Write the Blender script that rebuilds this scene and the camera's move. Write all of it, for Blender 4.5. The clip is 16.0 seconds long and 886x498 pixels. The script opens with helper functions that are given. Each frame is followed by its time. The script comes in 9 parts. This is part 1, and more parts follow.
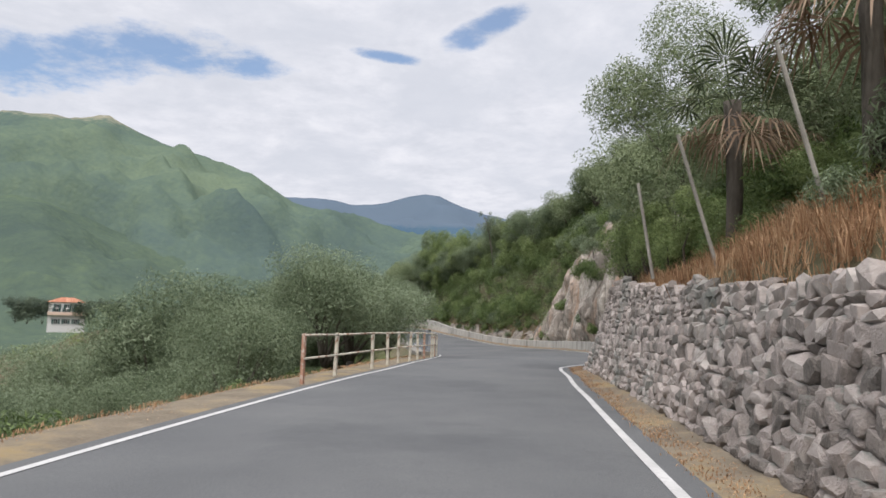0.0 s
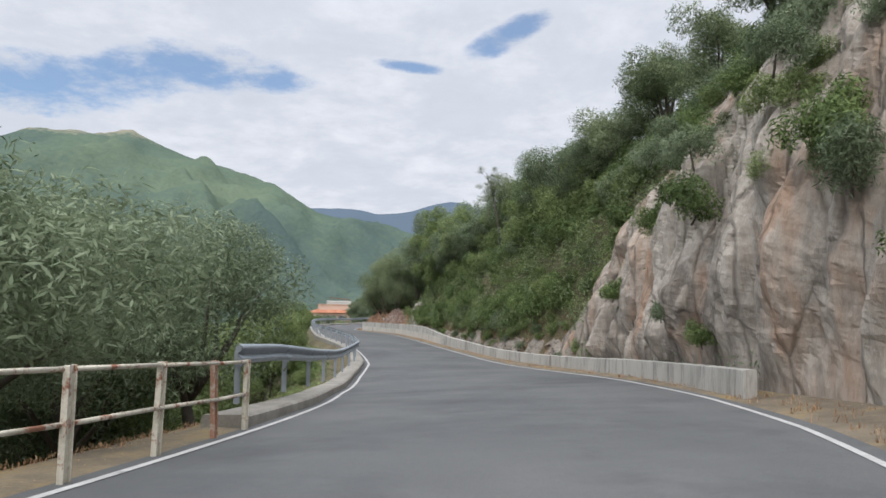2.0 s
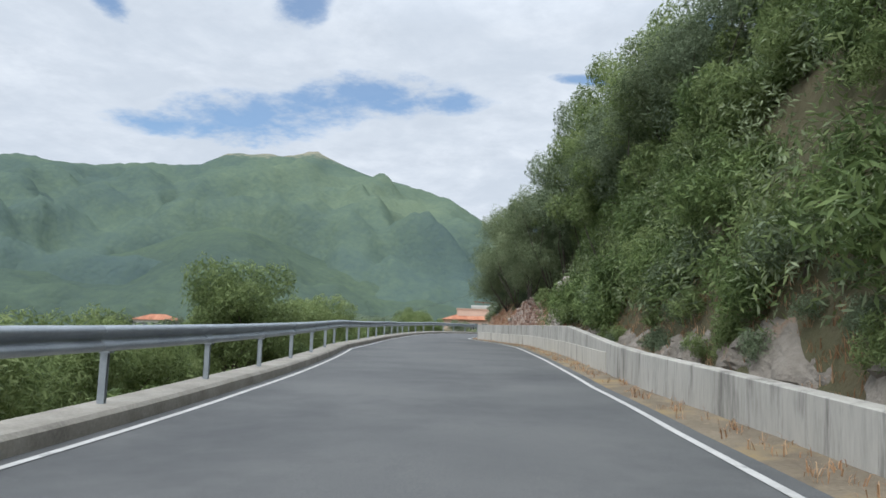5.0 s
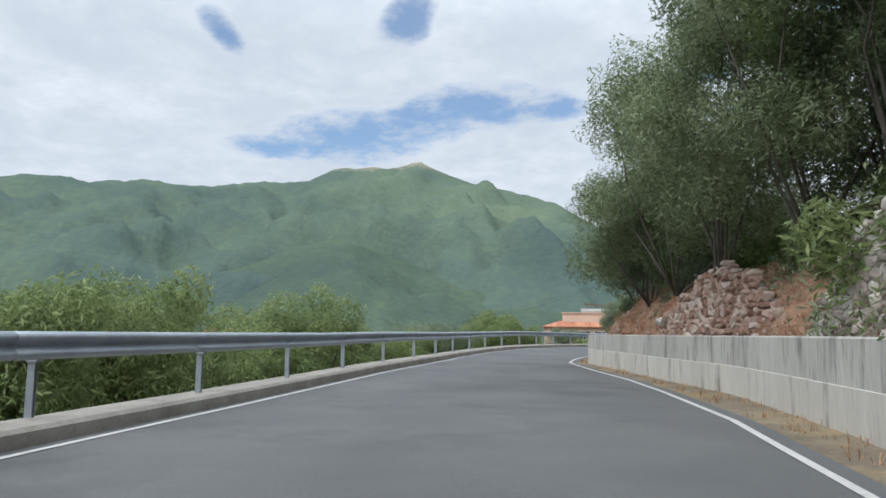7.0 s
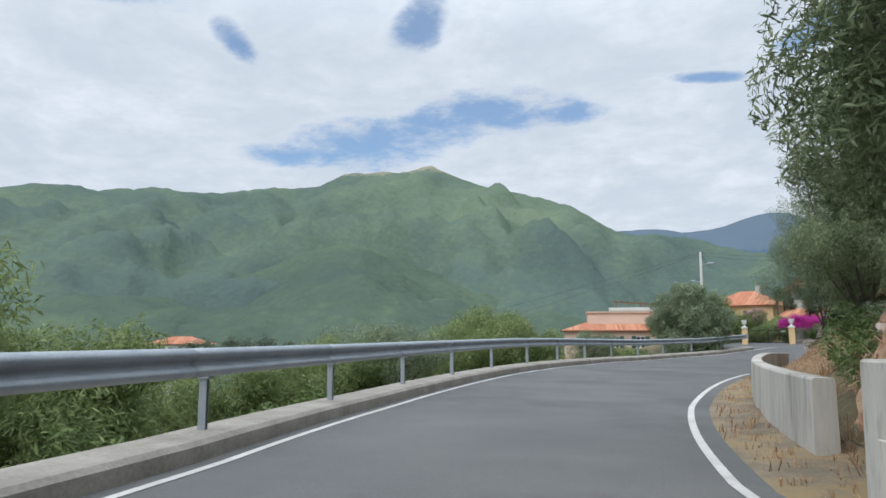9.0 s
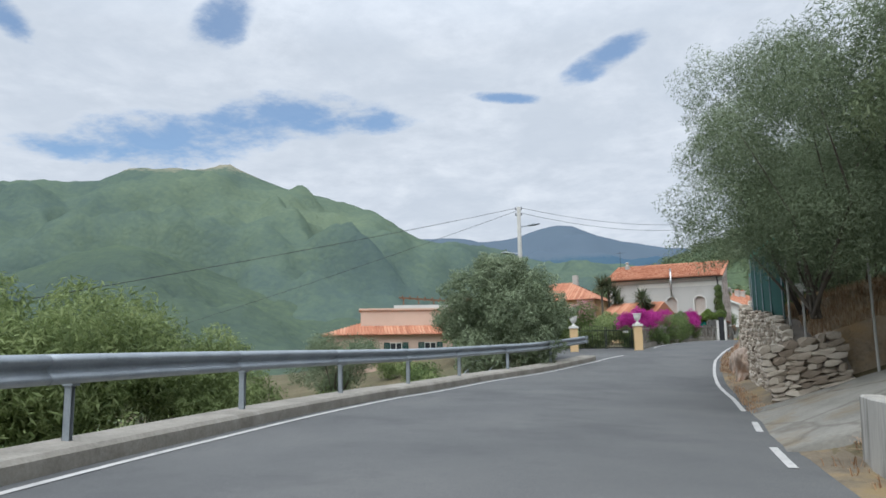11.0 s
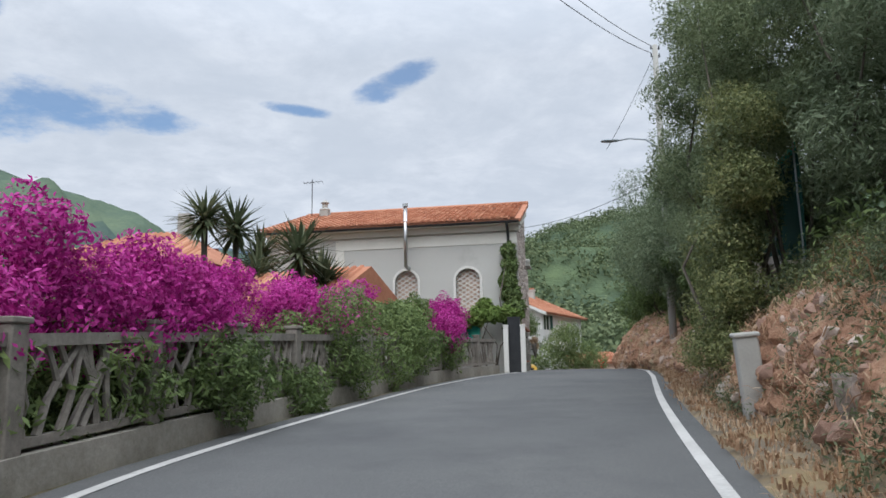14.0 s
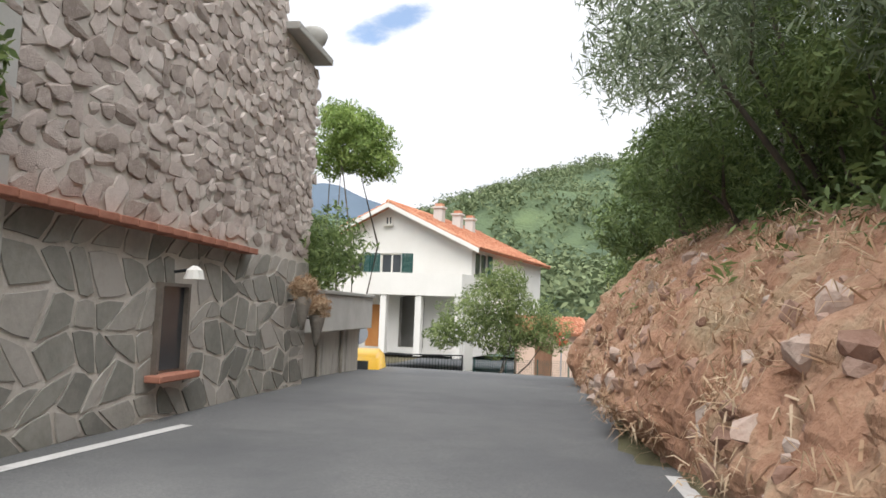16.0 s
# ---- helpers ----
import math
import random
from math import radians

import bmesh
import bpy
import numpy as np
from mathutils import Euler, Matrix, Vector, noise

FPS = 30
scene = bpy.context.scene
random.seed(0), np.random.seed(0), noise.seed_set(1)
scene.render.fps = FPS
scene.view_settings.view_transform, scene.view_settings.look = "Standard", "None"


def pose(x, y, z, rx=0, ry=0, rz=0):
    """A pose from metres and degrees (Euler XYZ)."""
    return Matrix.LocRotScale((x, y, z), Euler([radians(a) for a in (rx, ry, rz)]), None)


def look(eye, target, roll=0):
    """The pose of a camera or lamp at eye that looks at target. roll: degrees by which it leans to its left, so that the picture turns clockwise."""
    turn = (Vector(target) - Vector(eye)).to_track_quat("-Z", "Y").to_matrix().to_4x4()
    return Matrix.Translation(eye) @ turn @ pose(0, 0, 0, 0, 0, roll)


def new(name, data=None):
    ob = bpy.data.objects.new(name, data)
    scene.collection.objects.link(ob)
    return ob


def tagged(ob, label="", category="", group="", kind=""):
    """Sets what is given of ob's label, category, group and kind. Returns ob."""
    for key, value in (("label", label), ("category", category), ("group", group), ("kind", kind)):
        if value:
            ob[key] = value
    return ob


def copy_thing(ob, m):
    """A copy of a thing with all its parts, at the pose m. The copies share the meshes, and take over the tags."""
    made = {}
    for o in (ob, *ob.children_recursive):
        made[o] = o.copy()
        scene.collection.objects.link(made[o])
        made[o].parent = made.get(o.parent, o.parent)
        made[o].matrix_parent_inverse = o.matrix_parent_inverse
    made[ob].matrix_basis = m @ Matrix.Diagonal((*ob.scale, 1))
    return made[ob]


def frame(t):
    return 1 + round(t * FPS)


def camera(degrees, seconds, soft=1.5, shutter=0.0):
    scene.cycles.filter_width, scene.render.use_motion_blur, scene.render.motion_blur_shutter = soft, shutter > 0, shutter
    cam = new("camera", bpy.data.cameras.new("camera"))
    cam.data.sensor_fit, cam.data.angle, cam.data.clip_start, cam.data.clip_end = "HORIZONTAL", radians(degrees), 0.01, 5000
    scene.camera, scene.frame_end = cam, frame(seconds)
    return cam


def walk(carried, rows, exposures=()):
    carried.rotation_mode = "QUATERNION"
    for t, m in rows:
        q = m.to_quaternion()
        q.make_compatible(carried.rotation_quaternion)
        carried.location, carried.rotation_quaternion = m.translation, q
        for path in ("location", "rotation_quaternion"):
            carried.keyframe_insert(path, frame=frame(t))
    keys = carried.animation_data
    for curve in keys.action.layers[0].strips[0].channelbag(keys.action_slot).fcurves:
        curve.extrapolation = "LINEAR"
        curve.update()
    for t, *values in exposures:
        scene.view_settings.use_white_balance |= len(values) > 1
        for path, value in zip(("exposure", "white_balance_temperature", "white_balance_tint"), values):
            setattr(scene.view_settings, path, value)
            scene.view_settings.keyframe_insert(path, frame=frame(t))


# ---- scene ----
from functools import lru_cache
cam = camera(64.2, 16.0, soft=1.6)
# seconds, x, y, z, pitch, roll, yaw 
PATH = [
    (0.0, 0.000, 0.000, 0.000, 4.77, -1.94, -0.01),
    (0.5, 0.774, 6.981, -0.143, 5.00, -1.68, 0.11),
    (1.0, 1.433, 13.238, -0.293, 5.08, -1.17, 0.21),
    (1.5, 2.273, 19.130, -0.478, 5.15, -0.90, 0.40),
    (2.0, 3.392, 25.005, -0.601, 5.39, -0.87, 2.22),
    (2.5, 4.321, 30.789, -0.759, 5.73, -1.09, 3.80),
    (3.0, 4.793, 37.009, -0.963, 5.95, -2.35, 7.80),
    (3.5, 4.820, 43.746, -1.314, 6.12, -3.18, 12.98),
    (4.0, 4.120, 51.272, -1.645, 6.37, -3.67, 15.15),
    (4.2, 3.791, 54.302, -1.766, 6.38, -3.68, 15.95),
    (4.5, 3.224, 58.764, -1.881, 6.38, -3.08, 16.22),
    (5.0, 2.173, 66.014, -1.942, 6.38, -1.68, 16.62),
    (5.5, 0.959, 73.072, -1.912, 6.41, -0.77, 18.76),
    (6.0, -0.549, 79.961, -1.840, 6.49, -0.46, 22.15),
    (6.3, -1.631, 84.031, -1.794, 6.59, -0.46, 23.61),
    (6.5, -2.445, 86.720, -1.768, 6.68, -0.47, 23.84),
    (7.0, -4.202, 92.867, -1.698, 6.97, -0.64, 25.48),
    (7.5, -6.065, 98.495, -1.619, 7.29, -0.53, 26.53),
    (8.0, -7.904, 103.842, -1.594, 7.32, -0.57, 26.37),
    (8.2, -8.659, 106.003, -1.555, 7.33, -0.44, 26.35),
    (8.5, -9.759, 109.251, -1.493, 7.36, -0.25, 26.62),
    (9.0, -11.516, 114.691, -1.474, 7.44, -0.04, 26.61),
    (9.5, -13.091, 120.212, -1.513, 7.54, 0.15, 24.77),
    (10.0, -14.318, 125.895, -1.541, 7.61, 0.38, 20.61),
    (10.3, -14.816, 129.399, -1.478, 7.64, 0.56, 16.99),
    (10.5, -15.053, 131.778, -1.412, 7.64, 0.66, 14.25),
    (11.0, -15.317, 137.868, -1.322, 7.88, 0.95, 10.73),
    (11.5, -15.101, 144.184, -1.346, 8.00, 1.39, 4.85),
    (12.0, -14.601, 150.423, -1.382, 8.20, 1.55, 2.37),
    (12.5, -13.569, 156.138, -1.438, 8.53, 2.24, 1.14),
    (13.0, -12.288, 163.003, -1.377, 8.92, 2.63, -1.08),
    (13.5, -10.699, 169.959, -1.028, 8.81, 2.18, -4.23),
    (14.0, -8.946, 176.119, -0.657, 8.85, 1.08, -6.74),
    (14.5, -6.935, 182.122, -0.436, 8.63, -0.18, -9.07),
    (15.0, -4.859, 187.609, -0.304, 7.47, -1.83, -10.32),
    (15.5, -2.855, 192.584, -0.210, 7.18, -2.11, -10.28),
    (16.0, -1.110, 196.934, -0.132, 4.83, -2.25, -8.21),
]
walk(cam, [(t, pose(x, y, z, 90 + pitch, 0, yaw) @ pose(0, 0, 0, 0, 0, -roll)) for t, x, y, z, pitch, roll, yaw in PATH],
     exposures=[(0.0, 0.0, 6250, 14), (1.0, -0.02, 6150, 13), (2.5, -0.04, 6050, 11), (4.0, -0.04, 5900, 8), (8.0, -0.04, 5850, 8), (10.5, -0.12, 5850, 8), (12.5, -0.08, 5850, 9), (13.2, -0.17, 5800, 9), (13.8, -0.17, 5800, 9), (14.6, 0.06, 6150, 11), (15.2, 0.27, 6350, 12), (16.0, 0.57, 6350, 12)])

# ---- light: high bright cloud with blue gaps, a veiled sun ----
SUN_EL, SUN_AZ = 56.0, 166.0  # degrees; azimuth from +y, positive to the left
sun = new("sun", bpy.data.lights.new("sun", "SUN"))
sun.data.energy, sun.data.angle, sun.data.color = 2.9, radians(60), (1.0, 0.95, 0.87)
sun.matrix_world = look((0, 0, 60), (60 * math.sin(radians(SUN_AZ)) / math.tan(radians(SUN_EL)),
                                     -60 * math.cos(radians(SUN_AZ)) / math.tan(radians(SUN_EL)), 0))


def nd(nt, kind, ins=None, op=None):
    """A node with its inputs; an input may be a value or another node's output."""
    n = nt.nodes.new(kind)
    if op:
        n.operation = op
    for k, v in (ins or {}).items():
        if hasattr(v, "is_linked"):
            nt.links.new(v, n.inputs[k])
        else:
            n.inputs[k].default_value = v
    return n


def vmath(nt, op, a, b=0.0):
    return nd(nt, "ShaderNodeMath", {0: a, 1: b}, op).outputs[0]


def ramp(nt, fac, stops, interp="LINEAR"):
    n = nd(nt, "ShaderNodeValToRGB", {"Fac": fac})
    n.color_ramp.interpolation = interp
    el = n.color_ramp.elements
    while len(el) < len(stops):
        el.new(0.5)
    for e, (p, c) in zip(el, stops):
        e.position, e.color = p, (*c, 1) if len(c) == 3 else c
    return n.outputs["Color"]


def mixc(nt, fac, a, b, blend="MIX"):
    n = nt.nodes.new("ShaderNodeMix")
    n.data_type, n.blend_type = "RGBA", blend
    for k, v in ((0, fac), (6, a), (7, b)):
        if hasattr(v, "is_linked"):
            nt.links.new(v, n.inputs[k])
        else:
            n.inputs[k].default_value = v if k == 0 or len(v) == 4 else (*v, 1)
    return n.outputs[2]


def make_world():
    w = bpy.data.worlds.new("sky")
    scene.world = w
    w.use_nodes = True
    nt = w.node_tree
    nt.nodes.clear()
    sky = nt.nodes.new("ShaderNodeTexSky")
    sky.sky_type, sky.sun_disc, sky.sun_elevation, sky.sun_rotation = "NISHITA", False, radians(SUN_EL), radians(-SUN_AZ)
    co = nd(nt, "ShaderNodeTexCoord").outputs["Generated"]
    sep = nd(nt, "ShaderNodeSeparateXYZ", {0: co})
    el = vmath(nt, "ARCSINE", sep.outputs[2])
    az = vmath(nt, "ARCTAN2", vmath(nt, "MULTIPLY", sep.outputs[0], -1.0), sep.outputs[1])
    # clouds lie in a flat deck: project the direction on it
    zz = vmath(nt, "ADD", vmath(nt, "MAXIMUM", sep.outputs[2], 0.0), 0.16)
    deck = nd(nt, "ShaderNodeCombineXYZ", {0: vmath(nt, "DIVIDE", sep.outputs[0], zz), 1: vmath(nt, "DIVIDE", sep.outputs[1], zz), 2: 0.0}).outputs[0]
    big = nd(nt, "ShaderNodeTexNoise", {"Vector": deck, "Scale": 2.6, "Detail": 9.0, "Roughness": 0.6, "Distortion": 0.5}).outputs[0]
    fine = nd(nt, "ShaderNodeTexNoise", {"Vector": deck, "Scale": 7.0, "Detail": 8.0, "Roughness": 0.65}).outputs[0]
    # gaps in the deck: azimuth, elevation, half width, half height (degrees), slant
    gap = None
    for ga, ge, gw, gh, sl in ((33.2, 15.7, 5.6, 1.9, -0.10), (27.0, 17.2, 7.0, 1.5, -0.22), (22.0, 18.3, 6.0, 1.5, 0.0), (17.6, 18.0, 3.6, 0.9, 0.0), (39.3, 14.7, 3.0, 0.8, 0.0), (28.7, 25.0, 2.0, 1.7, -0.4),
                               (-3.2, 22.3, 2.9, 1.0, -0.38), (5.0, 19.8, 2.4, 0.4, 0.1), (43.6, 22.8, 1.6, 1.1, 0.5), (58.0, 27.0, 9.0, 2.0, 0.1),
                               (-30.0, 33.0, 8.0, 2.5, 0.2), (10.0, 38.0, 10.0, 3.0, -0.2), (120.0, 30.0, 16.0, 3.0, 0.1), (-110.0, 35.0, 14.0, 4.0, 0.0)):
        da = vmath(nt, "SUBTRACT", az, radians(ga))
        de = vmath(nt, "SUBTRACT", vmath(nt, "SUBTRACT", el, radians(ge)), vmath(nt, "MULTIPLY", da, sl))
        q = vmath(nt, "ADD", vmath(nt, "POWER", vmath(nt, "DIVIDE", da, radians(gw)), 2.0), vmath(nt, "POWER", vmath(nt, "DIVIDE", de, radians(gh)), 2.0))
        g = vmath(nt, "SUBTRACT", 1.0, q)
        gap = g if gap is None else vmath(nt, "MAXIMUM", gap, g)
    edge = vmath(nt, "MULTIPLY", vmath(nt, "SUBTRACT", big, 0.5), 4.4)
    edge = vmath(nt, "ADD", edge, vmath(nt, "MULTIPLY", vmath(nt, "SUBTRACT", fine, 0.5), 5.0))
    hole = nd(nt, "ShaderNodeMapRange", {"Value": vmath(nt, "ADD", gap, edge), "From Min": -0.9, "From Max": 1.15, "To Min": 0.0, "To Max": 0.76})
    hole.interpolation_type = "SMOOTHSTEP"
    hole = hole.outputs[0]
    shade = ramp(nt, fine, [(0.3, (0.80, 0.82, 0.85)), (0.52, (0.93, 0.94, 0.96)), (0.72, (1.02, 1.02, 1.02))])
    shade = mixc(nt, ramp(nt, big, [(0.40, (0, 0, 0)), (0.62, (1, 1, 1))]), mixc(nt, 0.75, shade, (0.76, 0.79, 0.83, 1)), shade)
    lift = nd(nt, "ShaderNodeMapRange", {"Value": sep.outputs[2], "From Min": 0.40, "From Max": 0.95, "To Min": 0.88, "To Max": 2.0}).outputs[0]
    cloud = nd(nt, "ShaderNodeVectorMath", {0: shade, 1: nd(nt, "ShaderNodeCombineXYZ", {0: lift, 1: lift, 2: lift}).outputs[0]}, "MULTIPLY").outputs[0]
    blue = nd(nt, "ShaderNodeVectorMath", {0: sky.outputs[0], 1: (0.092, 0.124, 0.140)}, "MULTIPLY").outputs[0]
    out = mixc(nt, hole, cloud, blue)
    bg = nd(nt, "ShaderNodeBackground", {"Color": out, "Strength": 1.0})
    nt.links.new(bg.outputs[0], nd(nt, "ShaderNodeOutputWorld").inputs[0])


make_world()

# ---- materials ----
def surface(name, stops, scale=1.0, fine=12.0, rough=0.85, bump=0.3, dist=0.05, spread=0.0, metallic=0.0, island=False, stretch=(1, 1, 1), stain=None, spec=0.3, fw=0.4, cracks=None):
    """A rough natural or painted surface: two scales of noise through a colour ramp, relief, and a shift per object or island."""
    m = bpy.data.materials.new(name)
    m.use_nodes = True
    nt = m.node_tree
    bsdf = nt.nodes["Principled BSDF"]
    co = nd(nt, "ShaderNodeTexCoord").outputs["Object"]
    co = nd(nt, "ShaderNodeMapping", {"Vector": co, "Scale": stretch}).outputs[0]
    n1 = nd(nt, "ShaderNodeTexNoise", {"Vector": co, "Scale": scale, "Detail": 6.0, "Roughness": 0.6}).outputs[0]
    n2 = nd(nt, "ShaderNodeTexNoise", {"Vector": co, "Scale": fine, "Detail": 6.0, "Roughness": 0.65}).outputs[0]
    fac = vmath(nt, "ADD", vmath(nt, "MULTIPLY", n1, 1 - fw), vmath(nt, "MULTIPLY", n2, fw))
    if spread:
        if island:
            r = nd(nt, "ShaderNodeNewGeometry").outputs["Random Per Island"]
        else:
            r = nd(nt, "ShaderNodeObjectInfo").outputs["Random"]
        fac = vmath(nt, "ADD", fac, vmath(nt, "MULTIPLY", vmath(nt, "SUBTRACT", r, 0.5), spread))
    col = ramp(nt, fac, stops)
    if stain:
        sc, lo, hi, sco = stain
        n3 = nd(nt, "ShaderNodeTexNoise", {"Vector": co, "Scale": sc, "Detail": 5.0, "Roughness": 0.7}).outputs[0]
        col = mixc(nt, ramp(nt, n3, [(lo, (0, 0, 0)), (hi, (1, 1, 1))]), col, sco)
    relief_h = vmath(nt, "ADD", n2, vmath(nt, "MULTIPLY", n1, 0.5))
    if cracks:  # scale, stretch: a net of fractures, bent by the slower noise
        warp = nd(nt, "ShaderNodeVectorMath", {0: co, 1: nd(nt, "ShaderNodeTexNoise", {"Vector": co, "Scale": 0.9, "Detail": 4.0}).outputs["Color"]}, "ADD").outputs[0]
        vn = nd(nt, "ShaderNodeTexVoronoi", {"Vector": nd(nt, "ShaderNodeMapping", {"Vector": warp, "Scale": cracks[1]}).outputs[0], "Scale": cracks[0]})
        vn.feature = "DISTANCE_TO_EDGE"
        line = ramp(nt, vn.outputs["Distance"], [(0.0, (0, 0, 0)), (0.05, (1, 1, 1))])
        col = mixc(nt, vmath(nt, "MULTIPLY", vmath(nt, "SUBTRACT", 1.0, line), 0.5), col, (0.09, 0.075, 0.06))
        relief_h = vmath(nt, "ADD", relief_h, vmath(nt, "MULTIPLY", line, 0.5))
    nt.links.new(col, bsdf.inputs["Base Color"])
    bsdf.inputs["Roughness"].default_value = rough
    bsdf.inputs["Metallic"].default_value = metallic
    bsdf.inputs["Specular IOR Level"].default_value = spec
    if bump:
        b = nd(nt, "ShaderNodeBump", {"Height": relief_h, "Strength": bump, "Distance": dist})
        nt.links.new(b.outputs[0], bsdf.inputs["Normal"])
    return m


def leafy(name, dark, mid, light, spread=0.5, rough=0.6, trans=0.25):
    """Leaves: a shift per leaf, a slower shift over the crown, and some light let through."""
    m = bpy.data.materials.new(name)
    m.use_nodes = True
    nt = m.node_tree
    bsdf = nt.nodes["Principled BSDF"]
    geo = nd(nt, "ShaderNodeNewGeometry")
    co = nd(nt, "ShaderNodeTexCoord").outputs["Object"]
    n1 = nd(nt, "ShaderNodeTexNoise", {"Vector": co, "Scale": 0.9, "Detail": 3.0}).outputs[0]
    fac = vmath(nt, "ADD", n1, vmath(nt, "MULTIPLY", vmath(nt, "SUBTRACT", geo.outputs["Random Per Island"], 0.5), spread))
    fac = vmath(nt, "ADD", fac, vmath(nt, "MULTIPLY", vmath(nt, "SUBTRACT", nd(nt, "ShaderNodeObjectInfo").outputs["Random"], 0.5), 0.2))
    col = ramp(nt, fac, [(0.25, dark), (0.5, mid), (0.8, light)])
    nt.links.new(col, bsdf.inputs["Base Color"])
    bsdf.inputs["Roughness"].default_value = rough
    bsdf.inputs["Specular IOR Level"].default_value = 0.25
    tr = nd(nt, "ShaderNodeBsdfTranslucent", {"Color": col})
    mx = nd(nt, "ShaderNodeMixShader", {0: trans, 1: bsdf.outputs[0], 2: tr.outputs[0]})
    nt.links.new(mx.outputs[0], nt.nodes["Material Output"].inputs[0])
    return m


M = {}
M["asphalt"] = surface("asphalt", [(0.30, (0.076, 0.079, 0.081)), (0.5, (0.116, 0.118, 0.118)), (0.70, (0.168, 0.167, 0.160))], 0.35, 60, 0.9, 0.6, 0.012, fw=0.62, stain=(0.22, 0.5, 0.7, (0.078, 0.08, 0.083)))
M["line"] = surface("road_paint", [(0.3, (0.36, 0.355, 0.34)), (0.6, (0.56, 0.55, 0.53))], 1.5, 25, 0.8, 0.1, 0.005, stain=(3.0, 0.58, 0.7, (0.3, 0.3, 0.29)))
M["verge"] = surface("verge_gravel", [(0.3, (0.10, 0.08, 0.058)), (0.5, (0.19, 0.155, 0.11)), (0.7, (0.29, 0.245, 0.175))], 1.2, 22, 0.95, 0.7, 0.03, stain=(0.6, 0.5, 0.66, (0.27, 0.20, 0.10)))
M["concrete"] = surface("old_concrete", [(0.3, (0.27, 0.26, 0.23)), (0.5, (0.42, 0.40, 0.36)), (0.7, (0.53, 0.51, 0.46))], 0.9, 16, 0.9, 0.3, 0.02, stretch=(1, 1, 0.16), stain=(2.4, 0.52, 0.68, (0.17, 0.162, 0.145)))
M["kerb"] = surface("kerb_concrete", [(0.3, (0.17, 0.155, 0.135)), (0.5, (0.28, 0.26, 0.225)), (0.7, (0.39, 0.365, 0.32))], 1.5, 20, 0.92, 0.4, 0.02)
M["steel"] = surface("galvanised_steel", [(0.3, (0.25, 0.28, 0.31)), (0.6, (0.36, 0.39, 0.42))], 2.0, 30, 0.55, 0.05, 0.01, metallic=0.45, spec=0.4)
M["rusty_white"] = surface("flaking_white_paint", [(0.3, (0.40, 0.36, 0.28)), (0.55, (0.62, 0.58, 0.48))], 3.0, 30, 0.7, 0.3, 0.005, stain=(4.0, 0.52, 0.6, (0.27, 0.12, 0.07)))
M["rust_post"] = surface("rusty_iron", [(0.35, (0.30, 0.15, 0.10)), (0.6, (0.45, 0.27, 0.19))], 3.0, 30, 0.8, 0.3, 0.005, stain=(5.0, 0.5, 0.6, (0.5, 0.45, 0.38)))
M["stone"] = surface("wall_stone", [(0.25, (0.20, 0.165, 0.135)), (0.45, (0.36, 0.30, 0.26)), (0.6, (0.47, 0.42, 0.37)), (0.8, (0.58, 0.54, 0.49))], 1.6, 14, 0.92, 0.6, 0.03, spread=0.55)
M["stone_stuff"] = surface("wall_stone_joined", [(0.25, (0.20, 0.165, 0.135)), (0.45, (0.36, 0.30, 0.26)), (0.6, (0.47, 0.42, 0.37)), (0.8, (0.58, 0.54, 0.49))], 1.6, 14, 0.92, 0.6, 0.03, spread=0.55, island=True)
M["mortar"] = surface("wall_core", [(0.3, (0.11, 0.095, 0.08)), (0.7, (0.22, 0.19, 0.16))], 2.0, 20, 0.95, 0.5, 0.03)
M["rock"] = surface("cliff_rock", [(0.30, (0.12, 0.10, 0.08)), (0.42, (0.27, 0.232, 0.195)), (0.52, (0.39, 0.345, 0.295)), (0.66, (0.53, 0.485, 0.42))], 0.6, 4.5, 0.93, 1.0, 0.12, stretch=(1, 1, 0.3), stain=(0.22, 0.52, 0.64, (0.41, 0.27, 0.185)), cracks=(0.7, (1.0, 1.0, 0.8)))
M["rockgrey"] = surface("grey_slope_rock", [(0.27, (0.10, 0.085, 0.07)), (0.45, (0.21, 0.185, 0.155)), (0.6, (0.30, 0.265, 0.225)), (0.72, (0.38, 0.34, 0.29))], 0.6, 6.0, 0.93, 0.9, 0.1, stain=(0.5, 0.55, 0.68, (0.33, 0.20, 0.12)))
M["concrete_pale"] = surface("pale_concrete", [(0.3, (0.40, 0.375, 0.33)), (0.55, (0.52, 0.49, 0.43)), (0.75, (0.60, 0.57, 0.51))], 1.0, 16, 0.9, 0.3, 0.02, stretch=(1, 1, 0.14), stain=(3.0, 0.54, 0.68, (0.25, 0.232, 0.20)))
M["earth"] = surface("red_earth", [(0.3, (0.19, 0.10, 0.065)), (0.45, (0.34, 0.19, 0.12)), (0.57, (0.45, 0.275, 0.18)), (0.7, (0.54, 0.39, 0.275))], 1.8, 13.0, 0.97, 1.0, 0.07, stretch=(1, 1, 0.4), stain=(0.9, 0.52, 0.66, (0.36, 0.28, 0.18)))
M["ramp"] = surface("worn_ramp_concrete", [(0.3, (0.145, 0.138, 0.12)), (0.5, (0.225, 0.216, 0.19)), (0.7, (0.31, 0.295, 0.26))], 0.8, 14, 0.93, 0.5, 0.03, stain=(0.7, 0.5, 0.66, (0.21, 0.17, 0.115)), cracks=(0.45, (1.0, 1.0, 1.0)))
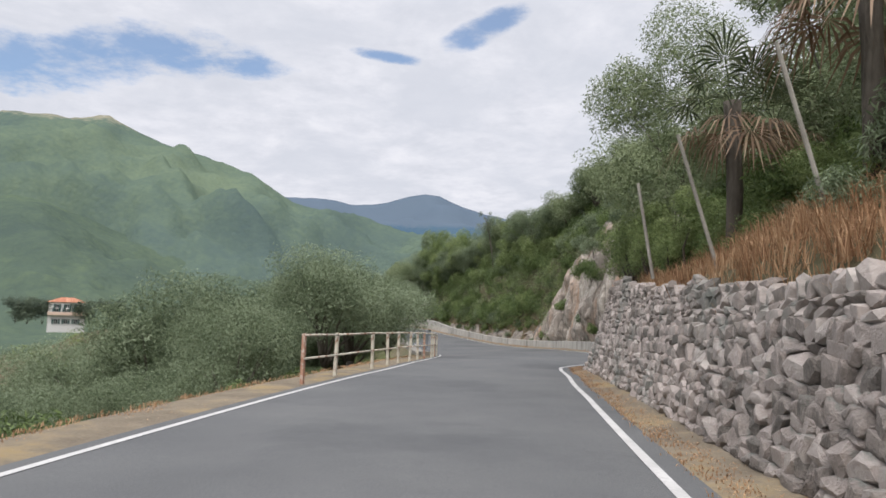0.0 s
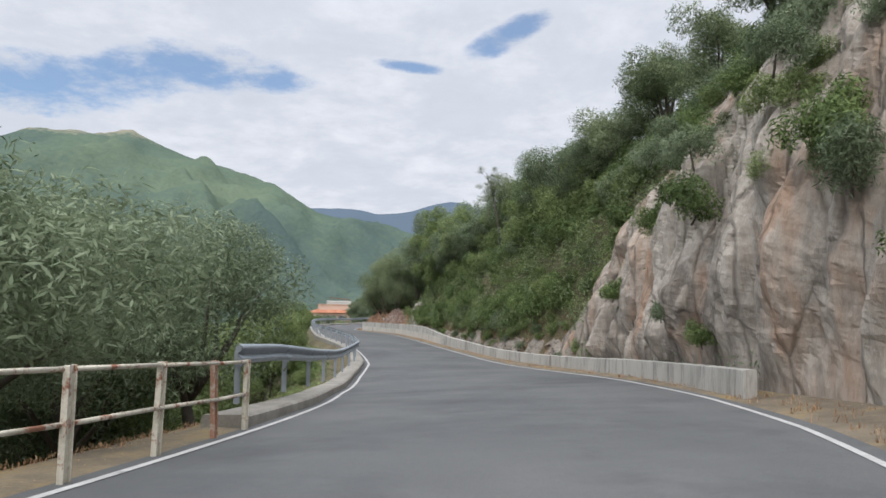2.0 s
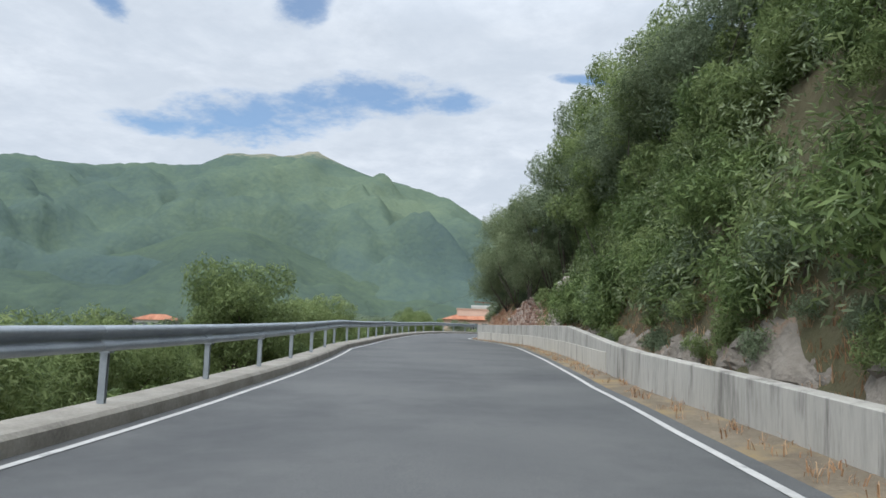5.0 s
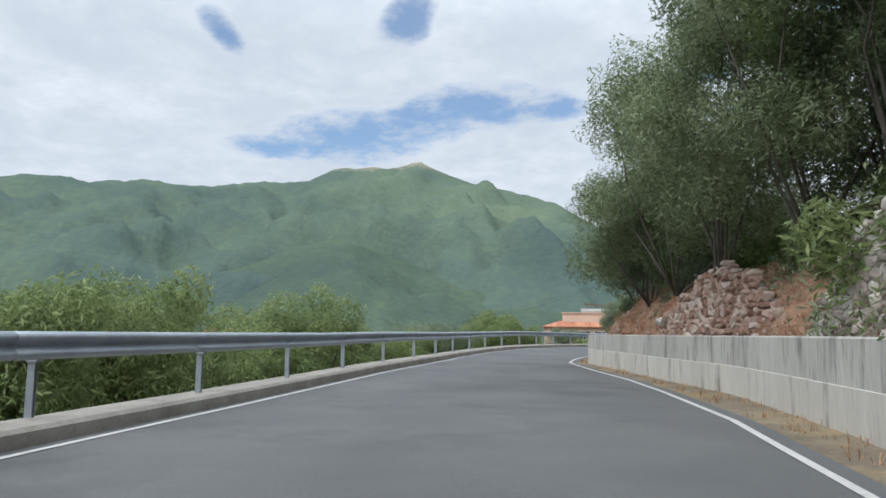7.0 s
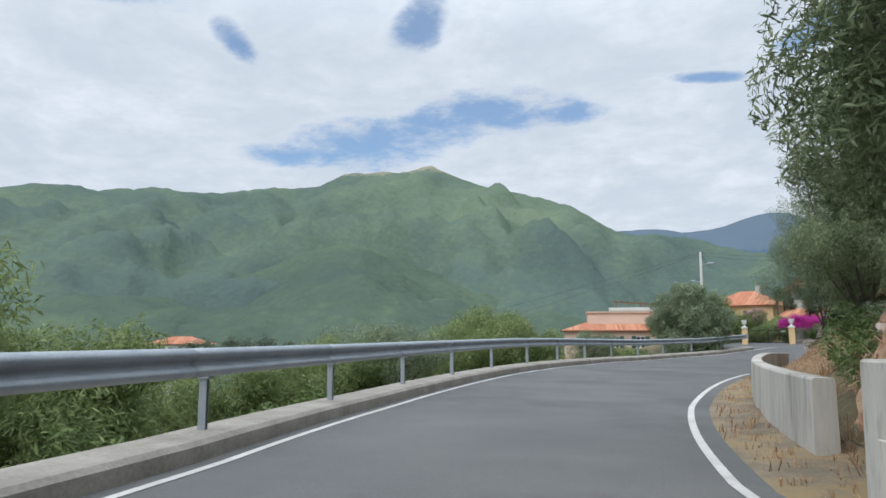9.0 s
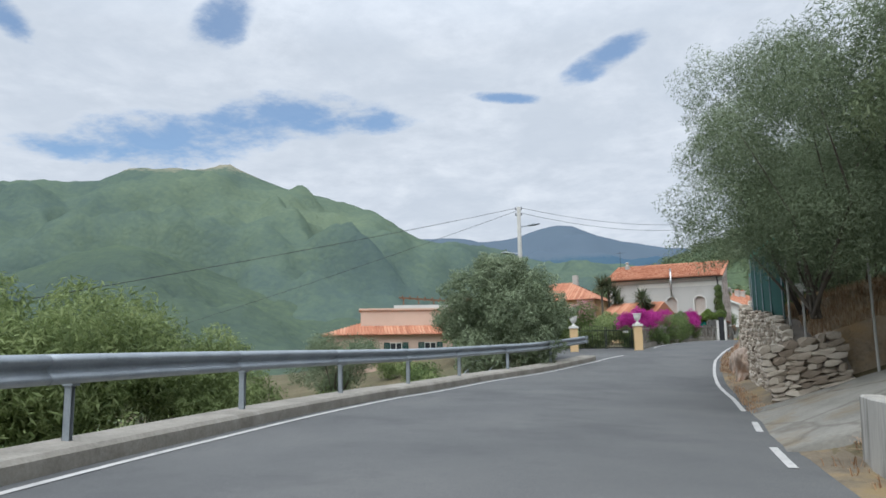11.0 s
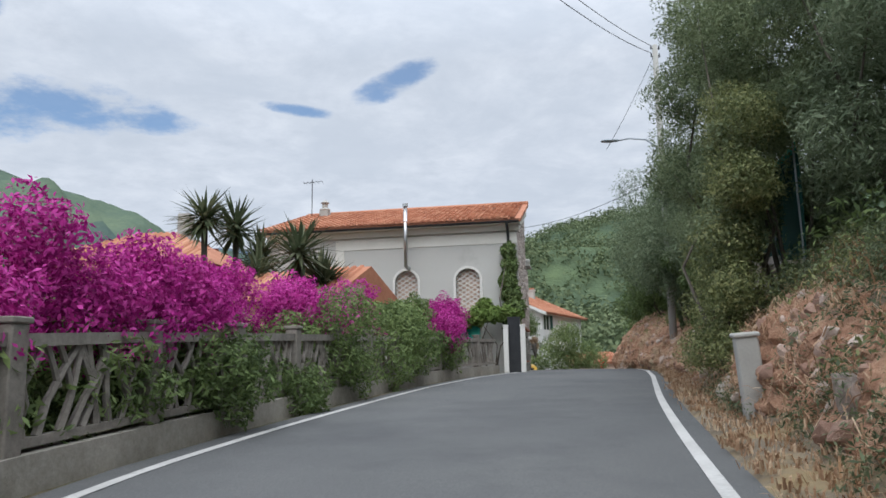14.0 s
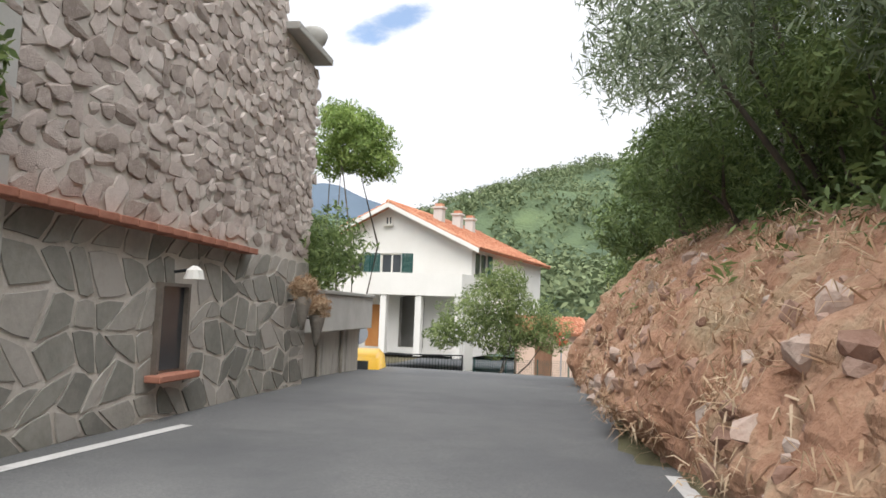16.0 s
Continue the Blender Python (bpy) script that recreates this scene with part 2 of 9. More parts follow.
M["pinkrock"] = surface("pinkish_rock", [(0.3, (0.20, 0.145, 0.11)), (0.45, (0.34, 0.265, 0.21)), (0.58, (0.43, 0.35, 0.285)), (0.72, (0.52, 0.45, 0.38))], 1.2, 7.0, 0.94, 0.9, 0.06, stain=(0.9, 0.52, 0.66, (0.36, 0.22, 0.14)))
M["dryearth"] = surface("dry_pale_earth", [(0.3, (0.19, 0.145, 0.10)), (0.5, (0.33, 0.265, 0.19)), (0.7, (0.45, 0.375, 0.28))], 1.1, 12, 0.97, 0.8, 0.05, stain=(0.5, 0.52, 0.66, (0.36, 0.245, 0.13)))
M["soil"] = surface("slope_soil", [(0.3, (0.055, 0.047, 0.027)), (0.5, (0.12, 0.10, 0.058)), (0.7, (0.22, 0.18, 0.11))], 0.5, 6.0, 0.97, 0.8, 0.08, stain=(0.12, 0.46, 0.6, (0.105, 0.10, 0.052)))
M["drygrass"] = leafy("dry_grass", (0.25, 0.14, 0.075), (0.43, 0.265, 0.15), (0.55, 0.385, 0.235), 0.6, 0.8, 0.35)
M["olive"] = leafy("olive_leaves", (0.1, 0.132, 0.072), (0.185, 0.232, 0.132), (0.295, 0.35, 0.225), trans=0.34)
M["bush"] = leafy("broad_leaves", (0.073, 0.107, 0.037), (0.14, 0.198, 0.069), (0.231, 0.3, 0.11), trans=0.34)
M["lime"] = leafy("light_leaves", (0.116, 0.159, 0.059), (0.213, 0.271, 0.104), (0.329, 0.39, 0.171), trans=0.46)
M["dark"] = leafy("dark_leaves", (0.074, 0.098, 0.05), (0.138, 0.17, 0.089), (0.216, 0.252, 0.138), trans=0.34)
M["straw"] = leafy("pale_straw", (0.28, 0.17, 0.10), (0.44, 0.30, 0.19), (0.58, 0.46, 0.32), 0.6, 0.8, 0.3)
M["palmleaf"] = leafy("palm_leaves", (0.045, 0.06, 0.03), (0.09, 0.115, 0.06), (0.18, 0.19, 0.11))
M["deadleaf"] = leafy("dead_fronds", (0.16, 0.10, 0.06), (0.27, 0.18, 0.12), (0.40, 0.30, 0.2))
M["magenta"] = leafy("bougainvillea_bracts", (0.28, 0.012, 0.16), (0.50, 0.03, 0.30), (0.66, 0.09, 0.44), 0.7, 0.6, 0.35)
M["bark"] = surface("bark", [(0.3, (0.05, 0.042, 0.034)), (0.6, (0.13, 0.112, 0.09))], 3.0, 18, 0.95, 0.8, 0.03, stretch=(1, 1, 0.3))
M["plaster"] = surface("grey_render", [(0.3, (0.44, 0.435, 0.41)), (0.7, (0.51, 0.505, 0.475))], 0.5, 25, 0.92, 0.2, 0.01, stain=(0.4, 0.55, 0.8, (0.33, 0.32, 0.29)))
M["trimwhite"] = surface("cream_trim", [(0.3, (0.60, 0.585, 0.53)), (0.7, (0.70, 0.685, 0.63))], 1.0, 25, 0.85, 0.1, 0.01)
M["white"] = surface("white_wall_paint", [(0.3, (0.60, 0.59, 0.555)), (0.7, (0.70, 0.69, 0.655))], 0.6, 20, 0.88, 0.1, 0.01)
M["pink"] = surface("salmon_wall_paint", [(0.3, (0.57, 0.42, 0.33)), (0.7, (0.67, 0.51, 0.41))], 0.6, 20, 0.9, 0.1, 0.01)
M["ochre"] = surface("ochre_wall_paint", [(0.3, (0.60, 0.42, 0.22)), (0.7, (0.70, 0.51, 0.29))], 1.2, 20, 0.9, 0.15, 0.01, stain=(1.5, 0.55, 0.75, (0.5, 0.40, 0.27)))
M["tile"] = surface("terracotta_tile", [(0.3, (0.34, 0.135, 0.075)), (0.5, (0.46, 0.205, 0.12)), (0.75, (0.55, 0.30, 0.19))], 1.0, 14, 0.85, 0.3, 0.02, spread=0.35)
M["tile_stuff"] = surface("terracotta_tile_joined", [(0.3, (0.34, 0.135, 0.075)), (0.5, (0.46, 0.205, 0.12)), (0.75, (0.55, 0.30, 0.19))], 1.0, 14, 0.85, 0.3, 0.02, spread=0.35, island=True)
M["net"] = surface("green_shade_net", [(0.3, (0.012, 0.062, 0.052)), (0.7, (0.02, 0.09, 0.075))], 1.0, 40, 0.85, 0.2, 0.01)
M["nethem"] = surface("green_net_hem", [(0.3, (0.03, 0.30, 0.22)), (0.7, (0.05, 0.42, 0.32))], 1.0, 40, 0.7, 0.1, 0.01)
M["iron"] = surface("dark_iron", [(0.3, (0.02, 0.022, 0.025)), (0.7, (0.05, 0.052, 0.055))], 3.0, 30, 0.6, 0.1, 0.005, metallic=0.4)
M["pole"] = surface("pole_concrete", [(0.3, (0.34, 0.335, 0.31)), (0.7, (0.45, 0.44, 0.41))], 2.0, 30, 0.9, 0.2, 0.01)
M["glassdark"] = surface("window_glass", [(0.3, (0.03, 0.035, 0.04)), (0.7, (0.06, 0.065, 0.07))], 0.6, 3.0, 0.12, 0.0, spec=0.6)
M["shutter"] = surface("green_shutter", [(0.3, (0.012, 0.055, 0.05)), (0.7, (0.02, 0.085, 0.075))], 2.0, 20, 0.6, 0.1, 0.01)
M["brick"] = surface("brick_red", [(0.3, (0.28, 0.11, 0.07)), (0.7, (0.42, 0.20, 0.14))], 2.0, 20, 0.9, 0.3, 0.02)
M["chrome"] = surface("stainless_pipe", [(0.3, (0.5, 0.5, 0.5)), (0.7, (0.65, 0.65, 0.65))], 2.0, 20, 0.28, 0.02, metallic=0.9, spec=0.5)
M["yellow"] = surface("yellow_car_paint", [(0.3, (0.62, 0.36, 0.02)), (0.7, (0.70, 0.42, 0.03))], 1.0, 10, 0.3, 0.0, spec=0.5)
M["rubber"] = surface("tyre_rubber", [(0.3, (0.015, 0.015, 0.015)), (0.7, (0.03, 0.03, 0.03))], 3.0, 20, 0.9, 0.1, 0.01)
M["wood"] = surface("brown_wood", [(0.3, (0.14, 0.075, 0.045)), (0.7, (0.25, 0.14, 0.085))], 2.0, 18, 0.8, 0.2, 0.01, stretch=(1, 1, 0.2))
M["wire"] = surface("black_cable", [(0.3, (0.03, 0.03, 0.032)), (0.7, (0.05, 0.05, 0.052))], 2.0, 20, 0.7, 0.0)


STONE_PINK = [(0.25, (0.31, 0.26, 0.23)), (0.45, (0.46, 0.395, 0.355)), (0.6, (0.56, 0.49, 0.445)), (0.8, (0.65, 0.585, 0.54))]
M["rubble"] = surface("rubble_stone", STONE_PINK, 1.6, 14, 0.93, 0.7, 0.03, spread=0.5)
M["rubble_stuff"] = surface("rubble_stone_joined", STONE_PINK, 1.6, 14, 0.93, 0.7, 0.03, spread=0.5, island=True)
SOUTH_STONE = [(0.22, (0.13, 0.12, 0.105)), (0.42, (0.265, 0.23, 0.205)), (0.58, (0.365, 0.315, 0.285)), (0.8, (0.46, 0.415, 0.375))]
M["southstone"] = surface("roadside_wall_stone", SOUTH_STONE, 1.4, 11, 0.94, 0.9, 0.04, spread=0.45, stain=(0.7, 0.52, 0.66, (0.17, 0.175, 0.155)))
M["southstone_stuff"] = surface("roadside_wall_stone_joined", SOUTH_STONE, 1.4, 11, 0.94, 0.9, 0.04, spread=0.45, island=True, stain=(0.7, 0.52, 0.66, (0.17, 0.175, 0.155)))
M["flag"] = surface("flat_wall_stone", [(0.25, (0.18, 0.175, 0.155)), (0.5, (0.275, 0.265, 0.235)), (0.75, (0.38, 0.355, 0.32))], 1.5, 14, 0.85, 0.4, 0.02, spread=0.5)
GREY_STONE = [(0.25, (0.235, 0.19, 0.145)), (0.45, (0.365, 0.31, 0.245)), (0.6, (0.46, 0.40, 0.325)), (0.8, (0.55, 0.495, 0.415))]
M["greystone"] = surface("grey_wall_stone", GREY_STONE, 1.6, 14, 0.92, 0.6, 0.03, spread=0.6)
M["greystone_stuff"] = surface("grey_wall_stone_joined", GREY_STONE, 1.6, 14, 0.92, 0.6, 0.03, spread=0.6, island=True)
RED_STONE = [(0.25, (0.25, 0.15, 0.11)), (0.45, (0.36, 0.24, 0.185)), (0.6, (0.44, 0.33, 0.27)), (0.8, (0.52, 0.44, 0.38))]
M["redstone"] = surface("red_bank_stone", RED_STONE, 1.6, 14, 0.94, 0.7, 0.03, spread=0.6)
M["redstone_stuff"] = surface("red_bank_stone_joined", RED_STONE, 1.6, 14, 0.94, 0.7, 0.03, spread=0.6, island=True)
M["joint"] = surface("pale_mortar", [(0.3, (0.42, 0.385, 0.34)), (0.55, (0.54, 0.50, 0.45)), (0.75, (0.62, 0.58, 0.53))], 2.0, 24, 0.95, 0.5, 0.02)
M["rustic"] = surface("weathered_cast_concrete", [(0.3, (0.13, 0.115, 0.10)), (0.5, (0.22, 0.20, 0.175)), (0.7, (0.32, 0.295, 0.26))], 2.5, 22, 0.93, 0.4, 0.02)
M["door"] = surface("orange_wood", [(0.3, (0.42, 0.17, 0.05)), (0.7, (0.52, 0.24, 0.08))], 2.0, 18, 0.6, 0.1, 0.01, stretch=(1, 1, 0.2))
M["cactus"] = surface("cactus_pad", [(0.3, (0.09, 0.13, 0.06)), (0.7, (0.19, 0.24, 0.12))], 3.0, 18, 0.7, 0.2, 0.01)
M["farlime"] = leafy("near_hill_leaves", (0.085, 0.115, 0.06), (0.13, 0.165, 0.085), (0.19, 0.225, 0.115), 0.4, 0.9, 0.2)
# far leaves: tones lightened and greyed, distance haze painted into them
M["fardark"] = leafy("foothill_leaves", (0.12, 0.15, 0.115), (0.14, 0.175, 0.122), (0.17, 0.205, 0.13), 0.3, 0.9, 0.5)
M["oakgreen"] = leafy("oak_leaves", (0.11, 0.146, 0.073), (0.201, 0.244, 0.128), (0.305, 0.354, 0.201), trans=0.34)
M["vine"] = leafy("vine_leaves", (0.11, 0.165, 0.044), (0.187, 0.275, 0.072), (0.308, 0.396, 0.121), 0.5, 0.6, 0.45)
M["ivy"] = leafy("ivy_leaves", (0.109, 0.133, 0.052), (0.21, 0.239, 0.096), (0.362, 0.362, 0.16), 0.7, 0.5, 0.34)
M["pinkbloom"] = leafy("pink_blossom", (0.5, 0.22, 0.26), (0.66, 0.36, 0.40), (0.75, 0.5, 0.52), 0.6, 0.7, 0.3)
M["red"] = surface("red_sign_paint", [(0.3, (0.50, 0.03, 0.025)), (0.7, (0.58, 0.05, 0.04))], 1.0, 10, 0.5, 0.0)


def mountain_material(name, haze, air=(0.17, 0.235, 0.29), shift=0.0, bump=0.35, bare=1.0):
    """Wooded slopes: dark and light woods whose broad soft patches also paint in cloud shade and sun, meadows, bare dry
    summits; the bluer air of distance is mixed into the colour.
    """
    m = bpy.data.materials.new(name)
    m.use_nodes = True
    nt = m.node_tree
    bsdf = nt.nodes["Principled BSDF"]
    co = nd(nt, "ShaderNodeTexCoord").outputs["Object"]
    n0 = nd(nt, "ShaderNodeTexNoise", {"Vector": co, "Scale": 0.0022, "Detail": 2.0, "Roughness": 0.5}).outputs[0]
    n1 = nd(nt, "ShaderNodeTexNoise", {"Vector": co, "Scale": 0.008, "Detail": 5.0, "Roughness": 0.6}).outputs[0]
    n2 = nd(nt, "ShaderNodeTexNoise", {"Vector": co, "Scale": 0.09, "Detail": 5.0, "Roughness": 0.7}).outputs[0]
    vor = nd(nt, "ShaderNodeTexVoronoi", {"Vector": co, "Scale": 0.14}).outputs["Distance"]
    # n0 patches put cloud shade and sunlit slope into the woods' colour
    fac = vmath(nt, "ADD", vmath(nt, "MULTIPLY", n0, 0.42), vmath(nt, "ADD", vmath(nt, "MULTIPLY", n1, 0.33), vmath(nt, "MULTIPLY", n2, 0.25)))
    fac = vmath(nt, "ADD", fac, shift)
    col = ramp(nt, fac, [(0.38, (0.040, 0.062, 0.040)), (0.47, (0.070, 0.100, 0.050)), (0.54, (0.110, 0.148, 0.060)), (0.64, (0.17, 0.21, 0.08))])
    col = mixc(nt, ramp(nt, vor, [(0.25, (0, 0, 0)), (0.85, (0.2, 0.2, 0.2))]), col, (0.04, 0.06, 0.032))
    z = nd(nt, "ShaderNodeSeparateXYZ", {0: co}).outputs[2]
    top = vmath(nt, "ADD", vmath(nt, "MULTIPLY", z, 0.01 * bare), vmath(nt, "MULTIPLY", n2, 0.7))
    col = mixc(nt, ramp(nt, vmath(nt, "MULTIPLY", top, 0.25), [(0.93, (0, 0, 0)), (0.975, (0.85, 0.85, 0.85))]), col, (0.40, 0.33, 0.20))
    # distance haze painted on: the base colour is mixed towards the air's tone
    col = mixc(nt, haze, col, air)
    nt.links.new(col, bsdf.inputs["Base Color"])
    bsdf.inputs["Roughness"].default_value = 1.0
    bsdf.inputs["Specular IOR Level"].default_value = 0.0
    b = nd(nt, "ShaderNodeBump", {"Height": vmath(nt, "SUBTRACT", n2, vmath(nt, "MULTIPLY", vor, 0.6)), "Strength": bump, "Distance": 6.0})
    nt.links.new(b.outputs[0], bsdf.inputs["Normal"])
    return m


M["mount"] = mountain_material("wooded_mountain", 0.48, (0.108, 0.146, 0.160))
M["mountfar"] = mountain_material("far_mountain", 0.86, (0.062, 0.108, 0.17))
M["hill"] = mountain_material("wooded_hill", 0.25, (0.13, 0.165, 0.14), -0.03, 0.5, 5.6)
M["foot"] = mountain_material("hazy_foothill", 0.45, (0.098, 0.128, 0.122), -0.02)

# ---- plan: a reference line along the road; s metres along it, d metres to its right, h metres over the asphalt ----
CTRL = [(-1.3, -12.0, -1.10), (0.0, 0.0, -1.32), (0.9, 8.2, -1.50), (1.9, 16.2, -1.71), (3.2, 23.8, -1.90), (4.4, 31.7, -2.11), (4.8, 39.7, -2.43), (4.4, 47.9, -2.82), (3.6, 55.8, -3.13), (2.5, 63.8, -3.25), (1.2, 71.7, -3.24), (-0.4, 79.3, -3.17), (-2.5, 87.0, -3.09), (-4.9, 94.8, -2.99), (-7.4, 102.2, -2.92), (-9.9, 109.8, -2.86), (-12.3, 117.5, -2.79), (-14.2, 125.3, -2.76), (-15.1, 133.3, -2.71), (-15.2, 141.3, -2.66), (-14.7, 149.2, -2.70), (-13.4, 157.0, -2.75), (-11.9, 164.9, -2.60), (-9.9, 172.7, -2.05), (-7.5, 180.3, -1.56), (-4.8, 187.8, -1.34), (-1.8, 195.2, -1.20), (1.5, 203.4, -1.17), (4.5, 210.9, -1.45), (7.5, 218.3, -2.25), (10.4, 225.7, -3.15), (16.0, 239.6, -3.9)]


def dense_line():
    pts = [Vector(c) for c in CTRL]
    pts = [pts[0] * 2 - pts[1]] + pts + [pts[-1] * 2 - pts[-2]]
    out = []
    for a, b, c, e in zip(pts, pts[1:], pts[2:], pts[3:]):
        for k in range(16):
            t = k / 16
            out.append(0.5 * ((2 * b) + (c - a) * t + (2 * a - 5 * b + 4 * c - e) * t * t + (3 * b - a - 3 * c + e) * t ** 3))
    return np.array(out)


LINE = dense_line()
ARC = np.concatenate([[0], np.cumsum(np.linalg.norm(np.diff(LINE[:, :2], axis=0), axis=1))]) - 12.07
TAN = np.gradient(LINE[:, :2], axis=0)
TAN /= np.linalg.norm(TAN, axis=1)[:, None]


# the road leans into its bends: degrees by which its right side is raised
BANK_S = [0, 13, 25, 37, 44, 51.6, 58, 66, 80, 94, 106, 117, 129, 141, 153, 166, 171, 176, 180]
BANK = [1.9, 1.2, 0.9, 2.35, 3.2, 3.67, 3.0, 1.7, 0.46, 0.64, 0.57, 0.0, -0.38, -0.95, -1.55, -2.4, -2.0, -1.0, 0.0]


def PV(s, d, h=0.0):
    """World places for arrays of s, d, h."""
    s, d, h = np.broadcast_arrays(np.asarray(s, float), np.asarray(d, float), np.asarray(h, float))
    x, y, z = (np.interp(s, ARC, LINE[:, k]) for k in range(3))
    tx, ty = np.interp(s, ARC, TAN[:, 0]), np.interp(s, ARC, TAN[:, 1])
    n = np.hypot(tx, ty)
    over = np.where(s > ARC[-1], s - ARC[-1], np.where(s < ARC[0], s - ARC[0], 0.0))
    z = z + 0.9 * np.tan(np.radians(np.interp(s, BANK_S, BANK))) * np.clip(d, -7, 6)
    return np.stack([x + ty / n * d + tx / n * over, y - tx / n * d + ty / n * over, z + h], -1)


def P(s, d, h=0.0):
    return Vector(PV(s, d, h))


def heading(s):
    """Degrees by which the line's direction at s is turned from +y, to the left."""
    return math.degrees(math.atan2(-np.interp(s, ARC, TAN[:, 0]), np.interp(s, ARC, TAN[:, 1])))


def tab(s, xs, ys):
    return np.interp(s, xs, ys)


def d_left(s):  # the line at the left edge of the asphalt
    return tab(s, [-12, 11, 21, 34, 48, 58, 66, 81, 99, 106, 115, 119, 124, 130, 140, 150, 157, 164, 169, 173, 178, 181, 185, 195, 200, 205, 210, 240],
               [-4.4, -4.3, -4.25, -4.6, -5.0, -4.9, -4.5, -4.9, -5.4, -4.9, -4.35, -4.0, -3.8, -4.1, -5.0, -5.5, -6.0, -5.7, -4.9, -4.3, -3.8, -3.3, -3.7, -4.0, -3.95, -3.4, -3.2, -5.0])


def d_right(s):
    return tab(s, [-12, 9, 14, 20, 23, 24.6, 26, 27.5, 29.5, 31.5, 36, 41, 48, 56, 62, 69, 76, 82, 90, 97, 105, 110, 114, 118, 124, 132, 140, 151, 155, 161, 165, 168, 171, 175, 181, 187, 194, 199, 204, 209, 214, 220, 240],
               [1.4, 1.3, 1.3, 1.1, 0.86, 0.85, 1.25, 1.85, 2.45, 2.95, 3.5, 3.8, 4.0, 3.6, 2.8, 2.3, 2.0, 1.9, 2.2, 2.5, 3.0, 2.9, 2.64, 2.1, 1.3, 1.3, 1.55, 1.95, 2.05, 1.8, 1.5, 1.3, 1.08, 0.82, 0.72, 0.75, 0.83, 0.82, 0.72, 0.1, -0.6, -1.0, 3.0])


# ---- building helpers ----
def mesh_of(name, verts, faces, material, smooth=False):
    me = bpy.data.meshes.new(name)
    me.from_pydata([tuple(v) for v in verts], [], faces)
    me.materials.append(material)
    if smooth:
        me.polygons.foreach_set("use_smooth", [True] * len(me.polygons))
    me.update()
    return me


def bm_mesh(name, bm, material, smooth=False):
    me = bpy.data.meshes.new(name)
    bmesh.ops.recalc_face_normals(bm, faces=bm.faces)
    bm.to_mesh(me)
    bm.free()
    me.materials.append(material)
    if smooth:
        me.polygons.foreach_set("use_smooth", [True] * len(me.polygons))
    return me


def thing(name, at, rz, label, category, group="", kind=""):
    """An Empty at the base of a thing."""
    ob = new(name)
    ob.empty_display_size = 0.2
    ob.matrix_basis = pose(at[0], at[1], at[2], 0, 0, rz)
    return tagged(ob, label, category, group, kind)


def part(name, bm, material, parent, label="", smooth=False):
    """Links a bmesh, or a ready mesh, as one part under a thing or part, in the thing's own axes."""
    if isinstance(bm, bmesh.types.BMesh):
        bmesh.ops.remove_doubles(bm, verts=bm.verts, dist=0.0002)
    me = bm_mesh(name, bm, material, smooth) if isinstance(bm, bmesh.types.BMesh) else bm
    ob = new(name, me)
    ob.parent = parent
    return tagged(ob, label)


def solo(name, bm, material, label, category, group="", kind="", m=None, smooth=False):
    me = bm_mesh(name, bm, material, smooth) if isinstance(bm, bmesh.types.BMesh) else bm
    ob = new(name, me)
    if m is not None:
        ob.matrix_basis = m
    return tagged(ob, label, category, group, kind)


def box(bm, lo, hi, bevel=0.0, m=None):
    r = bmesh.ops.create_cube(bm, size=1.0)
    vs = r["verts"]
    c = (Vector(lo) + Vector(hi)) / 2
    sz = Vector(hi) - Vector(lo)
    for v in vs:
        v.co = Vector((v.co.x * sz.x, v.co.y * sz.y, v.co.z * sz.z)) + c
    if bevel:
        es = list({e for v in vs for e in v.link_edges})
        out = bmesh.ops.bevel(bm, geom=es, offset=bevel, segments=1, affect="EDGES")
        vs = list({v for f in out["faces"] for v in f.verts} | {v for v in vs if v.is_valid})
    if m is not None:
        bmesh.ops.transform(bm, matrix=m, verts=[v for v in vs if v.is_valid])
    return bm


def boxes(*specs, bevel=0.0):
    bm = bmesh.new()
    for lo, hi in specs:
        box(bm, lo, hi, bevel)
    return bm


def tube(bm, a, b, r0, r1=None, n=8):
    a, b = Vector(a), Vector(b)
    r1 = r0 if r1 is None else r1
    q = (b - a).to_track_quat("Z", "Y")
    rings = []
    for p, r in ((a, r0), (b, r1)):
        rings.append([bm.verts.new(p + q @ Vector((r * math.cos(2 * math.pi * k / n), r * math.sin(2 * math.pi * k / n), 0))) for k in range(n)])
    for k in range(n):
        bm.faces.new((rings[0][k], rings[0][(k + 1) % n], rings[1][(k + 1) % n], rings[1][k]))
    bm.faces.new(rings[0][::-1])
    bm.faces.new(rings[1])
    return bm


def lathe(bm, prof, n=14):
    rings = []
    for r, z in prof:
        rings.append([bm.verts.new((r * math.cos(2 * math.pi * k / n), r * math.sin(2 * math.pi * k / n), z)) for k in range(n)])
    for a, b in zip(rings, rings[1:]):
        for k in range(n):
            bm.faces.new((a[k], a[(k + 1) % n], b[(k + 1) % n], b[k]))
    bm.faces.new(rings[0][::-1])
    bm.faces.new(rings[-1])
    return bm


def grid_mesh(name, X, material, smooth=True):
    """A sheet from an array of places, rows by columns."""
    r, c = X.shape[:2]
    faces = [(i * c + j, i * c + j + 1, (i + 1) * c + j + 1, (i + 1) * c + j) for i in range(r - 1) for j in range(c - 1)]
    return mesh_of(name, X.reshape(-1, 3), faces, material, smooth)


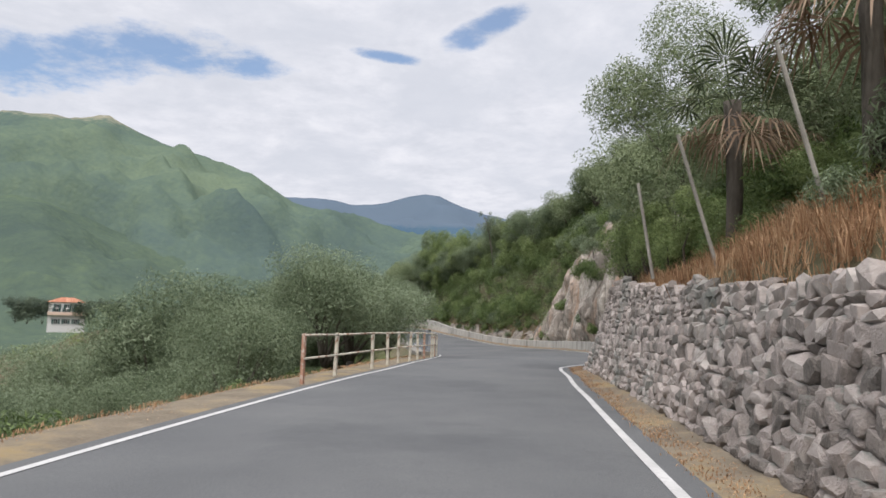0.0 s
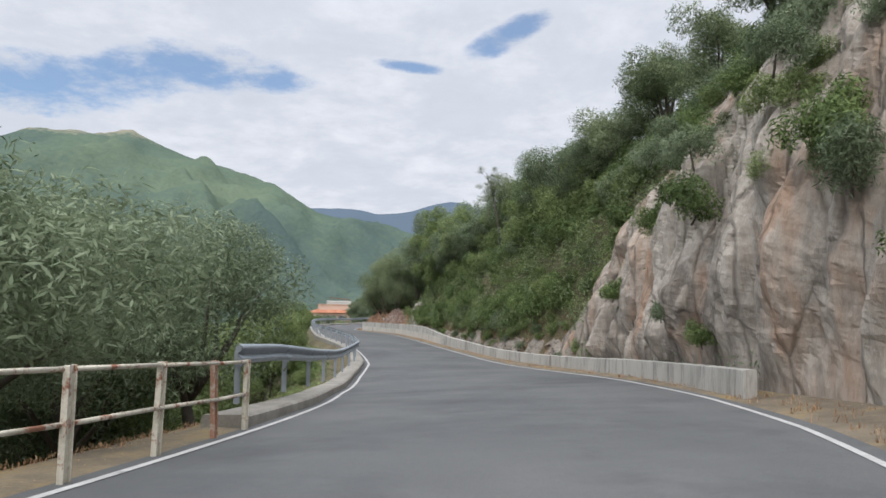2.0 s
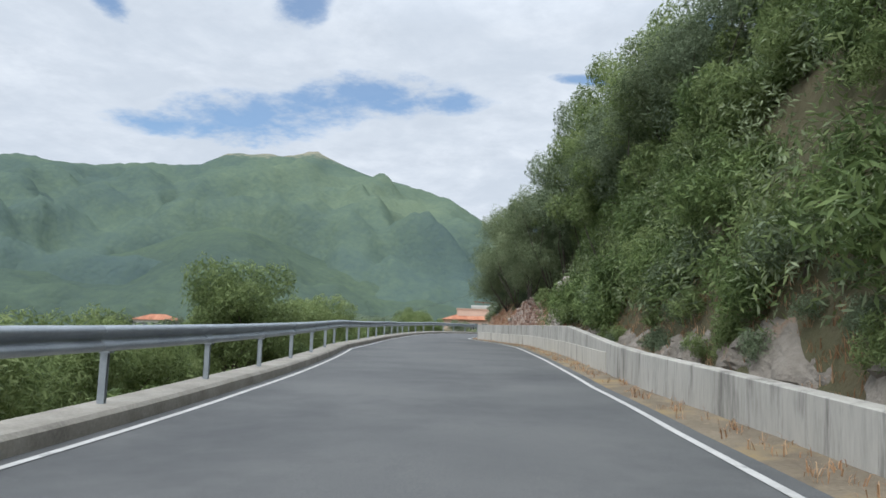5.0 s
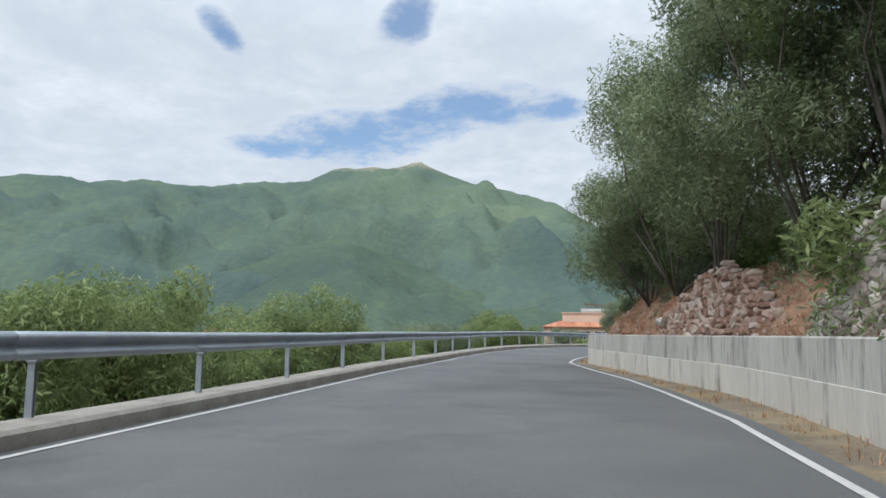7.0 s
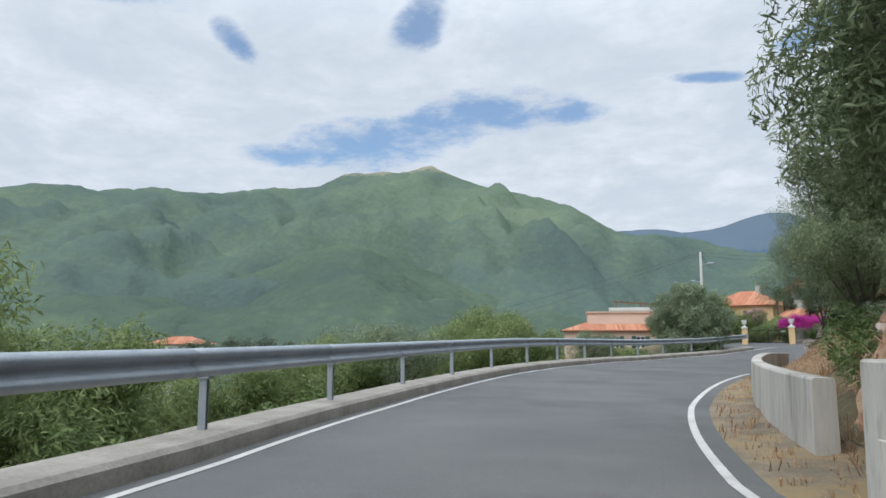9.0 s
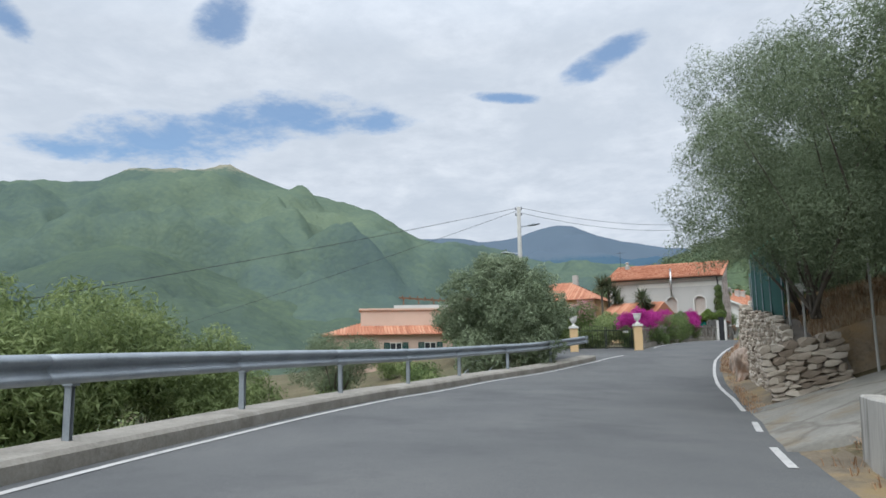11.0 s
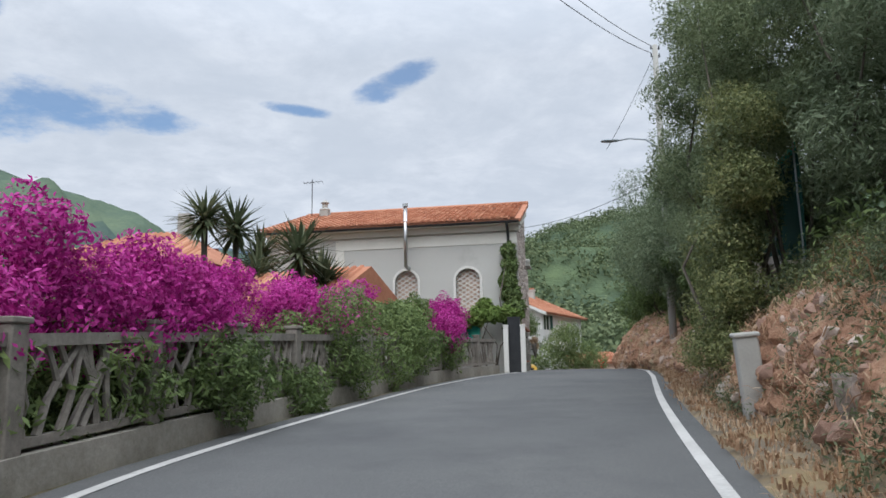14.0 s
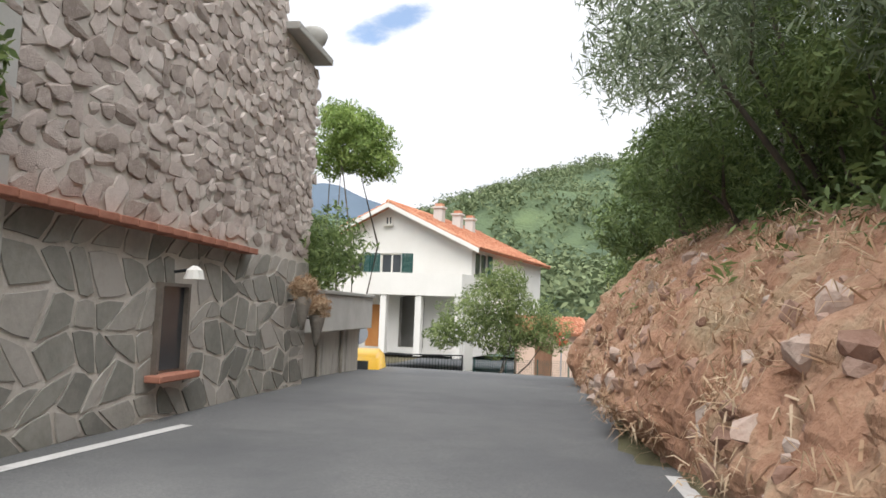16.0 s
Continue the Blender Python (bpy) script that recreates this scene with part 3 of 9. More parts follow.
def sweep(name, s0, s1, step, prof, material, dfun, closed=True, hfun=None):
    """A profile of (d, h) carried along the road; dfun gives the offset, hfun scales h."""
    ss = np.arange(s0, s1 + 1e-6, step)
    rows = []
    for s in ss:
        k = 1.0 if hfun is None else hfun(s)
        rows.append(PV(s, [dfun(s) + p[0] for p in prof], [p[1] * k for p in prof]))
    X = np.array(rows)
    n = len(prof)
    faces = []
    for i in range(len(ss) - 1):
        for j in range(n if closed else n - 1):
            j2 = (j + 1) % n
            faces.append((i * n + j, i * n + j2, (i + 1) * n + j2, (i + 1) * n + j))
    if closed:
        faces.append(tuple(range(n))[::-1])
        faces.append(tuple((len(ss) - 1) * n + j for j in range(n)))
    return mesh_of(name, X.reshape(-1, 3), faces, material)


def fbm(x, y, z=0.0, octaves=4):
    a, f, t = 1.0, 1.0, 0.0
    for _ in range(octaves):
        t += a * noise.noise(Vector((x * f, y * f, z * f)))
        a, f = a * 0.5, f * 2.1
    return t


# ---- ground ----
B_S = [-30, -12, 24.0, 25.2, 29, 36, 41, 48, 56, 62, 69, 82, 90, 97, 103, 109, 114, 118, 123, 127, 138, 147, 154, 156.5, 158, 168, 171, 174, 183, 191, 198, 204, 208, 214, 222, 232, 260]


def wall_face(s):  # the low concrete wall along the right verge
    return tab(s, [40, 48, 56, 62, 69, 82, 90, 97, 103, 109, 114, 118, 123, 127, 141], [4.3, 4.7, 4.6, 4.1, 3.3, 2.8, 3.2, 3.65, 3.9, 4.1, 3.4, 2.9, 2.0, 2.2, 2.9])


def bank_foot(s):
    return tab(s, B_S, [2.9, 2.9, 2.4, 4.4, 5.9, 6.2, 4.9, 5.0, 5.0, 4.5, 3.7, 3.2, 3.6, 4.0, 4.3, 4.5, 3.8, 3.3, 2.4, 2.75, 2.9, 2.9, 3.1, 3.6, 3.3, 2.75, 2.0, 1.62, 1.55, 1.6, 1.55, 1.05, 0.3, -0.5, -0.2, 3.0, 20.0])


def bank_high(s):
    return tab(s, B_S, [1.4, 1.5, 2.6, 3.4, 5.5, 8.5, 9.5, 10.0, 9.5, 8.5, 7.5, 7.0, 6.5, 5.6, 4.2, 3.2, 3.0, 2.8, 2.4, 2.0, 1.6, 2.0, 2.2, 2.3, 2.5, 2.2, 1.4, 1.4, 1.6, 1.6, 1.6, 1.6, 1.8, 2.4, 2.4, 1.4, 0.6])


def bank_wide(s):
    return tab(s, B_S, [0.4, 0.4, 0.6, 2.0, 2.4, 3.0, 2.4, 2.4, 2.8, 3.4, 3.4, 3.2, 3.2, 3.0, 2.8, 2.4, 2.2, 2.0, 2.0, 3.0, 4.2, 3.2, 3.0, 0.5, 0.5, 0.6, 0.8, 1.2, 1.4, 1.5, 1.5, 1.6, 2.2, 2.6, 3.0, 4.0, 8.0])


def ground_h(s, d):
    """The natural ground over the asphalt's level, beside the road."""
    if d > 0:
        if 151.2 < s < 158.8 and d > 2.0:  # the concrete ramp
            return -0.12 + max(0.0, d - 2.1) * 0.37
        x = d - bank_foot(s) - tab(s, [24.5, 27, 56, 61], [0.0, 0.8, 0.8, 0.0])
        if x <= 0:
            return -0.03
        t = min(1.0, x / bank_wide(s))
        up = bank_high(s) * (t * t * (3 - 2 * t)) ** 0.8
        up += max(0.0, x - bank_wide(s)) * tab(s, [0, 60, 110, 150, 200, 220], [0.55, 0.7, 0.5, 0.35, 0.25, 0.1])
        up += min(1.0, x) * 0.35 * fbm(s * 0.23, d * 0.23, 3.0)
        if 158.8 <= s < 164 and d > 2.9:  # falls towards the ramp
            up = min(up, 1.05 + (d - 2.9) * 0.37 + (s - 158.2) * 0.35)
        return up
    x = -d - (-d_left(s)) - tab(s, [-12, 12, 171, 177, 182, 198, 260], [1.7, 1.1, 0.9, 3.0, 10.0, 16.0, 30.0])
    if x <= 0:
        return -0.03
    k = tab(s, [-12, 40, 130, 165, 176, 260], [0.55, 0.6, 0.45, 0.35, 0.12, 0.02])
    return -0.05 - 13 * (1 - math.exp(-x * k / 10.0)) + min(1.0, x * 0.3) * 0.5 * fbm(s * 0.15, d * 0.15)


def make_ground():
    ss = np.concatenate([np.arange(-30, 215, 1.25), np.arange(215, 262, 4)])
    dd = np.concatenate([-np.array([95, 75, 60, 48, 38, 30, 25, 21, 18, 15.5, 13.5, 12, 10.5, 9.3, 8.3, 7.4, 6.6, 6.0, 5.4]),
                         [-4.5, -2, -0.9, -0.45, 0, 0.4, 0.8, 1.2], np.arange(1.5, 9.0, 0.3), [9.6, 10.6, 12, 14, 17, 21, 27, 36, 48, 62]])
    X = np.array([PV(s, dd, [ground_h(s, d) for d in dd]) for s in ss])
    solo("ground", grid_mesh("ground", X, M["soil"]), None, "sloping ground of dry soil and scrub beside the road", "ground", kind="structure")


make_ground()
for nm, a, b, d0, d1, label in (("earth_slope", 158.85, 170.0, 3.1, 13.0, "bare dry earth slope behind the net fence"), ("earth_mound", 138.0, 150.9, 3.0, 12.0, "dry earth mound above the low concrete wall")):
    X = np.array([PV(s, np.linspace(d0, d1, 26), [ground_h(s, d) + 0.05 for d in np.linspace(d0, d1, 26)]) for s in np.arange(a, b, 0.4)])
    X = np.concatenate([X[:1] - np.array([0, 0, 1.2]), X])
    solo(nm, grid_mesh(nm, X, M["dryearth"]), None, label, "ground", kind="structure")


# far relief: azimuth (degrees from +y, positive left) -> elevation of the skyline
CENTRE = Vector((-5.0, 80.0, 0.0))


def relief(name, r0, r1, sky, a0, a1, base, material, label, rough, seed, n_a=260, n_r=44, shape=1.0):
    az = np.linspace(a0, a1, n_a)
    X = np.zeros((n_r, n_a, 3))
    for j, a in enumerate(az):
        e = np.interp(a, [p[0] for p in sky], [p[1] for p in sky])
        ztop = base + 0.0
        for i in range(n_r):
            t = i / (n_r - 1) * 1.25
            r = r0 + (r1 - r0) * t
            ridge = math.tan(radians(e)) * r1
            prof = min(t, 2 - t) if t > 1 else t
            z = base + (ridge - base) * max(0.0, prof) ** shape
            x, y = CENTRE.x - r * math.sin(radians(a)), CENTRE.y + r * math.cos(radians(a))
            damp = min(1.0, (t * 3.0)) * (0.15 + 0.85 * min(1.0, abs(t - 1) * 2.5))
            k = 1.0 / (r1 * 0.16)
            spur = 1.0 - abs(noise.noise(Vector((x * k, y * k, seed)))) * 2.0
            z += rough * damp * (spur - 0.55 + 0.5 * fbm(x * k * 3, y * k * 3, seed + 5, 3))
            if abs(t - 1) < 0.08:
                z += rough * 0.05 * noise.noise(Vector((a * 2.2, 0, seed)))
            X[i, j] = (x, y, z)
    return solo(name, grid_mesh(name, X, material), None, label, "mountain", kind="structure")


SKY_NEAR = [(-14, 4.0), (-6, 5.2), (2, 6.4), (7, 7.4), (12.8, 8.6), (16, 10.4), (20.1, 11.7), (23.9, 12.75), (26.0, 13.1), (27.4, 13.5), (29.4, 13.2), (31, 13.1), (34.2, 13.0),
            (35.9, 12.2), (38.6, 11.6), (42.9, 11.4), (47.8, 11.1), (51, 10.8), (56.4, 10.6), (62, 10.0), (75, 8.5), (95, 6.0), (120, 4.5), (150, 4.0)]
SKY_FAR = [(-60, 6.0), (-30, 6.5), (-10, 7.0), (-6.4, 7.3), (-3.9, 7.9), (-1.6, 8.5), (0.6, 9.25), (2.0, 9.2), (3.1, 9.0), (4.9, 8.5), (7.6, 8.3), (11, 8.5), (14, 8.6), (30, 8.0), (60, 5.0)]
SKY_HILL = [(-95, 12.0), (-60, 13.0), (-40, 12.0), (-28, 10.6), (-20.9, 9.4), (-16.3, 8.5), (-12.1, 7.8), (-9, 6.8), (-6.9, 6.1), (-4.5, 5.0), (-1, 3.4), (3, 1.6), (8, 0.2)]
SKY_FOOT = [(8, 1.0), (14, 2.2), (18, 3.4), (23, 4.3), (27, 5.2), (29.3, 6.2), (32.1, 7.3), (34, 7.5), (37, 6.7), (41, 4.9), (46, 4.0), (55, 3.6), (70, 3.5), (95, 2.5), (130, 2.0)]
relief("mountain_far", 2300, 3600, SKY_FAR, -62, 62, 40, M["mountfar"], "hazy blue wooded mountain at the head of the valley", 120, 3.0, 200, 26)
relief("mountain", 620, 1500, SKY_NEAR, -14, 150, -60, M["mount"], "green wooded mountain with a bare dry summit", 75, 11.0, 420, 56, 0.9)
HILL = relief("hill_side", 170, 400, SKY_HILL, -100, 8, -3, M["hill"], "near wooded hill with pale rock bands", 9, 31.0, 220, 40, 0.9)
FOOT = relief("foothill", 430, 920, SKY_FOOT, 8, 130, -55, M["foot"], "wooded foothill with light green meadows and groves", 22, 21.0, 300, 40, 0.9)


def make_valley():
    n_a, rr = 90, [55, 90, 140, 220, 330, 480, 700, 1000, 1500, 2300, 3600, 4700]
    X = np.zeros((len(rr), n_a, 3))
    for i, r in enumerate(rr):
        for j in range(n_a):
            a = 2 * math.pi * j / (n_a - 1)
            z = tab(r, [55, 140, 300, 1000, 4700], [-14, -20, -34, -60, -40])
            X[i, j] = (CENTRE.x - r * math.sin(a), CENTRE.y + r * math.cos(a), z + 2 * noise.noise(Vector((r * 0.01, a * 3, 1))))
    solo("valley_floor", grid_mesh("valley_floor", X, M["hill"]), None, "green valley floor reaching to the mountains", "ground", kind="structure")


make_valley()


# ---- road ----
def verge_edge(s):
    if 151.0 < s < 159.3:
        return d_right(s) + 0.72
    return bank_foot(s) + tab(s, [168, 172], [0.25, 0.85])


def make_road():
    ss = np.arange(-14, 208, 1.0)
    X = np.array([PV(s, np.linspace(d_left(s) - 0.35, d_right(s) + 0.35, 9), 0.03 * (1 - np.linspace(-1, 1, 9) ** 2)) for s in ss])
    road = solo("road", grid_mesh("road", X, M["asphalt"]), None, "worn grey asphalt of a narrow two-lane hill road", "road", kind="structure")
    # the paved apron before the gate
    ss = np.arange(171.5, 183.6, 1.0)
    X = np.array([PV(s, np.linspace(tab(s, [171.5, 174, 177, 183.5], [-4.6, -6.0, -9.5, -9.6]), d_left(s) + 0.25, 9), np.linspace(0.02, -0.015, 9)) for s in ss])
    solo("driveway", grid_mesh("driveway", X, M["asphalt"]), None, "worn asphalt apron before the garden gate", "driveway", kind="structure")
    ss = np.arange(151.0, 158.5, 0.7)
    X = np.array([PV(s, np.linspace(d_right(s) + 0.12, 15.0, 30), [max(-0.03, -0.05 + max(0.0, d - 2.1) * 0.37) + 0.03 + 0.03 * fbm(s, d) for d in np.linspace(d_right(s) + 0.12, 15.0, 30)]) for s in ss])
    X = np.concatenate([X[:1] - np.array([0, 0, 0.7]), X])
    solo("ramp", grid_mesh("ramp", X, M["ramp"]), None, "grey concrete ramp rising from the road", "driveway", kind="structure")
    yard = np.array([PV(s, np.linspace(-14, 12, 12), -0.012) for s in np.arange(206, 262, 3)])
    solo("road_junction", grid_mesh("road_junction", yard, M["asphalt"]), None, "grey asphalt of the junction before the gate", "road", kind="structure")
    for nm, fun, sgn, spans in (("edge_line", d_left, -1, [(-12, 178), (183, 207)]), ("edge_line", d_right, 1, [(-12, 147.5), (149.5, 151.3), (153.3, 155.6), (157.5, 207)])):
        for a, b in spans:
            ss = np.arange(a, b + 0.01, 0.6)
            X = np.array([PV(s, [fun(s) - 0.055, fun(s) + 0.055], 0.014) for s in ss])
            part("edge_line", grid_mesh("edge_line", X, M["line"]), None, road, "worn white edge line")
    ss = np.arange(-12, 215, 0.8)
    X = np.array([PV(s, np.linspace(d_right(s) + 0.24, verge_edge(s), 9), [max(h, ground_h(s, d) + tab(s, [168, 174], [0.03, 0.1])) if k else -0.01 for k, (d, h) in enumerate(zip(np.linspace(d_right(s) + 0.24, verge_edge(s), 9), [0.0, 0.015, 0.02 + 0.03 * fbm(s, 1), 0.03, 0.05 + 0.04 * fbm(s, 2), 0.05, 0.05 + 0.05 * fbm(s, 3), 0.08, 0.1]))] + tab(s, [158.4, 160.0, 168, 171], [0, 0.36, 0.32, 0]) * (np.arange(9) / 8) ** 1.3) for s in ss])
    solo("verge_right", grid_mesh("verge_right", X, M["verge"]), None, "gravel verge with dry grass and fallen leaves", "verge", kind="structure")
    ss = np.arange(-12, 39, 0.8)
    X = np.array([PV(s, np.linspace(d_left(s) - 0.3, d_left(s) - 2.0, 5), [0.0, 0.03, 0.02 + 0.05 * fbm(s, 4), -0.05, -0.4]) for s in ss])
    solo("verge_left", grid_mesh("verge_left", X, M["verge"]), None, "stony verge with bare pale ground", "verge", kind="structure")


make_road()


# ---- along the road: kerb, guard rail, railing, walls ----
RNG = random.Random(7)


def make_kerb():
    prof = [(-0.28, -0.25), (-0.28, 0.17), (-0.34, 0.22), (-0.95, 0.23), (-1.0, 0.18), (-1.0, -1.4)]
    solo("kerb", sweep("kerb", 36.6, 175.0, 0.7, prof, M["kerb"], d_left), None, "weathered concrete kerb under the guard rail", "kerb", kind="structure")


def rail_top(s):
    return tab(s, [33, 40, 60, 80, 100, 112, 125, 150, 173], [1.3, 1.42, 1.38, 1.22, 1.3, 1.22, 1.2, 1.22, 1.15])


def make_guard_rail():
    rail = thing("guard_rail", P(37.2, d_left(37.2) - 0.62), 0, "galvanised steel guard rail with a dull corrugated beam on posts", "guard rail")
    inv = rail.matrix_basis.inverted()

    def local(q):
        return np.array([inv @ Vector(v) for v in q])
    # corrugated section, outwards to the road
    prof = [(0.0, 0.0), (0.05, -0.02), (0.085, -0.055), (0.085, -0.09), (0.03, -0.13), (0.0, -0.16), (0.0, -0.18), (0.03, -0.21), (0.085, -0.25), (0.085, -0.285), (0.05, -0.32), (0.0, -0.34)]
    back = [(x - 0.008, z) for x, z in prof[::-1]]
    ring = prof + back
    n = len(ring)
    post_mesh = bm_mesh("post", boxes(((-0.05, -0.03, -0.75), (-0.042, 0.03, 0.0)), ((-0.05, -0.03, -0.75), (0.05, -0.024, 0.0)), ((-0.05, 0.024, -0.75), (0.05, 0.03, 0.0)),
                                      ((-0.05, -0.06, -0.26), (0.09, 0.06, -0.08))), M["steel"])
    s, k = 37.2, 0
    while s < 174.0:
        e = min(s + 3.8, 174.3)
        ss = np.linspace(s - (0.12 if k else 0.0), e, 9)
        rows = [PV(q, [d_left(q) - 0.62 + x + 0.004 * (k % 2) for x, z in ring], [rail_top(q) + z for x, z in ring]) for q in ss]
        X = local(np.array(rows).reshape(-1, 3))
        faces = [(i * n + j, i * n + (j + 1) % n, (i + 1) * n + (j + 1) % n, (i + 1) * n + j) for i in range(len(ss) - 1) for j in range(n)]
        faces += [tuple(range(n))[::-1], tuple((len(ss) - 1) * n + j for j in range(n))]
        part("beam", mesh_of("beam", X, faces, M["steel"], True), None, rail)
        pm = new("post", post_mesh)
        pm.parent = rail
        pm.matrix_basis = inv @ Matrix.Translation(P(s + 0.35, d_left(s + 0.35) - 0.72, rail_top(s) - 0.02)) @ pose(0, 0, 0, 0, 0, heading(s))
        pm.scale = (1, 1, 1.35)
        s, k = e, k + 1
    # rounded end piece
    bm = bmesh.new()
    for a in range(7):
        t0, t1 = a / 7 * math.pi, (a + 1) / 7 * math.pi
        for z0, z1 in ((0.0, -0.15), (-0.19, -0.34)):
            p = [Vector((0.085 - 0.11 * (1 - math.cos(t)), 0.16 * math.sin(t), z)) for t in (t0, t1) for z in (z0, z1)]
            vs = [bm.verts.new(v) for v in (p[0], p[1], p[3], p[2])]
            bm.faces.new(vs)
    bmesh.ops.solidify(bm, geom=bm.faces[:], thickness=0.006)
    end = part("end_terminal", bm, M["steel"], rail)
    end.matrix_basis = inv @ Matrix.Translation(P(174.3, d_left(174.3) - 0.62, rail_top(174.3))) @ pose(0, 0, 0, 0, 0, heading(174.3))


def make_railing():
    rail = thing("railing", P(14.9, -4.72), 0, "old roadside railing with flaking white rails and rusty posts", "railing")
    inv = rail.matrix_basis.inverted()
    post = bm_mesh("post", boxes(((-0.06, -0.035, -0.4), (-0.045, 0.035, 1.12)), ((-0.045, -0.007, -0.4), (0.045, 0.007, 1.12)), ((0.045, -0.035, -0.4), (0.06, 0.035, 1.12)), bevel=0.003), M["rusty_white"])
    post_r = post.copy()
    post_r.materials.clear()
    post_r.materials.append(M["rust_post"])
    ps = [15.0, 17.4, 20.7, 22.7, 24.4, 26.1, 27.8, 29.5, 31.4, 33.3, 35.2, 36.4]

    def rd(q):
        return tab(q, [14.9, 31, 36], [-4.72, -4.75, -4.9])
    for k, s in enumerate(ps):
        o = new("post", post_r if k in (0, 7, 10, 12) else post)
        o.parent = rail
        o.matrix_basis = inv @ Matrix.Translation(P(s, rd(s) - 0.03 * math.sin(k * 2.1), -0.02)) @ pose(0, 0, 0, 1.6 * math.sin(k * 1.7), 2.0 * math.sin(k * 2.9), heading(s) + 90)
    for k, (a, b) in enumerate(zip(ps, ps[1:])):
        for h in (1.06, 0.55):
            bm = bmesh.new()
            tube(bm, inv @ P(a, rd(a) + 0.015, h + 0.01 * math.sin(k * 3 + h)), inv @ P(b, rd(b) + 0.015, h + 0.01 * math.sin(k * 3 + 3 + h)), 0.026, None, 8)
            part("rail", bm, M["rusty_white"], rail, "", True)


def hull_stone(rng, pointy=0.2, square=4.5, n=30):
    """An angular stone about one unit across, its flat face towards -y."""
    bm = bmesh.new()
    kx, kz, sk = rng.uniform(-0.25, 0.25), rng.uniform(-0.25, 0.25), rng.uniform(-0.3, 0.3)
    for _ in range(n):
        v = Vector((rng.gauss(0, 1), rng.gauss(0, 1), rng.gauss(0, 1)))
        m = (abs(v.x) ** square + abs(v.y) ** square + abs(v.z) ** square) ** (1 / square)
        v = v / m * 0.52 * (1 - rng.random() * pointy)
        v = Vector((v.x * (1 + kx * v.z) + sk * v.z * 0.5, v.y, v.z * (1 + kz * v.x)))
        if v.y < -0.1:
            v.y = -0.5 + rng.random() * 0.07
        bm.verts.new(v)
    r = bmesh.ops.convex_hull(bm, input=bm.verts[:])
    bmesh.ops.delete(bm, geom=list({g for g in r["geom_interior"] + r["geom_unused"] if isinstance(g, bmesh.types.BMVert)}), context="VERTS")
    return bm


STONES = []
for _k in range(24):
    STONES.append(bm_mesh("stone", hull_stone(RNG, 0.2), M["stone"]))
BLOCKS = [bm_mesh("stone", hull_stone(RNG, 0.16, 9.0, 26), M["stone"]) for _k in range(24)]


@lru_cache(None)
def stone_set(mat):
    """The same stones in another kind of rock."""
    out = []
    for me in BLOCKS if mat == "southstone" else STONES:
        c = me.copy()
        c.materials.clear()
        c.materials.append(M[mat])
        out.append(c)
    return out


def stone_rows(rng, s0, s1, top, w0, w1, h0, h1):
    """Rough courses of stones: (s, height, width, course height)."""
    out, z = [], 0.0
    while z < 5:
        ch = rng.uniform(h0, h1)
        s = s0 + rng.uniform(-0.3, 0.0)
        any_ = False
        while s < s1:
            w = rng.uniform(w0, w1)
            hh = ch * rng.uniform(0.8, 1.25)
            zz = z + 0.12 * ch * math.sin(s * 1.3 + z * 4)
            if zz + ch * 0.55 < top(s + w / 2):
                out.append((s + w / 2, zz + ch / 2, w, hh))
                any_ = True
            s += w * 0.93
        z += ch * 0.9
        if not any_:
            break
    return out


def stone_wall(name, s0, s1, face, top, label, sizes, depth, seed, near, lean=0.0, mat="stone", tilt=9.0, core=0.13, base=0.0):
    rng = random.Random(seed)
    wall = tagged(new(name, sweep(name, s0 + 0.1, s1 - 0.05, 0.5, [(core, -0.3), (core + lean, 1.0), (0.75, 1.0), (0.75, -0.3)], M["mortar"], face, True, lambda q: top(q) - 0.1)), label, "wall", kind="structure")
    rows = [r for r in stone_rows(rng, s0, s1, top, *sizes) if r[1] > base]
    kinds = stone_set(mat)
    loose_v, loose_f = [], []
    count = 0
    for s, h, w, ch in rows:
        me = kinds[rng.randrange(len(kinds))]
        d = face(s) + depth * 0.5 + rng.uniform(-0.03, 0.035) + lean * h / max(0.5, top(s))
        m = Matrix.Translation(P(s, d, h)) @ pose(0, 0, 0, rng.uniform(-6, 6), rng.uniform(-6, 6), heading(s) + 90 + rng.uniform(-6, 6)) @ pose(0, 0, 0, 0, rng.choice((0, 180)) + rng.gauss(0, tilt), 0)
        m = m @ Matrix.Diagonal((w * 1.2, depth * rng.uniform(0.9, 1.2), ch * 1.27, 1))
        if near[0] < s < near[1] and count < 300:
            count += 1
            o = new("stone", me)
            o.parent = wall
            o.matrix_basis = m
        else:
            b = len(loose_v)
            loose_v.extend(m @ v.co for v in me.vertices)
            loose_f.extend(tuple(b + i for i in p.vertices) for p in me.polygons)
    if loose_v:
        o = part("stones", mesh_of("stones", loose_v, loose_f, M[mat + "_stuff"]), None, wall, "rough wall stones")
        tagged(o, kind="stuff")
    return wall


def top_a(s):
    return tab(s, [-12, 4.7, 8, 12, 15.3, 19, 22, 23.7], [1.5, 1.66, 1.8, 2.05, 2.2, 2.55, 2.7, 1.6]) + 0.07 * math.sin(s * 2.3)


def top_b(s):
    return tab(s, [156, 157, 158.4, 159.2, 160, 163, 166, 169, 172, 176, 180, 184.5], [1.0, 1.2, 1.45, 1.8, 2.05, 2.3, 2.4, 2.55, 2.45, 2.65, 2.9, 2.6]) + 0.06 * math.sin(s * 2.9)


def wall_b(s):
    return tab(s, [152, 158.4, 162, 166, 170, 173, 177, 179], [2.9, 2.8, 2.65, 2.4, 2.05, 2.2, 2.45, 2.6])


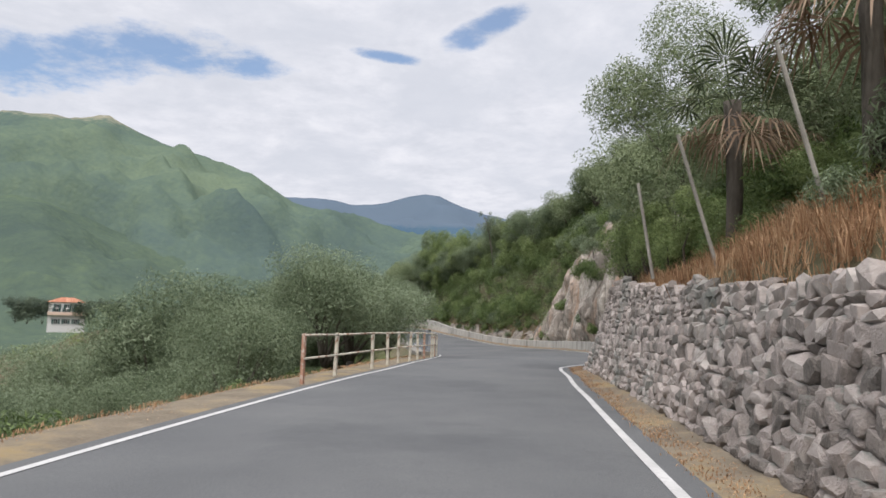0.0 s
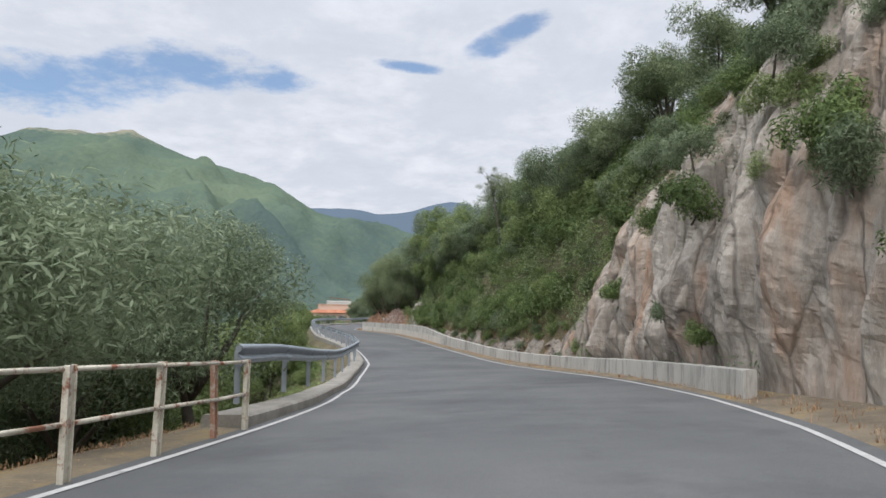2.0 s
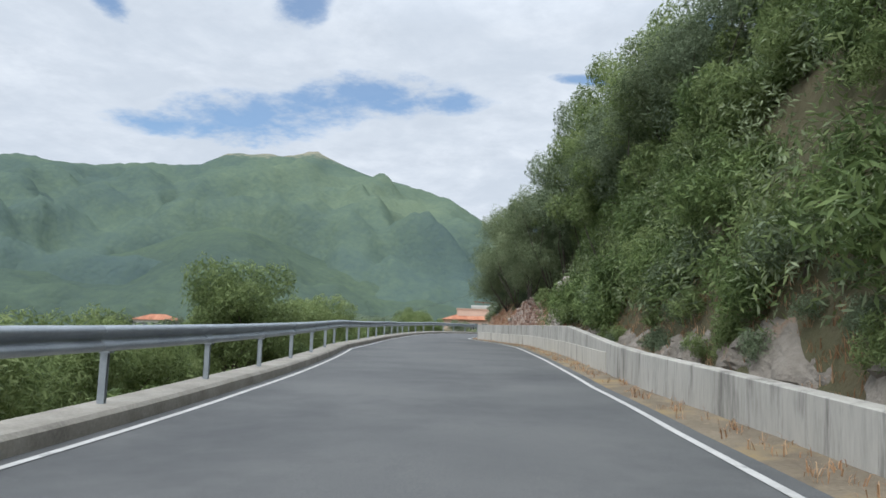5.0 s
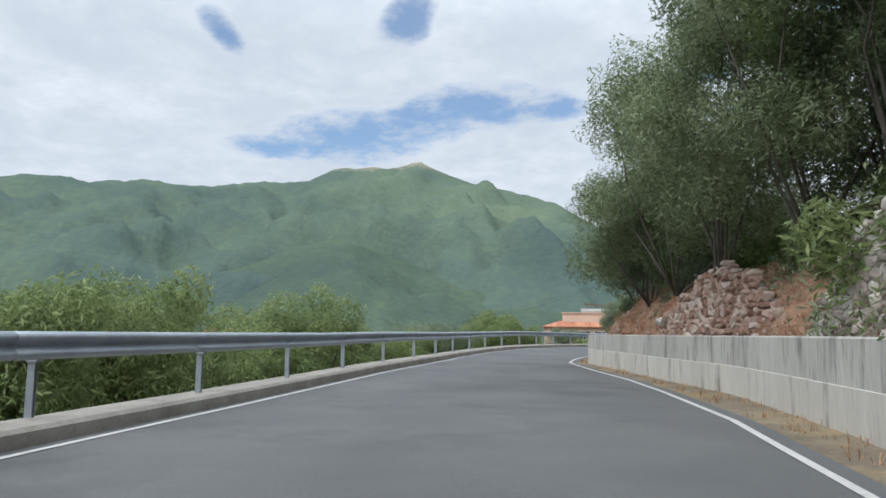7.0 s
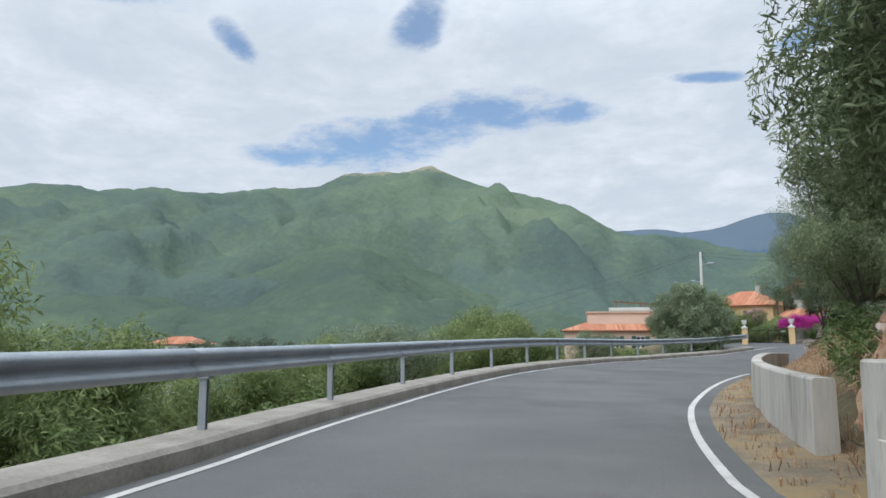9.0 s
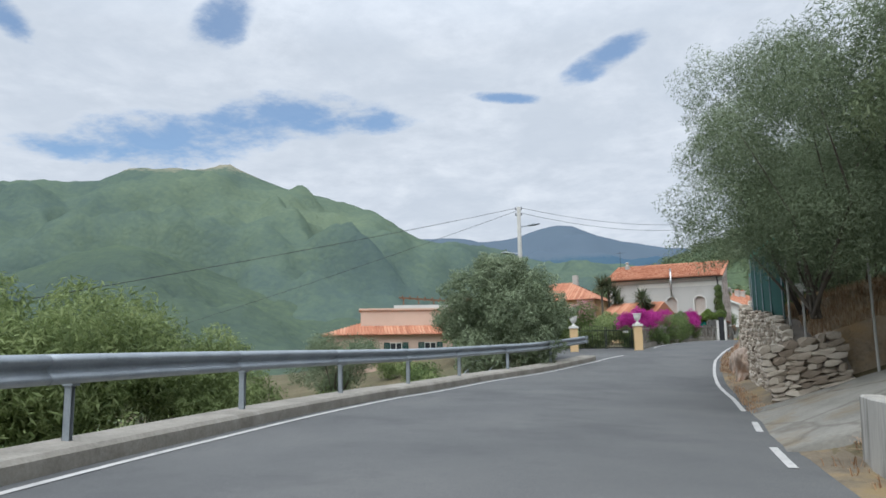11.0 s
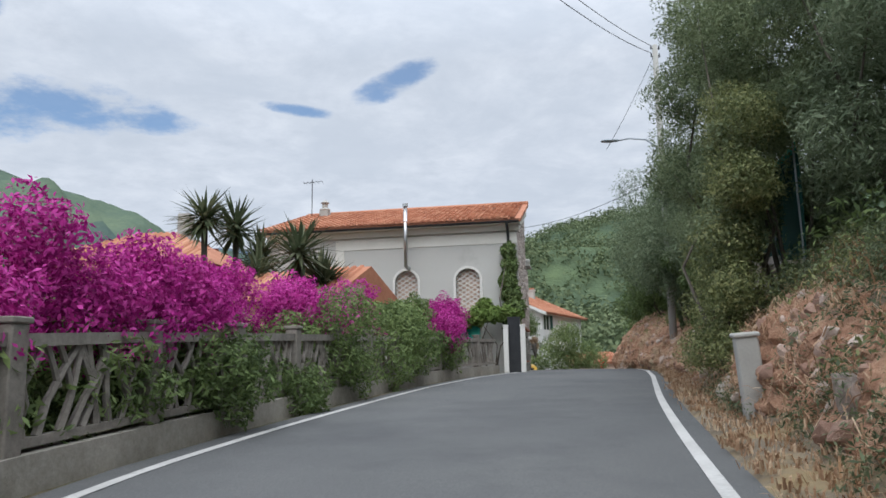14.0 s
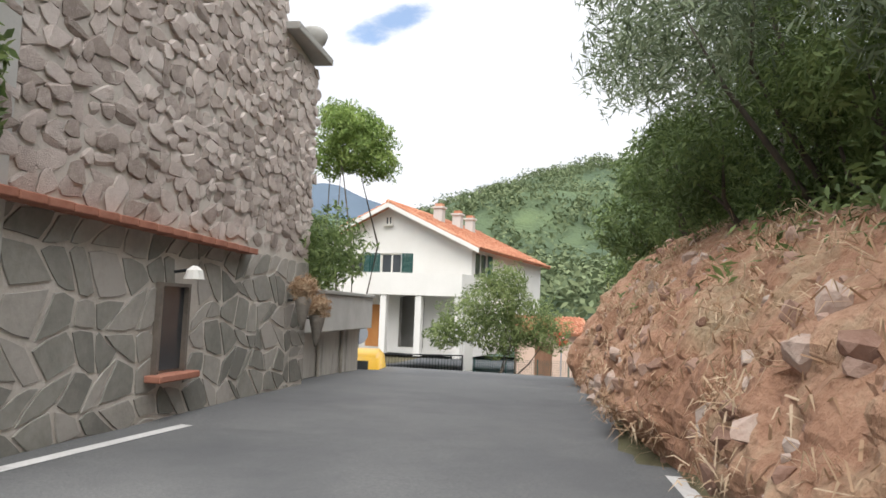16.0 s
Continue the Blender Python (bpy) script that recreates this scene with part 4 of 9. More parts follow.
def make_concrete_wall():
    def high(s):
        return tab(s, [40.5, 50, 62, 72, 85, 95, 123.4], [0.62, 0.6, 0.55, 0.6, 0.85, 1.25, 1.18])
    prof = [(0.0, -0.4), (0.02, 0.98), (0.04, 1.0), (0.28, 1.0), (0.3, 0.97), (0.3, -0.4)]
    s, w = 40.5, None
    w = tagged(new("concrete_wall", sweep("concrete_wall", 40.6, 123.2, 0.8, [(0.02, -0.4), (0.03, 0.97), (0.27, 0.97), (0.28, -0.4)], M["concrete"], wall_face, True, high)),
               "stained low concrete retaining wall beside the road", "wall", kind="structure")
    while s < 123:
        e = min(s + 4.1, 123.3)
        part("panel", sweep("panel", s + 0.003, e - 0.003, max(0.5, (e - s - 0.006) / 6), prof, M["concrete"], wall_face, True, high), None, w)
        s = e
    part("lower_course", sweep("lower_course", 86, 123.1, 0.8, [(-0.006, -0.4), (-0.006, 0.615), (0.012, 0.622), (0.012, -0.4)], M["concrete_pale"], wall_face), None, w, "paler lower course of the wall")
    k = tagged(new("ramp_wall", sweep("ramp_wall", 126, 150.7, 0.8, [(0.0, -0.4), (0.03, 0.97), (0.05, 1.0), (0.25, 1.0), (0.27, 0.97), (0.28, -0.4)], M["concrete"],
                                      lambda q: tab(q, [126, 138, 145, 149.5, 150.7], [2.4, 2.5, 2.5, 2.6, 2.85]), True, lambda q: tab(q, [126, 136, 145, 150.7], [0.9, 0.85, 0.84, 0.8]))),
               "low stained concrete wall with dry grass above it", "wall", kind="structure")


FACES = {}


def rough_face(name, s0, s1, foot, high, wide, material, label, amp, seed, step=0.3, nv=34, below=-0.25, crack=1.0, ledge=1.0, rocky=0.0, grain=1.0, rs=(1.5, 1.9), crumb=0.0):
    """A broken face of rock or earth from the verge up the bank."""
    ss = np.arange(s0, s1, step)
    X = np.zeros((len(ss), nv, 3))
    for i, s in enumerate(ss):
        ed = min(1.0, (s - s0) / 2.0, (s1 - s) / 2.0)
        for j in range(nv):
            t = j / (nv - 1)
            up = high(s) * t
            # steep below, laid back above
            back = wide(s) * (0.35 * t + 0.65 * t ** 3)
            a = abs(noise.noise(Vector((s * 0.30, up * 0.10, seed)))) * 1.6
            b = noise.noise(Vector((s * 0.9, up * 0.45, seed + 3)))
            c = noise.noise(Vector((s * 2.4, up * 1.6, seed + 7))) + 0.7 * noise.noise(Vector((s * 5.5, up * 5.0, seed + 8)))
            e = 1.0 - abs(noise.noise(Vector((s * 1.1 + up * 0.35, up * 0.28, seed + 9)))) * 2
            off = amp * (0.9 * a + 0.45 * b + 0.22 * grain * c - 0.5 * crack * max(0.0, e - 0.72))
            # ledges
            off += ledge * amp * 0.35 * (math.sin(up * 1.7 + 2 * b) > 0.75)
            vd = noise.voronoi(Vector((s * rs[0] + 0.3 * b, up * rs[1] + 0.3 * b, seed)))[0]
            off += rocky * amp * min(0.55, 1.3 * (vd[1] - vd[0]))
            if crumb:
                off += crumb * (noise.noise(Vector((s * 4.0, up * 4.0, seed + 11))) + 0.6 * noise.noise(Vector((s * 9.0, up * 9.0, seed + 12))) + 0.8 * abs(noise.noise(Vector((s * 2.2, up * 2.6, seed + 13)))))
            k = min(1.0, t * 7, (1 - t) * 4 + 0.3)
            X[i, j] = PV(s, foot(s) - 0.15 + back - off * ed * k * 0.9 + (1 - ed) * 0.9, below + (up - below) * 1.0)
    FACES[name] = X
    return tagged(new(name, grid_mesh(name, X, material, False)), label, "rock", kind="structure")


make_kerb()
make_guard_rail()
make_railing()
make_concrete_wall()
rough_face("cliff", 25.6, 62.5, lambda s: bank_foot(s) + tab(s, [37, 43], [0.2, 0.6]), lambda s: tab(s, [25.6, 28, 32, 37, 44, 50, 54, 58, 62.5], [2.6, 4.6, 6.8, 9.0, 10.2, 9.6, 8.0, 5.0, 1.5]),
           lambda s: tab(s, [25.6, 36, 44, 56, 66], [2.4, 3.2, 2.3, 2.6, 2.6]), M["rock"], "steep broken limestone cliff with rust red stains", 1.0, 4.0, 0.13, 92, ledge=0.0, rocky=1.0, grain=0.3, rs=(0.62, 0.22), crumb=0.035)
rough_face("rock_foot", 56.0, 104.0, lambda s: bank_foot(s) + 0.5, lambda s: 1.7 + 1.0 * noise.noise(Vector((s * 0.35, 5, 0))), lambda s: 1.3, M["rockgrey"],
           "pale rock outcrops at the foot of the wooded slope", 0.55, 14.0, 0.25, 20, rocky=0.6)
rough_face("earth_bank_upper", 100.0, 128.0, lambda s: bank_foot(s) + 0.65, lambda s: 3.0 + 0.7 * noise.noise(Vector((s * 0.4, 8, 0))), lambda s: 1.8, M["earth"],
           "reddish earth bank with stones above the concrete wall", 0.5, 24.0, 0.13, 36, ledge=0.0, rocky=0.5, grain=0.5, rs=(1.8, 2.2), crumb=0.13)
rough_face("earth_bank", 169.0, 228.0, lambda s: bank_foot(s) + tab(s, [198, 206], [0.3, 0.08]), lambda s: tab(s, [169, 174, 180, 186, 192, 198, 204, 208, 214, 228], [1.15, 1.4, 1.6, 1.65, 1.7, 1.7, 1.75, 2.0, 2.7, 2.2]),
           lambda s: tab(s, [169, 180, 195, 209, 228], [1.0, 1.2, 1.5, 2.0, 2.6]), M["earth"], "dry red earth bank with roots and stones", 0.42, 34.0, 0.09, 44, ledge=0.0, rocky=0.35, grain=0.4, rs=(2.1, 2.4), crumb=0.13)


# ---- plants ----
NRG = np.random.default_rng(11)


def leaf_mesh(name, C, N, size, aspect, material, rng, curl=0.0):
    """One small leaf, a bent quad, at each place of C, turned at random about a direction near N."""
    n = len(C)
    r = rng.normal(size=(n, 3)) * 0.75 + N
    r /= np.linalg.norm(r, axis=1)[:, None] + 1e-9
    a = rng.normal(size=(n, 3))
    u = np.cross(r, a)
    u /= np.linalg.norm(u, axis=1)[:, None] + 1e-9
    v = np.cross(r, u)
    L = (size * rng.uniform(0.6, 1.4, n))[:, None]
    W = L * aspect
    tip = r * L * curl
    V = np.stack([C - u * L, C + v * W * 0.5 - u * L * 0.1, C + u * L - tip, C - v * W * 0.5 - u * L * 0.1], 1).reshape(-1, 3)
    me = bpy.data.meshes.new(name)
    me.vertices.add(4 * n)
    me.vertices.foreach_set("co", V.ravel())
    me.loops.add(4 * n)
    me.loops.foreach_set("vertex_index", np.arange(4 * n, dtype=np.int32))
    me.polygons.add(n)
    me.polygons.foreach_set("loop_start", np.arange(0, 4 * n, 4, dtype=np.int32))
    me.materials.append(material)
    me.update(calc_edges=True)
    return me


def crown_points(rng, clumps, n, hollow=0.55):
    """Places and outward directions of leaves in clumps of (centre, radius, flatness)."""
    w = np.array([c[1] ** 2 for c in clumps])
    idx = rng.choice(len(clumps), n, p=w / w.sum())
    ctr = np.array([c[0] for c in clumps])[idx]
    rad = np.array([c[1] for c in clumps])[idx]
    fl = np.array([c[2] for c in clumps])[idx]
    v = rng.normal(size=(n, 3))
    v /= np.linalg.norm(v, axis=1)[:, None]
    rr = rad * (hollow + (1.08 - hollow) * rng.random(n) ** 0.7)
    # break the outline: sprays of different length
    rr *= 1 + 0.22 * np.sin(v[:, 0] * 7 + ctr[:, 1] * 5) * np.cos(v[:, 2] * 6 + ctr[:, 0] * 3)
    p = v * rr[:, None]
    p[:, 2] *= fl
    return ctr + p, v


def bent(pts, radii, n=7):
    """One bent tapering tube through the given places."""
    bm = bmesh.new()
    rings = []
    pts = [Vector(p) for p in pts]
    for k, p in enumerate(pts):
        q = (pts[min(k + 1, len(pts) - 1)] - pts[max(k - 1, 0)]).to_track_quat("Z", "Y")
        rings.append([bm.verts.new(p + q @ Vector((radii[k] * math.cos(2 * math.pi * j / n), radii[k] * math.sin(2 * math.pi * j / n), 0))) for j in range(n)])
    for a, b in zip(rings, rings[1:]):
        for j in range(n):
            bm.faces.new((a[j], a[(j + 1) % n], b[(j + 1) % n], b[j]))
    bm.faces.new(rings[0][::-1])
    bm.faces.new(rings[-1])
    return bm


def limb(rng, base, tip, r0, sag=0.15):
    tip = Vector(tip)
    mid = base.lerp(tip, 0.5) + Vector((rng.uniform(-1, 1), rng.uniform(-1, 1), rng.uniform(-0.2, 1))) * sag * (tip - base).length
    return bent((base, base.lerp(mid, 0.5), mid, tip), (r0, r0 * 0.85, r0 * 0.6, r0 * 0.12), 6)


def tree(name, seed, height, spread, trunk_h, mat_leaf, leaf, n, label, category="tree", n_clumps=14, trunk_r=0.16, flat=0.8, aspect=0.34, lean=0.0):
    """A tree at the origin: a leaning tapered trunk, limbs, and a crown of leaf clumps."""
    rng = np.random.default_rng(seed)
    pr = random.Random(seed)
    root = thing(name, (0, 0, 0), 0, label, category)
    fork = Vector((lean, 0.15 * spread * pr.uniform(-1, 1), trunk_h))
    part("trunk", bent(((0, 0, -0.8), (0.02, 0.01, 0.1), fork * 0.5 + Vector((0.07, -0.06, 0)), fork), (trunk_r * 1.5, trunk_r * 1.25, trunk_r, trunk_r * 0.8), 9), M["bark"], root, "", True)
    clumps = []
    for k in range(n_clumps):
        a = 2 * math.pi * k / n_clumps * 2.4 + pr.uniform(-0.4, 0.4)
        rr = spread * math.sqrt(pr.uniform(0.05, 1.0)) * 0.72
        z = trunk_h + (height - trunk_h) * (0.2 + 0.72 * pr.random() * (1 - 0.45 * (rr / spread) ** 2))
        clumps.append((Vector((fork.x + rr * math.cos(a), rr * math.sin(a), z)), spread * pr.uniform(0.24, 0.42), flat))
    for c in clumps[::3]:
        part("limb", limb(pr, fork, c[0], trunk_r * 0.55), M["bark"], root, "", True)
    C, N = crown_points(rng, clumps, n)
    N = N + np.array([0, 0, 0.35])
    part("crown", leaf_mesh("crown", C, N, leaf, aspect, mat_leaf, rng, 0.25), None, root)
    return root


def shrub(name, seed, height, spread, mat_leaf, leaf, n, label, category="shrub", aspect=0.45, n_clumps=9):
    rng = np.random.default_rng(seed)
    pr = random.Random(seed)
    root = thing(name, (0, 0, 0), 0, label, category)
    clumps = []
    for k in range(n_clumps):
        a, rr = pr.uniform(0, 6.28), spread * math.sqrt(pr.random()) * 0.7
        clumps.append((Vector((rr * math.cos(a), rr * math.sin(a), height * pr.uniform(0.15, 0.75))), spread * pr.uniform(0.28, 0.5), height / spread * 0.55 + 0.25))
    part("stem", limb(pr, Vector((0, 0, -0.3)), clumps[0][0], 0.04), M["bark"], root, "", True)
    C, N = crown_points(rng, clumps, n, 0.5)
    part("foliage", leaf_mesh("foliage", C, N + np.array([0, 0, 0.4]), leaf, aspect, mat_leaf, rng, 0.25), None, root)
    return root


def scatter(kinds, spots, group, seed, sc=(0.8, 1.25)):
    """The first spot takes the thing itself, the others copies of it; spots are (s, d, h or None, scale or None)."""
    pr = random.Random(seed)
    used = set()
    for s, d, h, k in spots:
        ob = pr.choice(kinds)
        h = (ground_h(s, d) if h is None else h) - 0.08
        k = pr.uniform(*sc) if k is None else k
        p = P(s, d, h)
        m = pose(p.x, p.y, p.z, pr.uniform(-4, 4), pr.uniform(-4, 4), pr.uniform(0, 360)) @ Matrix.Diagonal((k * pr.uniform(0.9, 1.1), k * pr.uniform(0.9, 1.1), k * pr.uniform(0.9, 1.12), 1))
        if ob.name in used or ob.get("placed"):
            o = copy_thing(ob, m)
            o.matrix_basis = m
        else:
            ob.matrix_basis = m
            used.add(ob.name)
            ob["placed"] = 1
            o = ob
        tagged(o, group=group)


def off_line(spots):
    """Leaves out the spots that would stand in the gap between the trees before the villa."""
    a, b = Vector((4.8, 43.7)), Vector((-108.5, 206.0))
    v = (b - a).normalized()
    out = []
    for q in spots:
        w = P(q[0], q[1]).to_2d() - a
        if w.dot(v) < 0 or abs(w.x * v.y - w.y * v.x) > 3.0:
            out.append(q)
    return out


def along(seed, s0, s1, step, dfun, h=None, jit=1.0, k=None):
    pr = random.Random(seed)
    s, out = s0, []
    while s < s1:
        out.append((s + pr.uniform(-0.4, 0.4) * step, dfun(s) + pr.uniform(-1, 1) * jit, h, None if k is None else k * pr.uniform(0.8, 1.2)))
        s += step * pr.uniform(0.8, 1.2)
    return out


olives = [tree("olive_tree", 100 + k, 6.4, 3.0, 1.7, M["olive"], 0.07, 28000, "silvery green olive tree with a loose rounded crown", n_clumps=20, aspect=0.42) for k in range(3)]
willows = [tree("broadleaf_tree", 130 + k, 5.2, 2.5, 0.9, M["lime"], 0.095, 15000, "light green bushy tree below the road", n_clumps=16, aspect=0.42) for k in range(2)]
oaks = [tree("holm_oak", 160 + k, 6.6, 2.9, 1.9, M["oakgreen"], 0.08, 21000, "grey-green evergreen oak on the rocky slope", n_clumps=20, aspect=0.55) for k in range(2)]
shrubs = [shrub("shrub", 200 + k, 1.7, 1.25, M["bush"], 0.085, 3800, "dense green shrub on the slope") for k in range(3)]
lshrubs = [shrub("light_shrub", 220 + k, 1.5, 1.2, M["lime"], 0.085, 3200, "light green shrub on the slope") for k in range(2)]
dshrubs = [shrub("scrub", 240 + k, 1.3, 1.2, M["olive"], 0.075, 3000, "grey-green scrub clinging to the rock", aspect=0.42) for k in range(2)]

def grass_field(spots, height, label, seed, blades=9, mat="drygrass", width=0.006):
    """Many short bent blades in one sheet of stuff; spots are (s, d, h or None)."""
    rng = np.random.default_rng(seed)
    S = np.array([(s, d, ground_h(s, d) if h is None else h) for s, d, h in spots])
    S = np.repeat(S, blades, 0)
    n = len(S)
    B = PV(S[:, 0] + rng.normal(0, 0.05, n), S[:, 1] + rng.normal(0, 0.05, n), S[:, 2] - 0.04)
    a = rng.uniform(0, 6.28, n)
    out = np.stack([np.cos(a), np.sin(a), np.zeros(n)], 1)
    side = np.stack([-np.sin(a), np.cos(a), np.zeros(n)], 1) * (width * rng.uniform(0.6, 1.6, n))[:, None]
    h = (height * rng.uniform(0.35, 1.3, n))[:, None]
    o = h * rng.uniform(0.2, 1.1, n)[:, None]
    Mi = B + out * o * 0.35
    Mi[:, 2:] += h * 0.65
    T = B + out * o
    T[:, 2:] += h * (1.0 - 0.35 * o / h)
    V = np.stack([B - side, B + side, Mi + side * 0.8, Mi - side * 0.8, T], 1).reshape(-1, 3)
    F = []
    for k in range(0, 5 * n, 5):
        F += [(k, k + 1, k + 2, k + 3), (k + 3, k + 2, k + 4)]
    return solo("dry_grass", mesh_of("dry_grass", V, F, M[mat]), None, label, "grass", kind="stuff")


def woods(name, base, count, a0, a1, t0, t1, mat, label, seed, r=(1.6, 3.4), leaves=46, leaf=0.75):
    """Far trees over a relief sheet, joined."""
    rng = np.random.default_rng(seed)
    X = np.array([v.co for v in base.data.vertices])
    n_r = 40
    X = X.reshape(n_r, -1, 3)
    cl = []
    while len(cl) < count:
        i, j = rng.uniform(t0, t1) * (n_r - 2), rng.uniform(a0, a1) * (X.shape[1] - 2)
        p = X[int(i), int(j)] + (X[int(i) + 1, int(j)] - X[int(i), int(j)]) * (i % 1) + (X[int(i), int(j) + 1] - X[int(i), int(j)]) * (j % 1)
        if noise.noise(Vector(p) * 0.03) + rng.uniform(-0.35, 0.35) < -0.45:
            continue
        q = rng.uniform(*r)
        cl.append((p + np.array([0, 0, q * 0.5]), q, 0.85))
    C, N = crown_points(rng, cl, count * leaves, 0.7)
    return solo(name, leaf_mesh(name, C, N + np.array([0, 0, 0.7]), leaf, 0.8, mat, rng, 0.2), None, label, "woods", kind="stuff")


woods("woods", HILL, 3600, 0.45, 0.99, 0.0, 0.84, M["farlime"], "dense trees and scrub over the near hill", 61, (1.5, 3.2), 60, 0.5)

# left of the road: olive grove on the slope below
scatter(olives, off_line(along(1, 3, 30, 4.4, lambda s: -9.6, None, 0.8, 0.56) + along(21, 31, 42, 4.4, lambda s: -9.2, None, 1.0, 1.1) + along(2, -2, 30, 4.6, lambda s: -14.0, None, 1.6, 0.72) + along(22, 31, 52, 4.6, lambda s: -14.0, None, 1.6, 1.3)
        + along(3, -4, 34, 5.5, lambda s: -21, None, 2.0, 0.95) + along(23, 35, 70, 5.5, lambda s: -21, None, 2.0, 1.35) + along(24, -8, 60, 6.5, lambda s: -31, None, 3.0, 1.3)), "olive grove", 5)
scatter(olives, [(42.0, -7.7, None, 0.98), (44, -11.5, None, 1.2)], "olive grove", 55)
scatter(willows, [(61.5, -14.6, None, 1.15), (66, -17.5, None, 1.2), (58, -13.6, None, 1.0), (70, -13.0, None, 0.95), (76, -13.0, None, 0.95)], "trees below the road", 56)
scatter(willows, off_line(along(4, 54, 160, 5.2, lambda s: tab(s, [54, 100, 168], [-12.0, -11.5, -14.0]), None, 1.5, 1.0) + along(25, 50, 92, 4.4, lambda s: -13.0, None, 1.2, 0.95) + along(5, 56, 150, 6.5, lambda s: -19, None, 2.5, 1.15) + along(26, 58, 78, 3.4, lambda s: -11.0, None, 1.0, 0.98) + along(27, 97, 132, 3.6, lambda s: -10.5, None, 1.2, 0.92)
        + along(6, 60, 160, 8.0, lambda s: -29, None, 4, 1.3)), "trees below the road", 6)
scatter(willows + olives, [(143, -11.5, None, 0.8), (147.5, -10.8, None, 0.85), (151.5, -12, None, 0.9), (156, -11.2, None, 0.85), (160, -13.5, None, 0.9), (154, -16.5, None, 1.1), (148, -17, None, 1.1), (162, -18, None, 1.0), (138, -12.5, None, 0.85), (164.5, -12.0, None, 0.7)], "trees below the bend", 63)


def slope_cover(seed, mat, count, s0, s1, d0, d1, label, r=(0.45, 1.0), leaves=150):
    """Weeds and bushes over the slope below the kerb, joined."""
    rng = np.random.default_rng(seed)
    cl = []
    for _ in range(count):
        q = rng.uniform(s0, s1)
        x = d_left(q) - d0 - (d1 - d0) * rng.random() ** 1.3
        cl.append((np.array(P(q, x, ground_h(q, x) + 0.1)), rng.uniform(*r), 0.8))
    C, N = crown_points(rng, cl, count * leaves, 0.5)
    return solo("undergrowth", leaf_mesh("undergrowth", C, N + np.array([0, 0, 0.5]), 0.075, 0.45, mat, rng, 0.25), None, label, "undergrowth", kind="stuff")


slope_cover(81, M["lime"], 620, 42, 170, 2.4, 14.0, "light green weeds on the slope below the kerb")
slope_cover(82, M["bush"], 420, 10, 170, 2.2, 16.0, "green bushes on the slope below the road")
def far_grove(seed, mat, count, d0, d1, label):
    """Groves over the slopes away from the road, joined."""
    rng = np.random.default_rng(seed)
    cl = []
    for _ in range(count):
        q, x = rng.uniform(-25, 178), rng.uniform(d0, d1)
        r = rng.uniform(1.5, 2.8)
        cl.append((np.array(P(q, x, ground_h(q, x) + r * 0.7)), r, 0.8))
    C, N = crown_points(rng, cl, count * 150, 0.6)
    return solo("woods", leaf_mesh("woods", C, N + np.array([0, 0, 0.6]), 0.3, 0.55, mat, rng, 0.2), None, label, "woods", kind="stuff")


far_grove(84, M["olive"], 420, -92, -33, "olive groves on the lower slope")
far_grove(85, M["lime"], 180, -92, -30, "light green trees on the lower slope")
far_grove(86, M["oakgreen"], 330, 16, 58, "evergreen woods on the slope above the road")
scatter(lshrubs + shrubs, off_line(along(7, 46, 165, 3.0, lambda s: d_left(s) - 3.6, None, 0.7, 0.8)), "shrubs below the kerb", 7)
scatter(shrubs, along(8, 4, 33, 2.4, lambda s: -7.6, None, 0.6, 0.9), "shrubs below the railing", 8)

# right of the road
grass_field([(q, tab(q, [0, 15, 20, 24], [2.85, 2.85, 2.6, 2.2]) + 2.4 * random.Random(q).random() ** 1.3, None) for q in np.arange(-4, 26, 0.013)], 0.46, "reddish dry grass above the stone wall", 9, 11)
scatter(dshrubs + shrubs, along(10, -2, 25, 1.7, lambda s: 5.3, None, 0.5, 0.8) + along(12, 1, 23, 1.5, lambda s: 4.1, None, 0.5, 0.45) + along(11, 0, 27, 2.0, lambda s: 6.6, None, 0.9, 1.1), "scrub above the stone wall", 10)
scatter(oaks, [(29, 9.0, None, 0.55), (33, 9.5, None, 0.75), (37.5, 9.8, None, 0.6), (42, 8.4, None, 0.6), (47, 8.6, None, 0.75), (52, 9.0, None, 0.7), (57, 9.2, None, 0.8), (79.5, 7.2, None, 0.9)], "trees on the cliff top", 62)
scatter(shrubs + dshrubs, [(s, bank_foot(s) + bank_wide(s) * 0.95 + q, None, None) for q in (0.4, 2.0, 3.8) for s in np.arange(27, 62, 1.5)], "scrub on the cliff top", 12, (0.8, 1.3))
scatter(dshrubs + shrubs, [(33, 6.2, 4.6, 0.9), (35.5, 6.1, 5.6, 0.8), (38.5, 5.6, 4.2, 0.95), (39.2, 5.5, 5.0, 0.9), (44.0, 4.6, 4.6, 0.75), (44.5, 4.9, 6.2, 0.8), (46.5, 4.6, 2.0, 0.5),
                           (44.2, 4.9, 1.2, 0.45), (48.2, 4.9, 7.2, 0.7), (41, 5.4, 7.4, 0.8), (53, 5.1, 3.0, 0.6), (37, 6.0, 2.6, 0.7)], "scrub on the cliff face", 13)
rs = random.Random(77)
ledges = []
